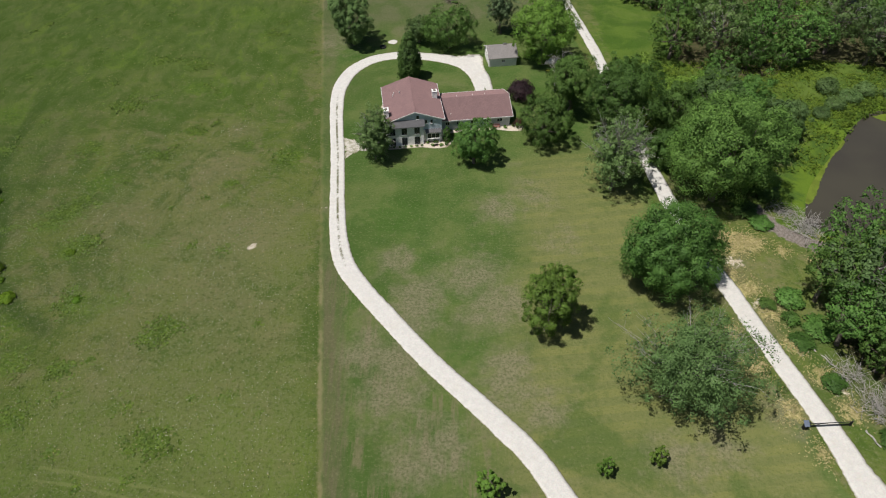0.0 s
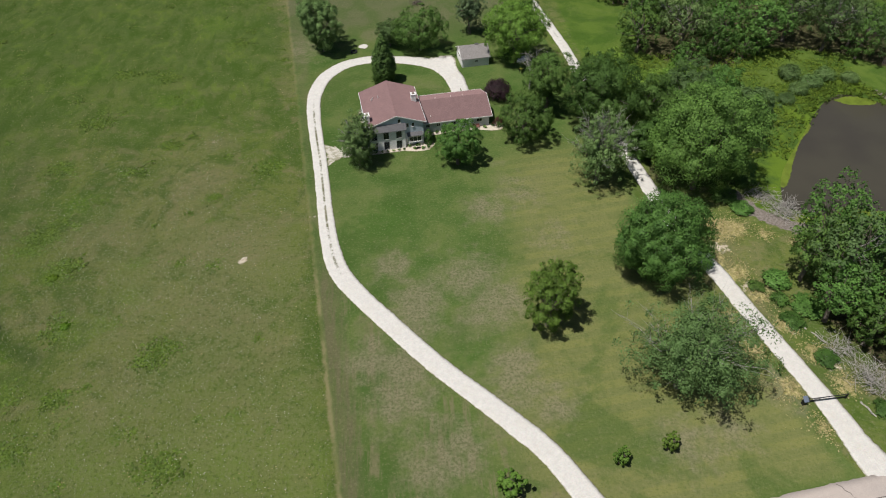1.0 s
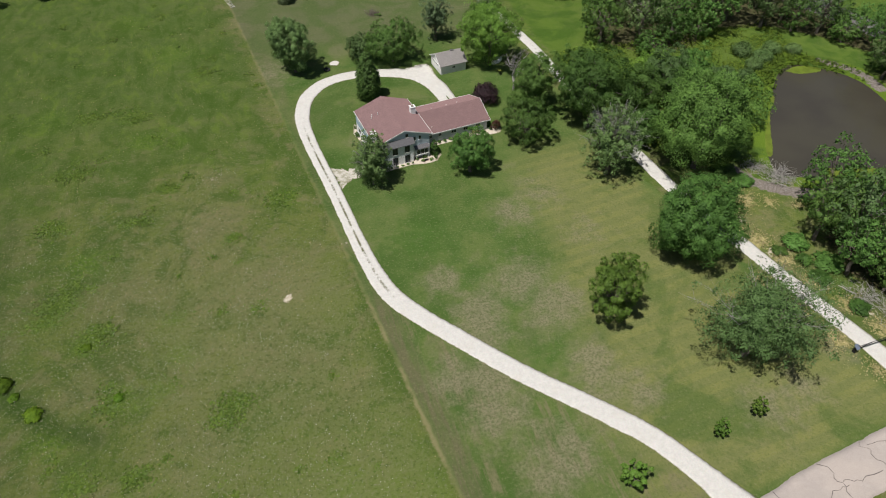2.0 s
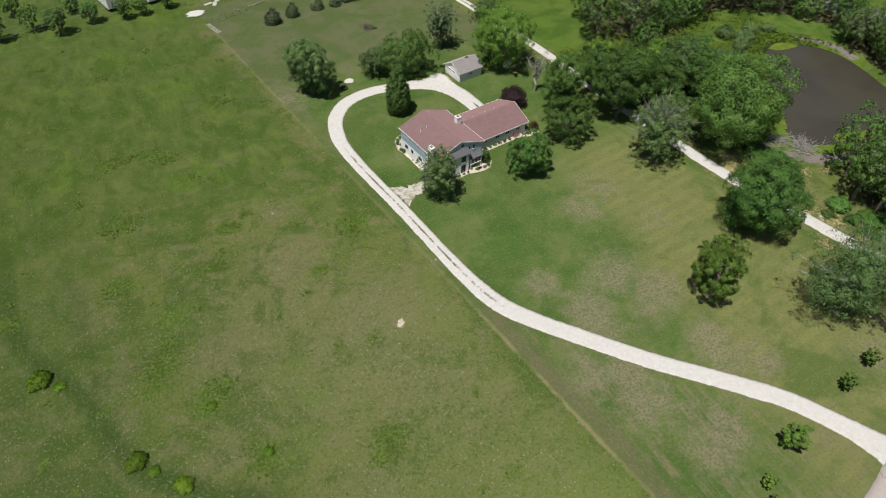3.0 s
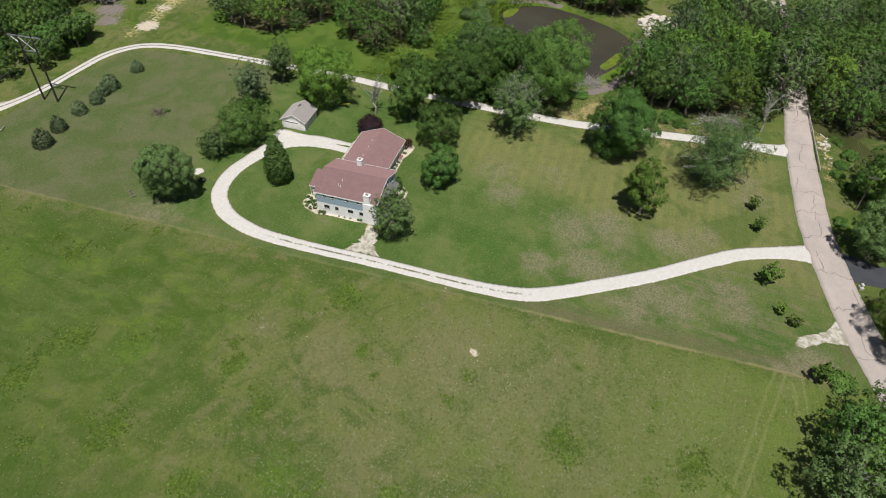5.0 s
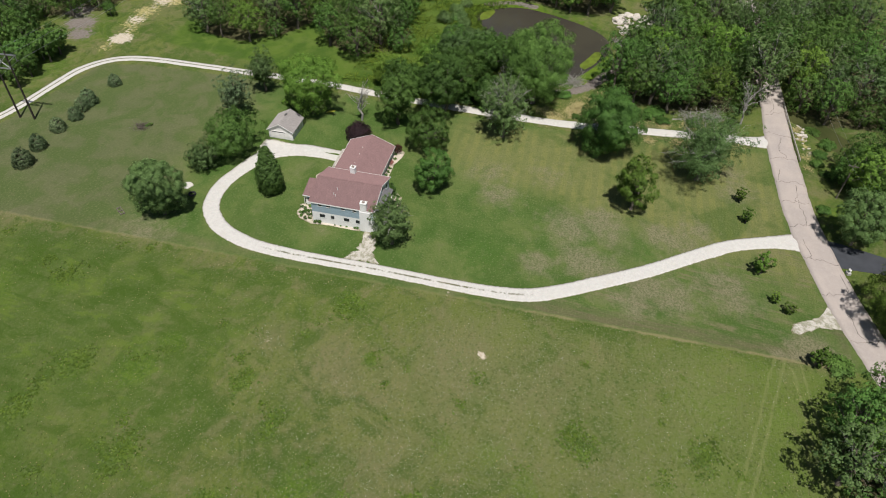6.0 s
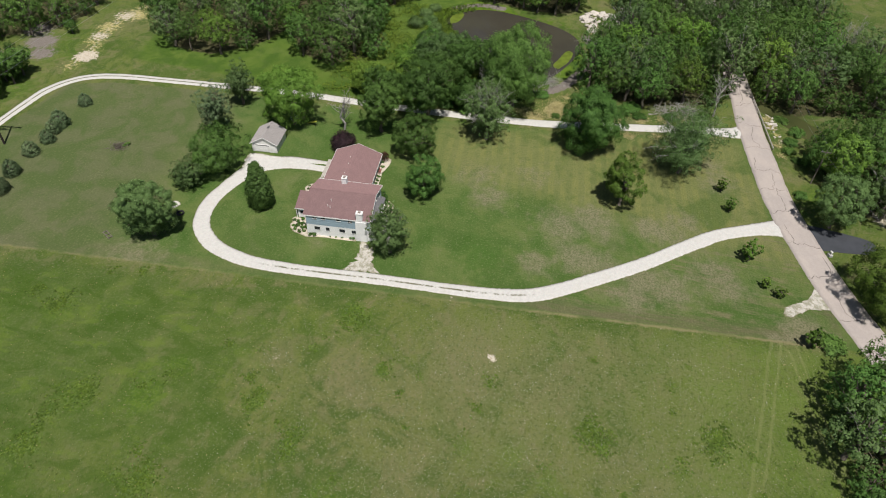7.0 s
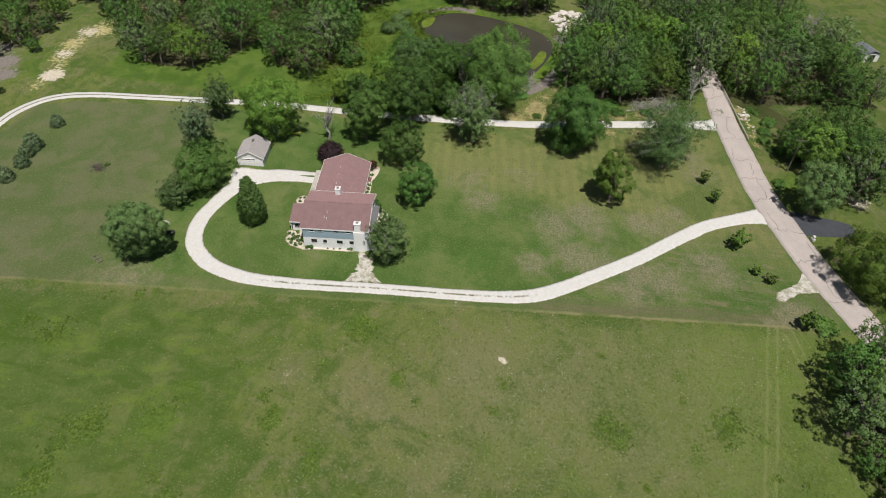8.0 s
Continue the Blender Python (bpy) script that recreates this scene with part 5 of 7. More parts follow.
stand(broadleaf("lush_tree", "big lush green tree overhanging the farm lane", 21, 15.6, 16.2, 0.13, LEAF, clumps=110, per=84, size=0.38), 34.4, 109.2)
stand(broadleaf("rounded_tree", "rounded dark green tree at the lawn's edge", 22, 10.8, 9.6, 0.04, LEAF_DARK, clumps=70, per=84, size=0.31, wide=(1.04, 0.96)), 19.6, 107.9)
stand(broadleaf("lawn_tree", "round dark maple on the lawn before the wing", 23, 9.2, 9.4, 0.04, LEAF_DARK, clumps=70, per=90, size=0.3, wide=(1.0, 0.94)), 5.7, 101.6)
stand(broadleaf("half_dead_tree", "half-dead grey tree with bare limbs beside the lane", 24, 12.6, 15.6, 0.04, LEAF_GREY, clumps=90, per=70, size=0.34, gaps=0.08, dead=60, plume=4, wide=(1, 1.02)), 30.8, 93.6)
stand(broadleaf("pond_tree", "very large tree between the lane and the pond", 25, 20.5, 20.5, 0.06, LEAF, clumps=170, per=84, size=0.42, wide=(1.1, 0.85)), 48.4, 90.6)
stand(broadleaf("pond_side_tree", "tall tree on the pond's bank", 26, 12.0, 13.4, 0.1, LEAF, clumps=80, per=74, size=0.36, plume=3), 54.0, 104.5)
stand(broadleaf("bank_tree", "bushy green tree between the farm lane and the pond", 36, 11.0, 9.0, 0.03, LEAF_BRIGHT, clumps=74, per=74, size=0.36), 46.5, 116.5)
stand(broadleaf("dense_maple", "large dense dark green maple near the farm lane", 27, 16.6, 15.4, 0.05, LEAF_DARK, clumps=140, per=120, size=0.36, wide=(1.06, 0.92)), 34.5, 69.7)
stand(broadleaf("open_ash", "wide open-crowned ash on the front lawn", 28, 21.0, 16.8, 0.05, LEAF_GREY, clumps=130, per=92, size=0.34, gaps=0.34, dead=16, plume=4, wide=(1.03, 0.93)), 31.0, 48.8)
stand(broadleaf("upright_tree", "upright oval light green tree on the front lawn", 29, 8.9, 11.8, 0.03, LEAF_BRIGHT, clumps=76, per=90, size=0.3, wide=(0.95, 1.05)), 15.1, 61.0)
stand(broadleaf("house_tree", "silvery tree with drooping limbs beside the house front", 30, 8.6, 11.4, 0.04, LEAF_GREY, clumps=84, per=104, size=0.28, dead=16, plume=6, wide=(0.95, 1.02)), -13.2, 103.2)
for nm, lab, sd, D, h, lf, x, y in (("lane_side_tree", "leafy green tree crowding the farm lane", 71, 10.5, 10.5, LEAF, 37.6, 121.5), ("lane_side_tree", "bright bushy tree beside the farm lane", 72, 9.5, 8.5, LEAF_BRIGHT, 43.0, 127.0), ("lane_side_tree", "green tree between the lane and the pond", 73, 12.0, 12.5, LEAF, 44.6, 109.5),
                                    ("lane_side_tree", "tall grey-green tree near the pond's bank", 74, 12.0, 12.5, LEAF_GREY, 54.0, 113.0), ("lane_side_tree", "bushy tree on the bank of the pond", 75, 9.0, 8.5, LEAF, 56.0, 97.0), ("lane_side_tree", "low dark tree beside the farm lane", 76, 9.0, 8.0, LEAF_DARK, 42.6, 101.0),
                                    ("pond_bush_tree", "bushy bright tree on the rough bank north of the pond", 77, 10.0, 8.5, LEAF_BRIGHT, 54.5, 119.5), ("pond_bush_tree", "bushy green tree on the rough bank north of the pond", 78, 11.0, 9.5, LEAF, 62.0, 117.0), ("pond_bush_tree", "low green tree on the rough bank north of the pond", 79, 9.0, 7.5, LEAF_GREY, 67.5, 111.0), ("pond_bush_tree", "leafy tree on the rough bank north of the pond", 80, 10.0, 9.0, LEAF, 62.5, 104.0)):
    stand(broadleaf(nm, lab, sd, D, h, 0.06, lf, clumps=80, per=74, size=0.36), x, y)
# trees across the street
stand(broadleaf("roadside_tree", "dark grey-green tree beside the asphalt side driveway", 33, 11.5, 12.5, 0.06, LEAF_GREY, clumps=84, per=76, size=0.36), 20.8, 18.0)
stand(broadleaf("brook_tree", "spreading tree on the brook's bank by the street", 34, 14.0, 11.0, 0.08, LEAF, clumps=96, per=76, size=0.38), 41.5, 15.0)
stand(broadleaf("corner_tree", "broad yellow-green tree overhanging the street", 35, 17.0, 11.0, 0.06, LEAF_BRIGHT, clumps=110, per=80, size=0.38), -0.5, 11.5)
stand(broadleaf("bank_bush_tree", "low bushy tree on the brook's far bank", 37, 12.0, 9.0, 0.03, LEAF, clumps=84, per=76, size=0.36), 36.0, 0.5)
sapling = broadleaf("sapling", "young green tree planted on the lawn", 31, 2.6, 3.5, 0.06, LEAF_BRIGHT, clumps=22, per=60, size=0.22)
tagged(stand(sapling, 26.6, 39.6), group="saplings on the lawn")
for i, (x, y, s, tl) in enumerate(((19.8, 38.2, 0.95, 1.05), (5.3, 35.2, 1.5, 0.95), (-1.6, 32.7, 0.8, 0.9), (-3.4, 30.4, 0.95, 0.7), (-14.4, 26.4, 1.35, 0.9))):
    again(sapling, x, y, 70 * i, s, tl)
yew = conifer("shrub_conifer", "round blue-green conifer shrub in a row", 32, 5.2, 4.6, LEAF_SPRUCE, 9, 0.34, 22, 0.02, 0.6)
tagged(stand(yew, -19.5, 186.4, 0, 0.85), group="conifer row")
for i, (x, y, s, tl) in enumerate(((-13.6, 188.0, 0.86, 1.1), (-6.2, 189.4, 0.88, 0.95), (-1.0, 189.2, 0.8, 1.0), (2.6, 190.4, 0.78, 1.1), (5.6, 190.8, 1.0, 1.05), (15.2, 191.4, 0.82, 0.95))):
    again(yew, x, y, 50 * i, s * 0.8, tl)

# woods: a handful of grown trees, repeated with their own turn and size
KINDS = [broadleaf("woodland_tree", lab, 40 + i, D, h, cl, lf, clumps=nc, per=40, size=sz * 0.95, gaps=g, dead=dd) for i, (lab, D, h, cl, lf, nc, sz, g, dd) in enumerate((
    ("tall leafy woodland tree in a dense stand", 11, 13, 0.1, LEAF, 64, 0.46, 0, 0),
    ("dark crowned woodland tree in a dense stand", 10, 12, 0.08, LEAF_DARK, 60, 0.44, 0, 0),
    ("grey-green woodland tree in a dense stand", 12, 14, 0.1, LEAF_GREY, 66, 0.48, 0.06, 5),
    ("bright green woodland tree in a dense stand", 10, 11, 0.06, LEAF_BRIGHT, 58, 0.44, 0, 0),
    ("low bushy tree at the wood's edge", 8, 7, 0.02, LEAF, 50, 0.4, 0, 0)))]
SNAG = bare_tree("dead_snag", "bleached bare dead tree in the wood", 50, 11.0, 3.4)
rng = np.random.default_rng(5)
used = [False] * len(KINDS)
spots = []


def plant(x, y, kind, scale, tall, turn):
    if used[kind]:
        again(KINDS[kind], x, y, turn, scale, tall)
    else:
        used[kind] = True
        stand(KINDS[kind], x, y, turn, scale, tall)


TREES_APART = {"brook_side": 6.0, "pond_east": 6.0, "north_of_pond": 7.0, "by_the_bridge": 6.2, "across_the_street": 7.0, "beyond_the_yard": 7.5, "street_corner": 6.2}
for i, (x, y, s) in enumerate(((70, 37.6, 1.3), (78.5, 38.2, 1.35), (87, 39.4, 1.3), (95, 40.6, 1.25), (79, 26.6, 1.15), (86, 28.0, 1.2), (93, 29.0, 1.2), (101, 30.4, 1.2), (64.5, 40.5, 0.95), (57.5, 66.5, 0.9), (62, 58, 1.1))):
    spots.append((x, y))
    plant(x, y, (2, 0, 1, 2, 3, 0, 1, 2, 4, 0, 1)[i], s, 1.1, 97 * i)
for name, ring in WOODS.items():
    r = np.array(ring)
    lo, hi = r.min(0), r.max(0)
    qs = rng.uniform(lo, hi, (2600, 2))
    depths = inside(qs[:, 0], qs[:, 1], r)
    fit = (depths > -0.5) & (far_from(qs[:, 0], qs[:, 1], street_line) > 5.4) & (far_from(qs[:, 0], qs[:, 1], lane_line) > 6) & (inside(qs[:, 0], qs[:, 1], POND) < -5)
    for q, depth in zip(qs[fit], depths[fit]):
        if any(math.hypot(q[0] - a, q[1] - b) < TREES_APART[name] * (0.75 if depth < 3 else 1) for a, b in spots):
            continue
        spots.append((q[0], q[1]))
        kind = int(rng.choice(5, p=(0.3, 0.25, 0.2, 0.1, 0.15))) if depth > 3 else int(rng.choice(5, p=(0.2, 0.15, 0.15, 0.15, 0.35)))
        plant(q[0], q[1], kind, rng.uniform(0.8, 1.2), rng.uniform(0.85, 1.15), rng.uniform(0, 360))


# ---- meadow growth ----


def tufts(name, label, places, size, tall, material, per=3, seed=1, flat=0.35):
    """Many small plants as one mesh: a few bent leaves round every place."""
    rng = np.random.default_rng(seed)
    p = np.repeat(np.asarray(places, float), per, axis=0)
    n = len(p)
    s = size * rng.uniform(0.5, 1.3, (n, 1))
    a = rng.uniform(0, 2 * math.pi, n)
    d = np.stack([np.cos(a), np.sin(a), rng.uniform(flat * 0.5, flat * 2.2, n)], 1)
    d /= np.linalg.norm(d, axis=1)[:, None]
    w = np.stack([-np.sin(a), np.cos(a), rng.uniform(-0.3, 0.3, n)], 1)
    z = rise(p[:, 0], p[:, 1]) if n < 400000 else np.zeros(n)
    root = np.stack([p[:, 0], p[:, 1], z + tall * rng.uniform(0.1, 1.0, n)], 1) + rng.normal(0, size * 0.5, (n, 3)) * (1, 1, 0)
    v = np.stack([root - d * s * 0.5, root - w * s * 0.4, root + d * s * 0.6 - (0, 0, 1) * s * 0.12, root + w * s * 0.4], 1).reshape(-1, 3)
    ob = raw(name, v, np.arange(len(v)).reshape(-1, 4), material, smooth=True)
    soft = d * 0.45 * (1, 1, 0) + (0, 0, 0.9)
    soft /= np.linalg.norm(soft, axis=1)[:, None]
    ob.data.normals_split_custom_set_from_vertices(np.repeat(soft, 4, axis=0).tolist())
    return tagged(ob, label, "plants", kind="stuff")


rng = np.random.default_rng(77)
spread = []
for x, y, r in WEED_PATCHES:
    k = int(26 * r * r)
    spread.append(np.array([x, y]) + rng.normal(0, r * 0.55, (k, 2)) * (1.25, 0.85))
for i in range(150):
    c = np.array([rng.uniform(-110, -20), rng.uniform(28, 195)])
    if c[0] > edge_x(c[1]) - 2:
        continue
    r = rng.uniform(0.4, 1.3)
    spread.append(c + rng.normal(0, r * 0.6, (int(20 * r * r) + 4, 2)))
tufts("meadow_weeds", "leafy green weed patches in the rough meadow", np.concatenate(spread), 0.42, 0.07, WEED, 3, 3, 0.12)
q = np.stack([rng.uniform(-115, -12, 60000), rng.uniform(22, 190, 60000)], 1)
q = q[q[:, 0] < edge_x(q[:, 1]) - 0.4]
tufts("meadow_grass", "rough tussocky meadow grass", q[:30000], 0.20, 0.14, MEADOW_BLADE, 1, 4, 0.8)
STRAW_MAT = leaf_material("dry_straw_grass", (0.32, 0.29, 0.12), (0.52, 0.45, 0.23), (0.26, 0.25, 0.09), through=0.15)
tufts("dry_grass", "dry straw-coloured grass among the meadow", q[30000:36000], 0.18, 0.10, STRAW_MAT, 1, 5, 0.6)
PETAL = plain("white_petals", (0.52, 0.53, 0.42), 0.7)
fl = []
for cx, cy, r, k in ((-32, 70, 4, 90), (-38, 76, 4, 120), (-45, 96, 5, 140), (-52, 90, 6, 150), (-36, 58, 5, 110), (-28, 48, 5, 150), (-24, 56, 4, 60), (-38, 46, 6, 180), (-48, 52, 6, 150), (-30, 40, 5, 130), (-58, 108, 6, 90), (-66, 74, 7, 130),
                     (-16, 33, 3, 40), (-80, 72, 7, 90), (-42, 66, 6, 150), (-72, 92, 8, 160), (-60, 80, 8, 200), (-42.4, 113, 2.2, 90), (-62, 98, 5, 110), (-78, 82, 6, 90), (-34, 88, 5, 90), (-50, 70, 7, 170), (-20, 30, 4, 60)):
    fl.append(np.array([cx, cy]) + rng.normal(0, r, (k, 2)))
fl = np.concatenate(fl)
fl = fl[fl[:, 0] < edge_x(fl[:, 1]) - 0.5]
tufts("wildflowers", "scattered white wildflowers in the meadow", fl, 0.13, 0.3, PETAL, 1, 6, 0.2)
dryland = []
for x, y, r, w in STRAW[:20]:
    dryland.append(np.array([x, y]) + rng.normal(0, r * 0.6, (int(60 * r * r), 2)))
dryland = np.concatenate(dryland)
dryland = dryland[far_from(dryland[:, 0], dryland[:, 1], lane_line) > 2.0]
tufts("verge_straw", "dry yellow weeds on the lane's verge", dryland, 0.20, 0.25, STRAW_MAT, 2, 7, 0.7)
SEED = plain("pale_seed_heads", (0.30, 0.30, 0.19), 0.8, vary=0.4)
w = np.stack([rng.normal(-52, 20, 26000), rng.normal(72, 24, 26000)], 1)
w = w[(w[:, 0] < edge_x(w[:, 1]) - 0.6) & (np.sin(w[:, 0] * 0.21 + 1.3 * np.sin(w[:, 1] * 0.13)) * np.sin(w[:, 1] * 0.19 + np.sin(w[:, 0] * 0.11)) > rng.uniform(-1.1, 0.5, len(w)))]
tufts("seed_heads", "pale seed heads standing in the rough meadow", w, 0.12, 0.35, SEED, 1, 12, 0.3)
# leafy clumps along the meadow's ditch
hollow_bush = bush("meadow_bush", "bright green leafy clump in the meadow's hollow", 68, 3.4, 1.0, CLUMP_LEAF, 34, 34, 0.36)
tagged(stand(hollow_bush, -83.6, 92.6), group="leafy clumps in the meadow")
for i, (x, y, s, tl) in enumerate(((-73.4, 73.4, 0.85, 0.9), (-68.5, 67.3, 0.75, 0.8), (-81.0, 90.4, 0.5, 0.8), (-57.4, 67.0, 0.45, 0.7), (-62.6, 77.4, 0.5, 0.6), (-71.5, 71.0, 0.45, 0.8), (-12.0, 24.8, 0.7, 1.0))):
    again(hollow_bush, x, y, 77 * i, s, tl)

# ---- beds and shrubs round the house ----
ROSE_STONE = gravel_material("tan_stone_mulch", 0.0, (0.62, 0.47, 0.38))
METAL = plain("galvanised_steel", (0.42, 0.43, 0.44), 0.45, 0.7)
DARK_METAL = plain("dark_painted_steel", (0.030, 0.030, 0.032), 0.5, 0.3)
TIMBER = plain("weathered_timber", (0.21, 0.18, 0.15), 0.9, vary=0.4)
TARRED = plain("tarred_pole_wood", (0.045, 0.036, 0.030), 0.9, vary=0.4)
RED = plain("red_paint", (0.42, 0.045, 0.035), 0.55)
MAROON = plain("maroon_paint", (0.22, 0.035, 0.045), 0.55)
TAN = plain("tan_painted_steel", (0.62, 0.53, 0.36), 0.6)
RUBBER = plain("black_rubber", (0.025, 0.025, 0.026), 0.8)
YELLOW = plain("yellow_plastic", (0.48, 0.50, 0.07), 0.5)
BROWN_LEAF = leaf_material("russet_leaf", (0.070, 0.030, 0.020), (0.130, 0.060, 0.038))


def bed(ring, label, material=None, seed=1):
    return patch("planting_bed", [plot(*q) for q in ring], 0.05, material or GRAVEL_BED, label, "planting bed", 0.4, 0.08, seed)


bed([(-6.8, 12.6), (-6.9, 16.4), (-8.0, 16.7), (-9.2, 16.6), (-10.4, 16.2), (-11.3, 15.3), (-11.9, 14.0), (-12.0, 12.7), (-11.0, 12.5), (-9.0, 12.5)], "white stone bed with clipped round shrubs", seed=21)
bed([(-11.1, 2.6), (-12.0, 2.4), (-12.1, 5.0), (-12.0, 8.0), (-12.1, 11.0), (-12.3, 12.7), (-11.2, 12.6)], "white stone strip along the brick wall", seed=22)
bed([(-11.6, -1.1), (-11.4, -2.1), (-8.0, -2.1), (-4.6, -2.2), (-2.4, -2.9), (0.0, -2.7), (1.4, -1.4), (1.2, 0.4), (0.2, 1.6), (0.6, 2.9), (-0.4, 2.8), (-0.5, 0.2), (-4.2, 0.1), (-4.3, -1.2)], "curved white stone bed before the entrance", seed=23)
bed([(-3.2, -2.4), (-1.2, -2.4), (-0.2, -1.7), (-1.2, -1.2), (-3.4, -1.3)], "tan stone centre of the entrance bed", ROSE_STONE, seed=24)
bed([(0.4, 3.0), (0.8, 2.0), (4.0, 1.9), (8.0, 1.9), (12.0, 1.8), (14.2, 0.9), (16.2, 1.0), (16.8, 2.4), (15.6, 3.6), (14.0, 3.2)], "white stone strip along the wing", seed=25)
bed([(0.2, 13.2), (0.4, 15.4), (1.6, 16.8), (3.6, 17.0), (4.6, 15.6), (3.0, 14.4), (2.4, 13.2)], "white stone bed at the back door", seed=26)
clipped = bush("clipped_shrub", "small clipped round green shrub in white stones", 61, 0.95, 0.8, LEAF_DARK, 12, 26, 0.13)
tagged(clipped, group="clipped shrubs in the beds")
first = True
SHRUBS = [(-8.05, 16.2, 1.1), (-8.3, 15.4, 1.1), (-7.6, 14.6, 1.15), (-9.8, 15.8, 1.05), (-9.7, 15.0, 1.25), (-8.9, 14.2, 1.2), (-10.6, 15.2, 1.1), (-11.2, 14.2, 1.15), (-10.9, 13.4, 1.05), (-10.0, 13.9, 1.3), (-8.9, 15.0, 1.0), (-11.8, 11.9, 1.3), (-11.8, 11.1, 1.5),
          (-11.6, 3.4, 1.3), (-11.6, 5.4, 0.55), (-11.6, 6.6, 0.6), (-11.6, 7.8, 0.5), (-10.2, -1.65, 0.7), (-9.1, -1.65, 0.7), (-8.0, -1.65, 0.7), (-6.9, -1.7, 0.75), (-5.8, -1.7, 0.75), (-4.8, -1.7, 0.7),
          (-3.6, -0.9, 1.1), (-2.7, -2.0, 0.9), (-1.9, -1.0, 1.1), (-0.9, -2.2, 1.0), (0.2, -1.9, 1.0), (0.6, -1.0, 0.9), (-0.1, -0.2, 1.1), (0.6, 0.6, 0.9), (1.4, 2.5, 1.0), (2.7, 2.5, 1.0), (4.0, 2.45, 1.0), (5.3, 2.45, 1.05), (6.6, 2.45, 1.0), (7.9, 2.4, 1.0), (9.2, 2.4, 1.0), (12.9, 2.3, 1.1), (14.6, 2.6, 0.9),
          (1.0, 14.2, 0.9), (1.2, 15.4, 0.8), (2.2, 16.2, 0.9), (3.4, 16.3, 0.8), (3.6, 15.5, 0.8)]
for i, (u, v, s) in enumerate(SHRUBS):
    s *= 0.78 if v > 10 else 0.85
    x, y = plot(u, v)
    if i == 0:
        stand(clipped, x, y, 0, s).location.z = 0.03
    else:
        again(clipped, x, y, 37 * i, s, 0.85 + 0.3 * ((i * 7) % 5) / 5).location.z = 0.03
x, y = plot(0.4, -0.6)
stand(conifer("columnar_evergreen", "narrow columnar evergreen beside the entrance", 62, 1.5, 3.4, LEAF_DARK, 9, 0.2, 18, 0.02, 0.7), x, y)
x, y = plot(15.6, 2.4)
stand(bush("russet_shrub", "russet-leaved small tree in the corner bed", 63, 2.2, 2.6, BROWN_LEAF, 20, 40, 0.2), x, y)
x, y = plot(-10.0, 12.85)
stand(conifer("dwarf_conifer", "dark cone-shaped dwarf conifer at the wall's corner", 64, 0.9, 1.9, LEAF_DARK, 7, 0.16, 14, 0.02, 0.4), x, y)
# potted plants at the back door and a red bench on the wing's strip
for u, v in ((4.9, 14.2), (5.6, 14.0)):
    x, y = plot(u, v)
    pot = thing("plant_pot", "black pot with a dark leafy plant", "plant pot", pose(x, y, 0.02))
    part("pot", rod(bmesh.new(), (0, 0, 0), (0, 0, 0.5), 0.24, 0.32, 10), RUBBER, pot)
    leaves("plant", sprays(np.random.default_rng(3), np.array([[0, 0, 0.75]]), np.array([0.4]), 50, 0.16), LEAF_DARK, pot)
FADED = plain("faded_red_wood", (0.30, 0.12, 0.10), 0.7)
bench = thing("garden_bench", "red-painted slatted garden bench by the wing", "bench", HOUSE @ pose(11.0, 2.45, 0.05))
for k in range(3):
    part("slat", box(bmesh.new(), -0.75, -0.22 + 0.15 * k, 0.42, 0.75, -0.1 + 0.15 * k, 0.46, 0.008), FADED, bench)
for k in range(2):
    part("back_slat", box(bmesh.new(), -0.75, 0.25, 0.55 + 0.18 * k, 0.75, 0.28, 0.68 + 0.18 * k, 0.008), FADED, bench)
for a in (-0.65, 0.65):
    for b in (-0.18, 0.24):
        part("leg", box(bmesh.new(), a - 0.03, b - 0.03, 0, a + 0.03, b + 0.03, 0.9 if b > 0 else 0.42), FADED, bench)

# ---- lawn things ----
boat = thing("rowing_boat", "white upturned rowing boat under the bright tree", "boat", pose(25.2, 140.4, 0, 0, 0, 35))
bm = bmesh.new()
rings = []
for i in range(9):
    s = i / 8 * 2 - 1
    w, hgt = 0.85 * (1 - abs(s) ** 2.6) + 0.05, 0.62 * (1 - 0.35 * abs(s) ** 2) + 0.05
    rings.append([bm.verts.new((s * 2.1, w * math.cos(a), 0.02 + hgt * math.sin(a))) for a in np.linspace(0, math.pi, 9)])
for a, b in zip(rings[:-1], rings[1:]):
    for k in range(8):
        bm.faces.new((a[k], b[k], b[k + 1], a[k + 1]))
bm.faces.new(rings[0]), bm.faces.new(rings[-1])
bmesh.ops.recalc_face_normals(bm, faces=bm.faces)
part("hull", bm, WHITE, boat)
part("keel", box(bmesh.new(), -1.9, -0.03, 0.6, 1.9, 0.03, 0.72), TIMBER, boat)
slide = thing("play_slide", "yellow-green plastic play slide on the shaded lawn", "slide", pose(23.9, 135.0, 0, 0, 0, 70))
part("chute", slab(bmesh.new(), [(-1.3, -0.28, 1.35), (1.3, -0.28, 0.12), (1.3, 0.28, 0.12), (-1.3, 0.28, 1.35)], 0.06), YELLOW, slide)
for b in (-0.3, 0.3):
    part("side_rail", slab(bmesh.new(), [(-1.3, b - 0.03, 1.5), (1.3, b - 0.03, 0.27), (1.3, b + 0.03, 0.27), (-1.3, b + 0.03, 1.5)], 0.18), YELLOW, slide)
    part("leg", rod(bmesh.new(), (-1.2, b, 0), (-1.2, b, 1.32), 0.04), DARK_METAL, slide)
tyre = thing("tyre_planter", "old black tractor tyre planter on the lawn", "tyre", pose(-14.8, 147.3, 0))
bm = bmesh.new()
n = 20
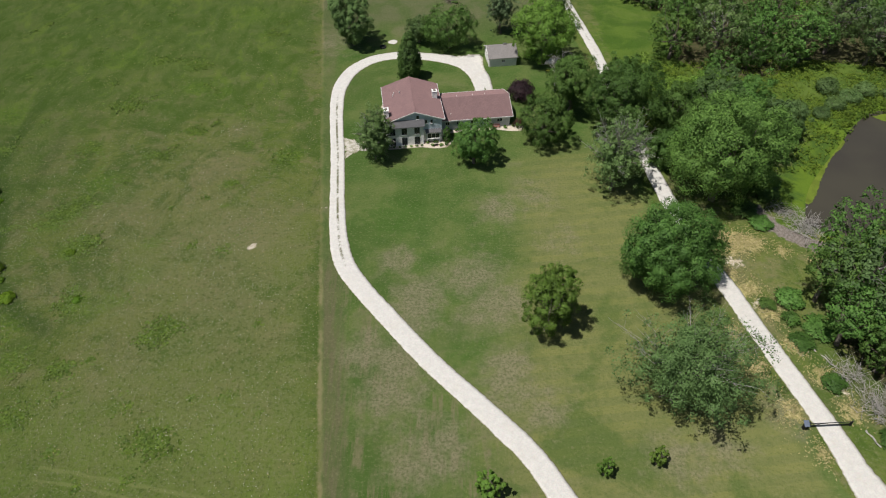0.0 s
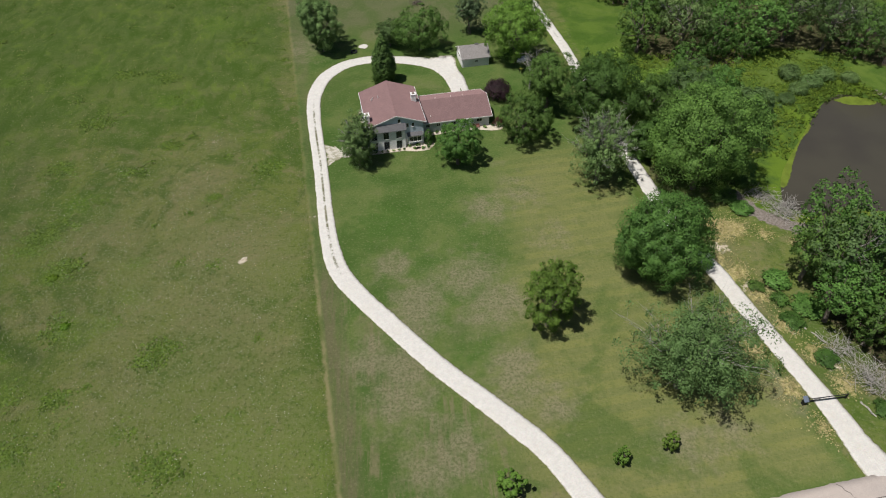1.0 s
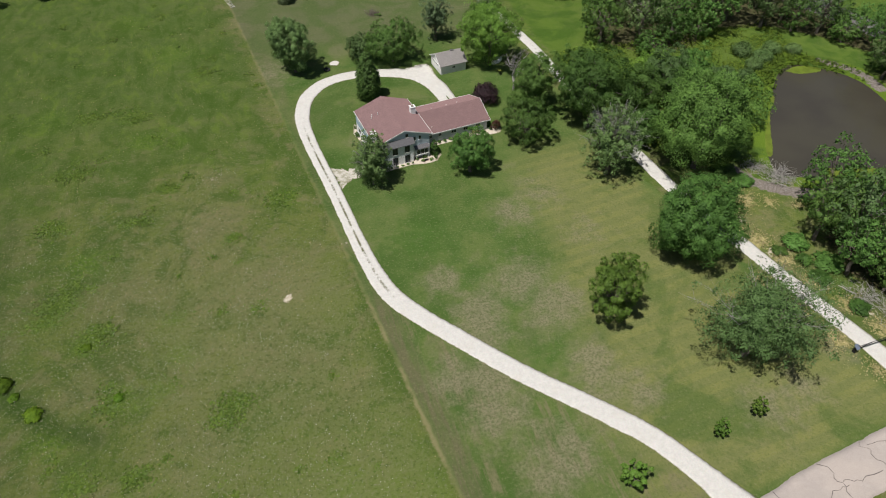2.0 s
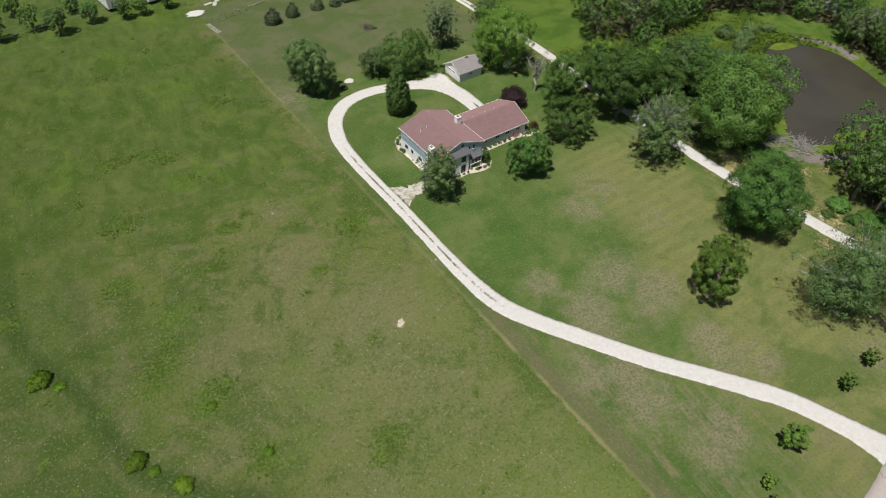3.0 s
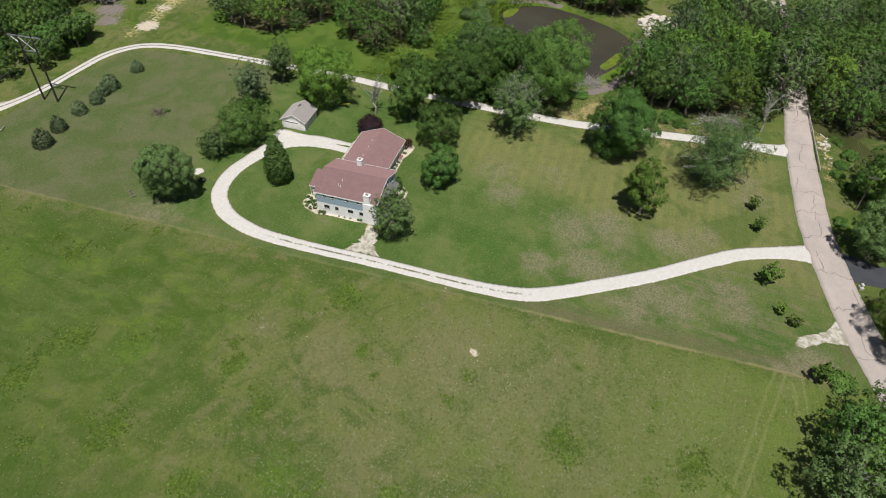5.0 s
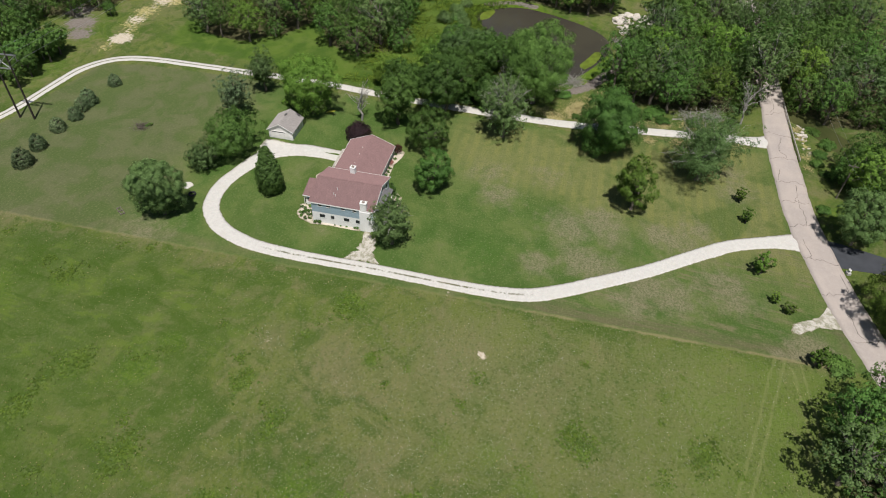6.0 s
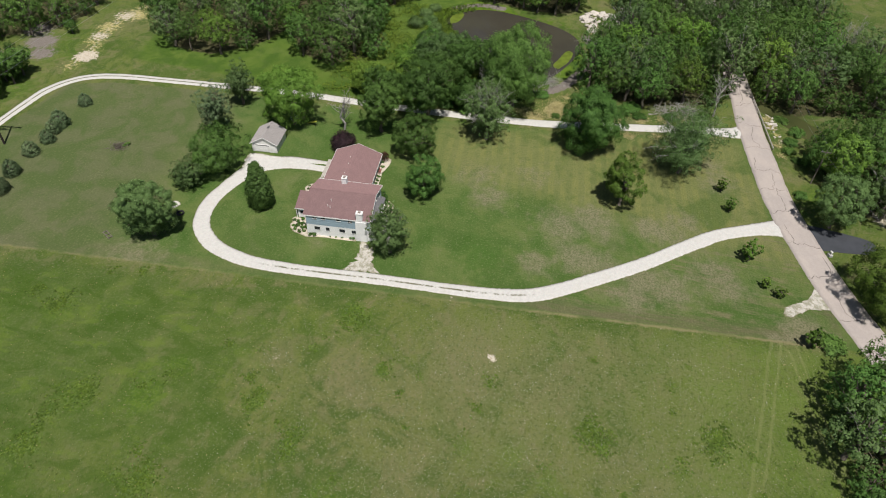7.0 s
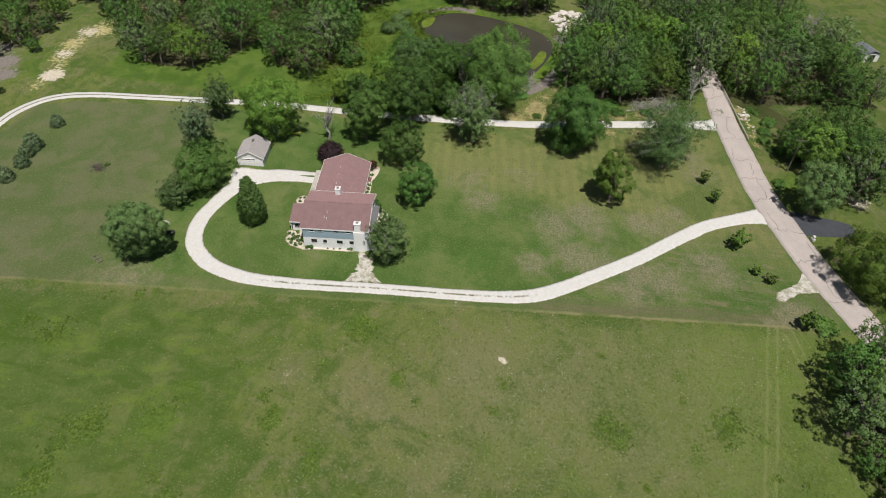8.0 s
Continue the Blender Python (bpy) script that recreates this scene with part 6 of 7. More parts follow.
ringv = [[bm.verts.new((math.cos(a) * (0.62 + 0.2 * math.cos(b)), math.sin(a) * (0.62 + 0.2 * math.cos(b)), 0.2 + 0.2 * math.sin(b))) for b in np.linspace(0, 2 * math.pi, 8, endpoint=False)] for a in np.linspace(0, 2 * math.pi, n, endpoint=False)]
for i in range(n):
    for k in range(8):
        bm.faces.new((ringv[i][k], ringv[(i + 1) % n][k], ringv[(i + 1) % n][(k + 1) % 8], ringv[i][(k + 1) % 8]))
bmesh.ops.recalc_face_normals(bm, faces=bm.faces)
part("tyre_ring", bm, RUBBER, tyre)


def twig_heap(name, label, x, y, r, h, count, seed, material=None, category="brushwood"):
    rng = np.random.default_rng(seed)
    root = thing(name, label, category, pose(x, y, float(rise(x, y))))
    w = Wood()
    for i in range(count):
        a = np.array([*(rng.normal(0, r * 0.5, 2)), rng.uniform(0.02, h)])
        d = rng.normal(0, 1, 3) * np.array([1, 1, 0.35])
        w.rod(a, a + d / np.linalg.norm(d) * rng.uniform(0.5, 1.6) * r * 0.6, rng.uniform(0.02, 0.06), 0.012, 4)
    w.link("brushwood", material or PALE_BARK, root)
    return root


twig_heap("brush_pile", "heap of cut grey-brown brushwood on the back lawn", 1.6, 172.8, 1.6, 0.6, 160, 5, BARK)
for i, (x, y, s) in enumerate(((3.2, 171.6, 1.3), (2.4, 172.0, 0.9))):
    again(clipped, x, y, 60 * i, s, 0.8, "weedy green bush beside the brush pile")
frame_ob = thing("timber_frame", "small weathered timber frame lying on the lawn", "timber", pose(-24.6, 157.2, 0, 0, 0, 60))
for a in (-0.35, 0.35):
    part("rail", box(bmesh.new(), -1.3, a - 0.06, 0, 1.3, a + 0.06, 0.14), TIMBER, frame_ob)
for a in (-1.1, 0.0, 1.1):
    part("crosspiece", box(bmesh.new(), a - 0.06, -0.5, 0.14, a + 0.06, 0.5, 0.24), TIMBER, frame_ob)

# ---- lane gate, guard rail, mailbox, poles ----
gate = thing("lane_gate", "dark steel bar gate with a small solar panel across the lane", "gate", pose(47.6, 44.6, 0, 0, 0, 3))
part("post", box(bmesh.new(), -0.12, -0.12, 0, 0.12, 0.12, 1.35, 0.02), DARK_METAL, gate)
for z in (0.55, 1.05):
    part("bar", rod(bmesh.new(), (0.1, 0, z), (5.6, 0, z), 0.055), DARK_METAL, gate)
part("brace", rod(bmesh.new(), (0.1, 0, 0.55), (2.8, 0, 1.05), 0.04), DARK_METAL, gate)
part("end_bar", rod(bmesh.new(), (5.6, 0, 0.5), (5.6, 0, 1.1), 0.055), DARK_METAL, gate)
part("latch_post", box(bmesh.new(), 5.75, -0.08, 0, 5.9, 0.08, 1.2, 0.02), DARK_METAL, gate)
part("motor_box", box(bmesh.new(), -0.6, -0.3, 0, -0.2, 0.2, 0.9, 0.03), DARK_METAL, gate)
part("solar_panel", slab(bmesh.new(), [(-0.85, -0.5, 1.2), (-0.15, -0.5, 1.2), (-0.15, 0.25, 1.6), (-0.85, 0.25, 1.6)], 0.05), plain("blue_grey_solar_glass", (0.16, 0.19, 0.25), 0.2), gate, "pale blue solar panel")
PALE_STEEL = plain("weathered_pale_steel", (0.60, 0.57, 0.52), 0.6, 0.15)
rail = thing("guard_rail", "pale weathered steel guard rail on brown posts along the bridge", "guard rail", pose(47.6, 26.75, 0.02, 0, 0, 6.9))
for k in range(14):
    part("post", box(bmesh.new(), k * 2.0 - 0.09, -0.16, 0, k * 2.0 + 0.09, 0.0, 0.74), TIMBER, rail, "brown timber post")
bm = bmesh.new()
prof = [(0.02, 0.38), (0.10, 0.45), (0.10, 0.52), (0.02, 0.58), (0.10, 0.64), (0.10, 0.71), (0.02, 0.78)]
ends = [[bm.verts.new((xx, b, z)) for b, z in prof] for xx in (-0.5, 26.5)]
back = [[bm.verts.new((xx, b - 0.04, z)) for b, z in prof] for xx in (-0.5, 26.5)]
for k in range(6):
    bm.faces.new((ends[0][k], ends[1][k], ends[1][k + 1], ends[0][k + 1]))
    bm.faces.new((back[0][k], back[0][k + 1], back[1][k + 1], back[1][k]))
for k in (0, 6):
    bm.faces.new((ends[0][k], back[0][k], back[1][k], ends[1][k]))
bmesh.ops.recalc_face_normals(bm, faces=bm.faces)
part("beam", bm, PALE_STEEL, rail)
mail = thing("mailbox", "white mailbox on a short post beside the street", "mailbox", pose(11.4, 19.2, 0.0, 0, 0, 20))
part("post", box(bmesh.new(), -0.06, -0.06, 0, 0.06, 0.06, 1.0), TIMBER, mail)
bm = bmesh.new()
solid(bm, [(-0.3, -0.17), (0.3, -0.17), (0.3, 0.17), (-0.3, 0.17)], 1.0, 1.3)
bmesh.ops.bevel(bm, geom=[e for e in bm.edges if all(v.co.z > 1.2 for v in e.verts)], offset=0.1, segments=3, affect="EDGES")
part("box", bm, WHITE, mail)
part("base_block", box(bmesh.new(), -0.45, -0.35, 0, 0.45, 0.35, 0.55, 0.03), plain("pale_cast_stone", (0.55, 0.53, 0.50), 0.9), mail)
pole = thing("utility_pole", "grey wooden utility pole on the brook's bank", "utility pole", pose(36.0, 19.6, 0))
part("shaft", rod(bmesh.new(), (0, 0, -0.2), (0, 0, 9.0), 0.16, 0.11, 10), TIMBER, pole)
part("crossarm", box(bmesh.new(), -0.06, -1.1, 8.4, 0.06, 1.1, 8.55), TIMBER, pole)
for b in (-1.0, 0.0, 1.0):
    part("insulator", rod(bmesh.new(), (0, b, 8.55), (0, b, 8.8), 0.05, 0.03, 6), WHITE, pole)


def cable(name, label, pts, sag, r=0.022, parts=14):
    root = thing(name, label, "cable")
    w = Wood()
    for a, b in zip(pts[:-1], pts[1:]):
        a, b = np.array(a, float), np.array(b, float)
        q = [a + (b - a) * s - np.array([0, 0, 4 * sag * s * (1 - s)]) for s in np.linspace(0, 1, parts + 1)]
        for c, d in zip(q[:-1], q[1:]):
            w.rod(c, d, r, r, 4)
    w.link("wire", METAL, root)
    return root


HT = 17.2
tower = thing("pole_structure", "dark two-pole wooden power line structure with pale braces", "power pole", pose(-5.2, 199.5, 0, 0, 0, 11))
for b in (-1.8, 1.8):
    part("pole", rod(bmesh.new(), (0, b, -0.2), (0, b, HT), 0.24, 0.15, 10), TARRED, tower)
part("crossarm", box(bmesh.new(), -0.12, -4.2, HT - 1.0, 0.12, 4.2, HT - 0.75), METAL, tower, "pale weathered crossarm")
part("lower_crossarm", box(bmesh.new(), 0.14, -2.1, HT - 4.6, 0.3, 2.1, HT - 4.35), METAL, tower)
for s in (-1, 1):
    part("brace", rod(bmesh.new(), (0, s * 1.8, HT - 4.4), (0, -s * 1.8, HT - 1.1), 0.09), METAL, tower)
    part("knee_brace", rod(bmesh.new(), (0, s * 1.8, HT - 2.6), (0, s * 3.9, HT - 1.0), 0.07), METAL, tower)
for b in (-4.0, 0.0, 4.0):
    part("insulator", rod(bmesh.new(), (0, b, HT - 2.2), (0, b, HT - 1.0), 0.07, 0.07, 6), METAL, tower)
for b in (-4.0, 0.0, 4.0):
    c, s = math.cos(radians(11)), math.sin(radians(11))
    here = (-5.2 - s * b, 199.5 + c * b, HT - 2.2)
    cable("power_line", "high power line wire slung between poles", [(-205, 158 + b, 15.0), here, (210, 215 + b, 17.0)], 3.0)
for z in (8.8,):
    for b in (-1.0, 1.0):
        cable("service_line", "thin service line along the street", [(-60, -16 + b, 9), (36, 19.6 + b, 8.8), (150, 34 + b, 9)], 1.4, 0.015)

# ---- farmyard beyond the lane ----


def metal_barn(name, label, x, y, turn, w, d, eave, ridge, roof, trim):
    """An open-fronted metal shed; its front faces the shed's own -y."""
    root = thing(name, label, "barn", pose(x, y, 0, 0, 0, turn))
    for a, b in ((0.0, 0.08), (w - 0.08, w)):
        part("side_wall", box(bmesh.new(), a, 0, 0, b, d, eave), WHITE, root)
        part("wall_band", box(bmesh.new(), a - 0.03, 0.02, eave - 0.75, b + 0.03, d, eave - 0.1), trim, root)
    part("back_wall", box(bmesh.new(), 0.08, d - 0.08, 0, w - 0.08, d, eave), WHITE, root)
    for v in (0.05, d - 0.1):
        bm = bmesh.new()
        a = [bm.verts.new((u, v, z)) for u, z in ((0.1, eave), (w - 0.1, eave), (w / 2, ridge - 0.05))]
        b = [bm.verts.new((q.co.x, v + 0.06, q.co.z)) for q in a]
        bm.faces.new(a), bm.faces.new(b)
        for i in range(3):
            bm.faces.new((a[i], a[(i + 1) % 3], b[(i + 1) % 3], b[i]))
        bmesh.ops.recalc_face_normals(bm, faces=bm.faces)
        part("gable", bm, trim if v < 1 else WHITE, root)
    for u0, z0, u1, z1 in ((-0.25, eave - 0.05, w / 2, ridge), (w / 2, ridge, w + 0.25, eave - 0.05)):
        part("roof", slab(bmesh.new(), [(u0, -0.3, z0), (u1, -0.3, z1), (u1, d + 0.2, z1), (u0, d + 0.2, z0)], 0.06), roof, root)
    part("floor", box(bmesh.new(), 0.1, 0.1, 0, w - 0.1, d - 0.1, 0.06), plain("packed_earth", (0.16, 0.12, 0.09), 0.95), root)
    return root


metal_barn("open_barn", "white metal barn with maroon trim, open at the front", -37.6, 218.3, 22, 5.6, 10.0, 3.2, 4.6, WHITE, MAROON)
metal_barn("red_barn", "red-roofed metal barn, open at the front", -32.0, 220.6, 22, 6.0, 10.0, 3.2, 4.8, RED, RED)


def box_trailer(name, label, x, y, turn, n, w, h, material):
    root = thing(name, label, "trailer", pose(x, y, 0, 0, 0, turn))
    part("body", box(bmesh.new(), -w / 2, 0, 0.9, w / 2, n, h, 0.05), material, root)
    part("rear_door", box(bmesh.new(), -w / 2 + 0.1, -0.05, 1.0, w / 2 - 0.1, 0.02, h - 0.15), plain("door_grey_white", (0.66, 0.66, 0.64), 0.5), root)
    for v in (1.4, 2.7):
        for s in (-1, 1):
            ax = part("wheel", rod(bmesh.new(), (s * (w / 2 - 0.35), v, 0.5), (s * (w / 2 - 0.05), v, 0.5), 0.5, 0.5, 14), RUBBER, root)
            part("rim", rod(bmesh.new(), (s * (w / 2 - 0.06), v, 0.5), (s * (w / 2 - 0.02), v, 0.5), 0.25, 0.25, 10), METAL, ax)
    part("landing_leg", box(bmesh.new(), -0.6, n - 2.6, 0, 0.6, n - 2.4, 0.9), DARK_METAL, root)
    return root


box_trailer("box_trailer", "long white box trailer parked under trees", -56.0, 211.4, 14, 12.0, 2.5, 3.7, WHITE)
box_trailer("box_trailer", "white box trailer parked beside a tree", -45.6, 211.4, 14, 12.0, 2.5, 3.7, WHITE)
crate = thing("storage_container", "tan steel storage container beside the gravel yard", "container", pose(-18.0, 218.2, 0, 0, 0, 26))
part("body", box(bmesh.new(), -2.4, 0, 0.12, 0, 10.0, 2.7, 0.04), TAN, crate)
for k in range(26):
    part("rib", box(bmesh.new(), -2.44, 0.2 + 0.38 * k, 0.25, -2.4, 0.36 + 0.38 * k, 2.55), TAN, crate)
part("end_door", box(bmesh.new(), -2.3, -0.05, 0.25, -0.1, 0, 2.55), TAN, crate)
part("skid", box(bmesh.new(), -2.3, 0.1, 0, -0.1, 9.9, 0.12), DARK_METAL, crate)
tank = thing("fuel_tank", "red horizontal fuel tank on the gravel yard", "tank", pose(-21.6, 217.6, 0, 0, 0, 20))
part("drum", rod(bmesh.new(), (-1.0, 0, 0.9), (1.0, 0, 0.9), 0.6, 0.6, 18), RED, tank)
for a in (-0.7, 0.7):
    part("saddle", box(bmesh.new(), a - 0.1, -0.45, 0, a + 0.1, 0.45, 0.5), DARK_METAL, tank)
for x, y, tn in ((-32.2, 205.2, 15), (-29.2, 206.4, 35), (-30.6, 204.4, 70)):
    sh = thing("metal_sheet", "loose pale roofing sheet lying in the grass", "sheet", pose(x, y, 0.03, 0, 0, tn))
    part("sheet", box(bmesh.new(), -1.2, -0.5, 0, 1.2, 0.5, 0.05), PALE_STEEL, sh)
fence = thing("old_fence", "short run of old timber and wire fence", "fence", pose(-34.0, 193.0, 0, 0, 0, 17))
for k in range(6):
    part("post", rod(bmesh.new(), (2.1 * k, 0, 0), (2.1 * k + 0.05, 0.03, 1.25), 0.07, 0.05, 6), TIMBER, fence)
for z in (0.4, 0.8, 1.1):
    part("wire", rod(bmesh.new(), (0, 0, z), (10.5, 0, z), 0.015, 0.015, 4), METAL, fence)
panels = thing("cattle_panel", "grey steel gate panels lying on the field's edge", "gate", pose(-35.8, 192.6, 0.02, 0, 0, -75))
for k in range(5):
    part("tube", rod(bmesh.new(), (0, 0.28 * k, 0.08), (6.0, 0.28 * k, 0.08), 0.04, 0.04, 6), PALE_STEEL, panels)
for a in (0.05, 3.0, 5.95):
    part("upright", rod(bmesh.new(), (a, -0.05, 0.13), (a, 1.2, 0.13), 0.04, 0.04, 6), PALE_STEEL, panels)
LOGS = ((-26.0, 198.0, 14, 8.2, 0.14, "long weathered log lying in the grass"), (55.2, 44.2, -70, 2.6, 0.16, "bleached log beside the lane"), (53.6, 57.2, -58, 3.8, 0.14, "fallen bleached trunk on the lane's bank"))
for x, y, tn, n, r, lab in LOGS:
    lg = thing("log", lab, "log", pose(x, y, float(rise(x, y)) + r * 0.7, 0, 0, tn))
    w = Wood()
    limb(w, (0, 0, 0), (n, 0, 0), r, r * 0.6, np.random.default_rng(9), 5, 8)
    w.link("trunk", PALE_BARK, lg)
sheds = thing("garden_shed", "small white shed with a dark doorway beyond the wood", "shed", pose(100.5, -16.6, 0, 0, 0, 20))
part("wall", box(bmesh.new(), 0, -2.5, 0, 6.0, 2.5, 2.6), WHITE, sheds)
for v0, z0, v1, z1 in ((-2.8, 2.5, 0, 3.6), (0, 3.6, 2.8, 2.5)):
    part("roof", slab(bmesh.new(), [(-0.3, v0, z0), (6.3, v0, z0), (6.3, v1, z1), (-0.3, v1, z1)], 0.08), METAL, sheds)
part("doorway", box(bmesh.new(), -0.04, -1.0, 0.02, 0.02, 1.0, 2.2), TARRED, sheds)
# concrete rubble by the pond
CONC = plain("broken_concrete", (0.66, 0.60, 0.53), 0.9, vary=0.3)
rng = np.random.default_rng(12)
for i in range(60):
    a, r = rng.uniform(0, 6.28), 6.4 * math.sqrt(rng.uniform())
    x, y = 105.8 + 1.0 * r * math.cos(a), 72.8 + r * math.sin(a)
    s = rng.uniform(0.5, 1.55)
    bm = bmesh.new()
    bmesh.ops.create_icosphere(bm, subdivisions=1, radius=s, matrix=Matrix.Diagonal((1.3, 0.9, 0.5, 1)))
    for v in bm.verts:
        v.co *= rng.uniform(0.75, 1.2)
    ob = part("rubble_block", bm, CONC)
    ob.matrix_world = pose(x, y, float(rise(x, y)) + 0.25 * s, rng.uniform(-25, 25), rng.uniform(-25, 25), rng.uniform(0, 360))
    tagged(ob, "pale broken concrete block in a rubble heap", "rubble", "rubble heap")

# riprap on the bank below the guard rail
rng = np.random.default_rng(23)
for i in range(46):
    f = rng.uniform()
    x, y = 53.5 + 19.5 * f + rng.normal(0, 0.5), 25.2 + 1.7 * f + rng.normal(0, 0.9)
    s = rng.uniform(0.22, 0.55)
    bm = bmesh.new()
    bmesh.ops.create_icosphere(bm, subdivisions=1, radius=s, matrix=Matrix.Diagonal((1.2, 0.9, 0.6, 1)))
    for v in bm.verts:
        v.co *= rng.uniform(0.75, 1.2)
    ob = part("riprap_stone", bm, CONC)
    ob.matrix_world = pose(x, y, float(rise(x, y)) + 0.2 * s, rng.uniform(-25, 25), rng.uniform(-25, 25), rng.uniform(0, 360))
    tagged(ob, "pale broken stone on the bank below the guard rail", "stone", "riprap on the bank")

# ---- dead wood, brush and reeds ----
stand(SNAG, 58.8, 40.2, 30, 1.2)
for x, y, tn, s in ((101.5, 4.0, 80, 1.25), (109.0, 0.0, 200, 1.1), (53.5, 99.0, 10, 0.9)):
    again(SNAG, x, y, tn, s)
twig_heap("driftwood", "grey dead brushwood on the pond's shore", 62.6, 83.0, 3.2, 0.9, 260, 15)
twig_heap("driftwood", "grey dead brush on the pond's southern shore", 92.0, 75.6, 3.0, 0.7, 200, 19)
twig_heap("driftwood", "tangle of grey dead branches on the shore", 60.0, 87.0, 2.2, 0.7, 150, 16)
twig_heap("driftwood", "tangle of grey dead branches on the brook's bank", 58.5, 47.5, 3.0, 1.2, 260, 17)
twig_heap("driftwood", "grey-brown dead brush at the wood's edge", 56.5, 53.0, 2.2, 1.0, 160, 18)
weedbush = bush("verge_bush", "low weedy green bush on the verge", 66, 2.6, 1.9, LEAF, 24, 40, 0.24)
tagged(stand(weedbush, 52.0, 62.4), group="bushes on the verge")
for i, (x, y, s) in enumerate(((52.3, 58.4, 1.1), (49.8, 65.6, 0.8), (54.0, 51.2, 1.0), (53.4, 66.5, 1.3), (56.0, 61.0, 1.5), (46.0, 79.0, 0.7), (57.6, 42.6, 0.9), (47.4, 23.0, 0.9), (52.0, 22.0, 1.1), (44.0, 21.5, 0.8), (30.0, 22.6, 0.9), (56.5, 20.5, 1.2), (-13.4, 22.8, 1.5), (63.8, 23.0, 1.3), (41.2, 101.0, 1.2), (42.6, 106.5, 1.4), (40.4, 112.0, 1.2),
                               (55.0, 84.0, 1.2), (53.0, 87.5, 1.4), (58.0, 92.0, 1.5), (60.0, 96.0, 1.5), (41.0, 121.0, 1.3), (44.0, 124.0, 1.2), (49.0, 123.0, 1.5), (52.0, 117.0, 1.6), (58.0, 112.0, 1.5), (48.0, 106.0, 1.5))):
    again(weedbush, x, y, 53 * i, s * 1.25, 0.38 + 0.1 * (i % 4))
# orchard trees and scrub round the farmyard, with a darker grove behind them
young = broadleaf("orchard_tree", "small leafy orchard tree in rough grass", 67, 4.8, 5.2, 0.16, LEAF, clumps=44, per=50, size=0.30)
tagged(stand(young, -54.0, 205.5), group="orchard trees")
for i, (x, y, s) in enumerate(((-42.5, 207.5, 1.0), (-49.5, 206.0, 0.95), (-62.0, 207.0, 1.1), (-70.0, 204.0, 1.2), (-76.0, 209.0, 1.1), (-66.0, 216.0, 1.2), (-40.2, 213.5, 0.9), (-52.0, 226.0, 1.0), (-62.5, 229.0, 1.0), (-84.0, 206.0, 1.2), (-92.0, 211.0, 1.2), (-80.0, 220.0, 1.1), (-13.6, 220.0, 1.2), (-8.6, 224.0, 0.9), (-4.0, 219.6, 0.9),
                               (-1.0, 224.0, 0.8), (-11.0, 229.0, 0.9), (-18.0, 232.0, 1.0), (-24.0, 238.0, 0.9), (-6.0, 233.0, 1.0), (-30.0, 243.0, 0.9), (3.0, 229.0, 1.0), (8.5, 217.0, 1.1), (13.5, 216.5, 1.2), (18.5, 217.0, 1.2), (23.5, 217.5, 1.1), (11.0, 222.0, 1.2), (-16.0, 241.0, 1.0), (-96.0, 204.0, 1.2), (-104.0, 208.0, 1.3), (-112.0, 204.0, 1.3), (31.0, 226.0, 0.7), (47.0, 219.0, 0.8))):
    again(young, x, y, 41 * i, s, 0.85 + 0.08 * (i % 5))
for i, (x, y, s) in enumerate(((-11.0, 230.5, 1.5), (-3.7, 231.7, 1.7), (-6.3, 218.3, 1.1), (-1.9, 216.5, 1.2), (5.8, 219.3, 1.4), (13.6, 217.5, 1.5), (18.4, 214.6, 1.5), (-1.2, 240.3, 1.8), (3.2, 235.1, 1.7), (8.8, 230.5, 1.8), (5.1, 212.4, 1.1), (10.4, 213.2, 1.2), (22.7, 215.3, 1.5), (-12.5, 217.4, 1.0),
                               (14, 226, 1.7), (19, 222, 1.6), (-8, 238, 1.6), (2, 224, 1.4), (-16, 226, 1.3), (24, 226, 1.6), (10, 240, 1.8), (17, 235, 1.7))):
    tagged(again(young, x, y, 67 * i, s, 0.95 + 0.06 * (i % 4)), "dark leafy tree in the grove beyond the lane")
REED = leaf_material("reed_leaf", (0.085, 0.150, 0.014), (0.150, 0.220, 0.028), through=0.2)
rng = np.random.default_rng(8)
q = np.stack([rng.uniform(56, 112, 9000), rng.uniform(72, 128, 9000)], 1)
d = inside(q[:, 0], q[:, 1], spline(POND + POND[:1], 2.0)[:-1])
q = q[(d > -4.0) & (d < 0.4) & (q[:, 1] > rng.normal(114, 4, len(q))) & (q[:, 0] > 66)]
tufts("reeds", "bright green reeds and algae round the pond's rim", q[:900], 0.5, 0.7, REED, 4, 9, 1.2)
rough = np.stack([rng.uniform(40, 100, 16000), rng.uniform(98, 140, 16000)], 1)
rough = rough[(inside(rough[:, 0], rough[:, 1], POND) < -1.0) & (far_from(rough[:, 0], rough[:, 1], lane_line) > 2.4) & (np.sin(rough[:, 0] * 0.45) * np.sin(rough[:, 1] * 0.38 + rough[:, 0] * 0.2) > rng.uniform(-1.2, 0.6, len(rough)))]
tufts("tall_grass", "tall rank grass and sedge on the pond's bank", rough, 0.42, 0.5, REED, 2, 14, 0.9)
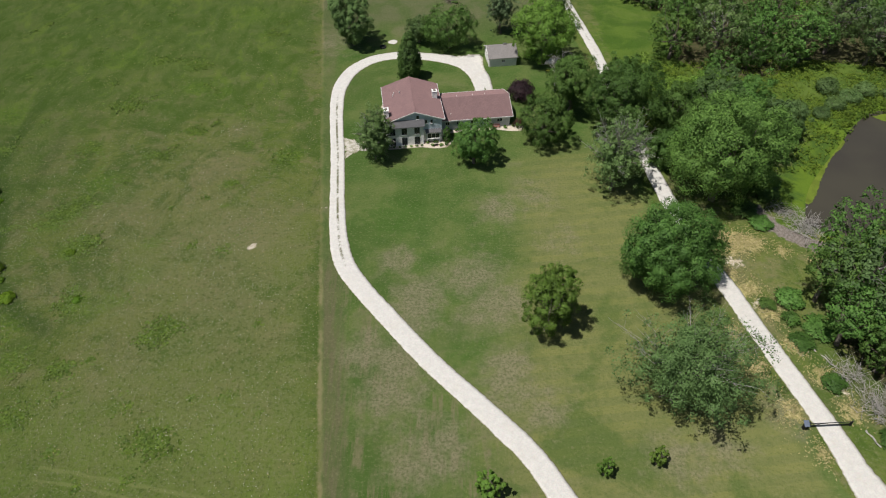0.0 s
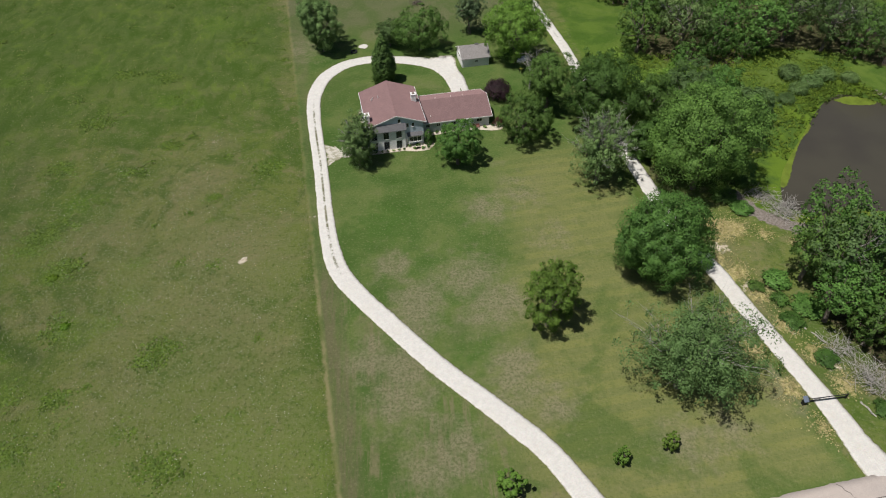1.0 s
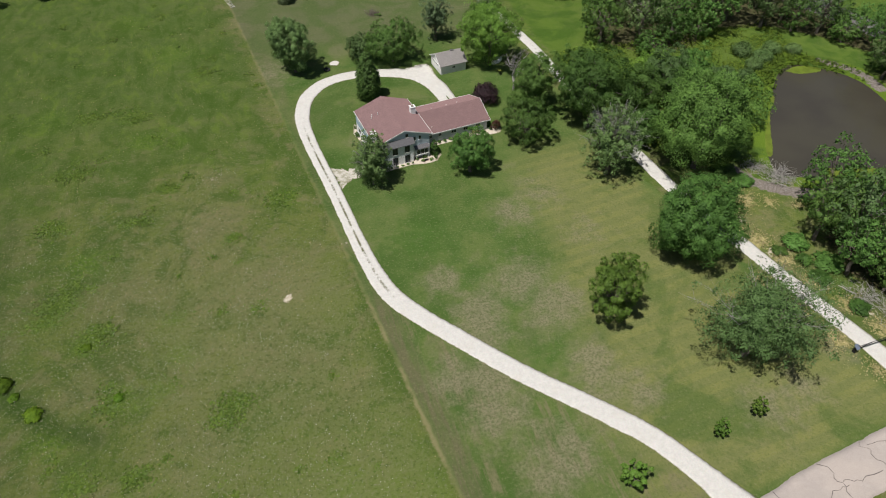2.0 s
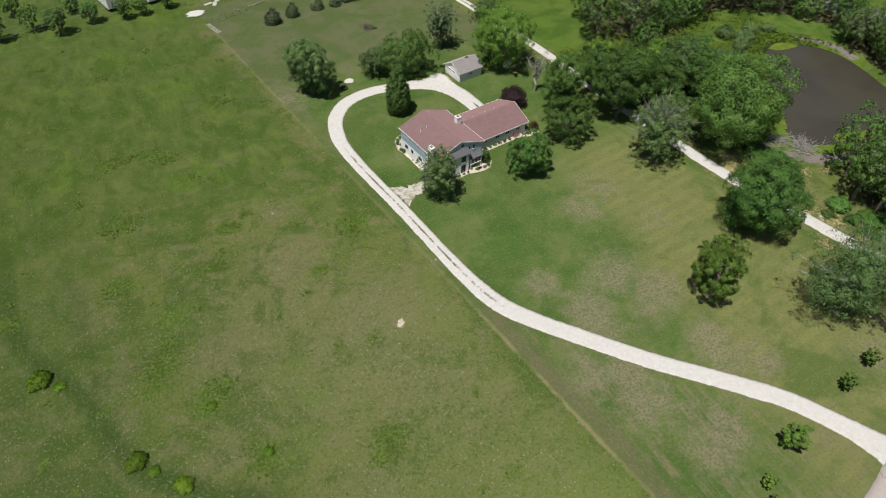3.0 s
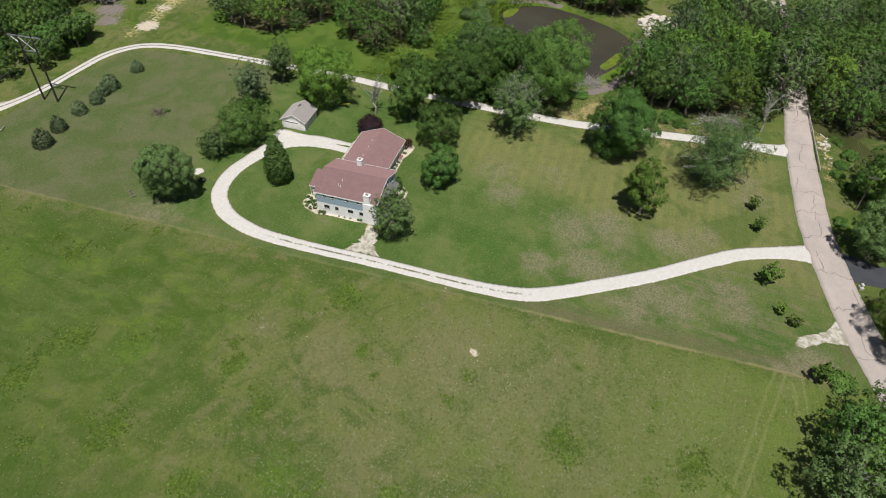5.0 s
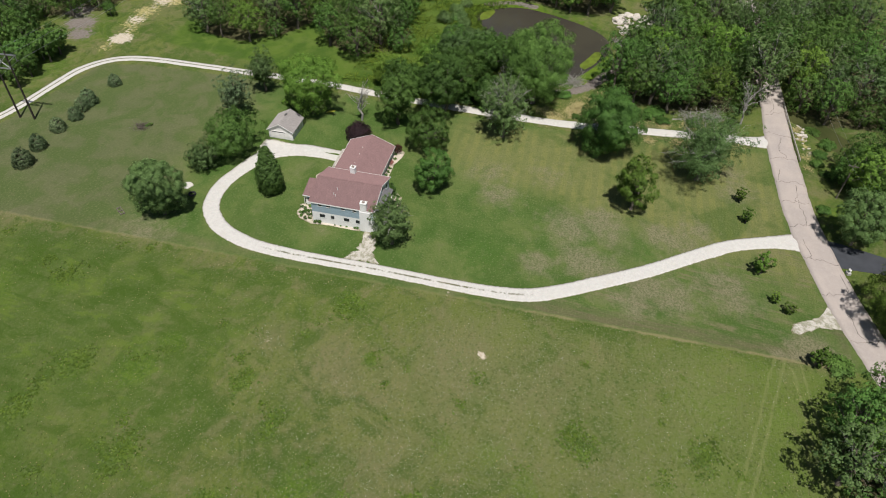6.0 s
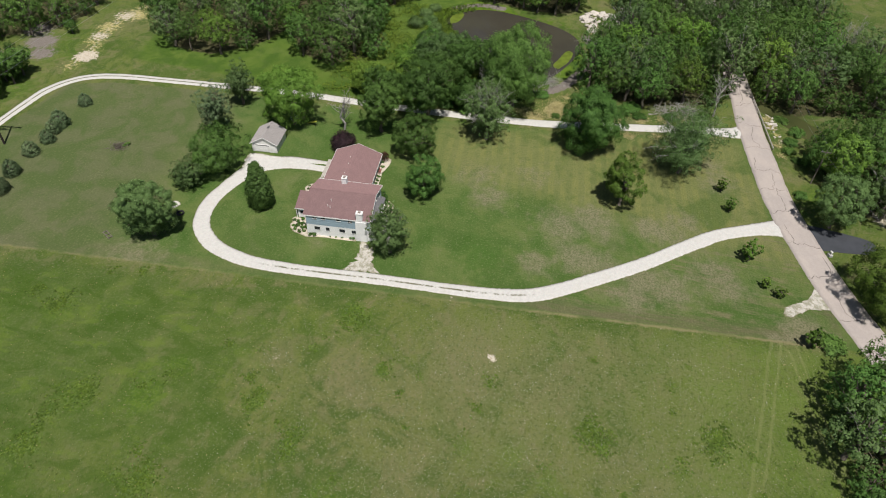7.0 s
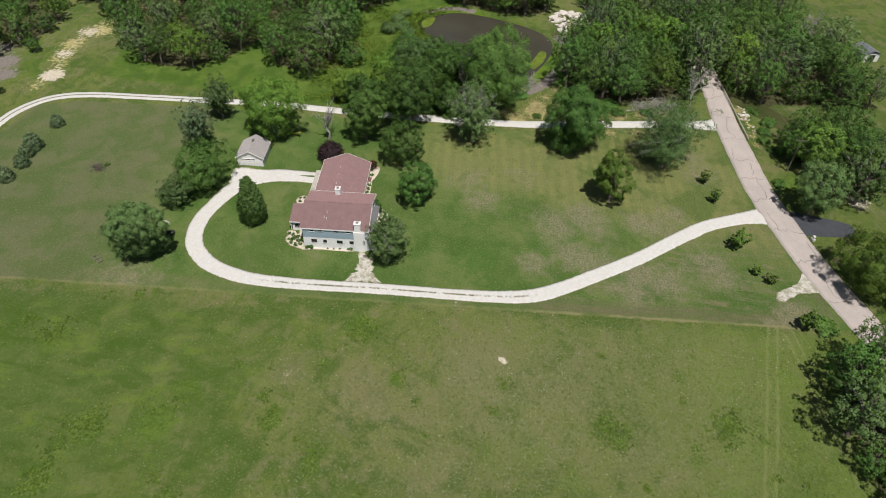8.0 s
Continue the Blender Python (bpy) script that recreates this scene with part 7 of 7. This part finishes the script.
shore_bush = bush("shore_bush", "feathery grey-green bush on the pond's bank", 69, 4.2, 2.6, LEAF_GREY, 36, 44, 0.26)
tagged(stand(shore_bush, 83.0, 120.5), group="bushes on the pond's bank")
for i, (x, y, s) in enumerate(((87.5, 123.5, 1.2), (79.0, 117.5, 0.9), (92.0, 126.0, 1.1), (74.5, 119.0, 1.0), (71.0, 114.5, 0.8), (97.0, 124.5, 1.0), (66.0, 122.0, 0.9), (84.0, 127.0, 1.2))):
    again(shore_bush, x, y, 61 * i, s, 0.75 + 0.1 * (i % 4))

# ---- cracks sealed with tar on the street ----
st = spline(STREET, 0.5)
sd = np.gradient(st[:, :2], axis=0)
sd /= np.linalg.norm(sd, axis=1)[:, None]
rng = np.random.default_rng(31)


def seal(points):
    """One sealed crack: a thin tar strip over points of (row on the road, place across from -1 to 1)."""
    p = []
    for i, u in points:
        i = int(max(0, min(len(st) - 1, i)))
        off = u * st[i, 2] / 2
        p.append((st[i, 0] + sd[i, 1] * off, st[i, 1] - sd[i, 0] * off, 0.10 * (1 - 0.35 * u * u) + 0.012))
    p = np.array(p)
    d = np.gradient(p[:, :2], axis=0)
    d /= np.linalg.norm(d, axis=1)[:, None] + 1e-9
    w = 0.042 * rng.uniform(0.6, 1.3, len(p))
    a = p + np.stack([-d[:, 1] * w, d[:, 0] * w, 0 * w], 1)
    b = p - np.stack([-d[:, 1] * w, d[:, 0] * w, 0 * w], 1)
    v = np.concatenate([a, b])
    n = len(p)
    i = np.arange(n - 1)
    raw("crack_seal", v, np.stack([i + n, i + n + 1, i + 1, i], 1), TAR, street)


row = 100
while row < 420:
    u = np.linspace(-0.95, 0.95, 14)
    jog = np.cumsum(rng.normal(0, 0.55, 14))
    seal(list(zip(row + jog - jog[7], u)))
    if rng.uniform() < 0.85:
        n = int(rng.integers(8, 17))
        u0 = rng.uniform(-0.75, 0.75)
        seal([(row + k * 1.1, u0 + w) for k, w in enumerate(np.clip(np.cumsum(rng.normal(0, 0.07, n)), -0.25, 0.25))])
    row += rng.integers(13, 24)
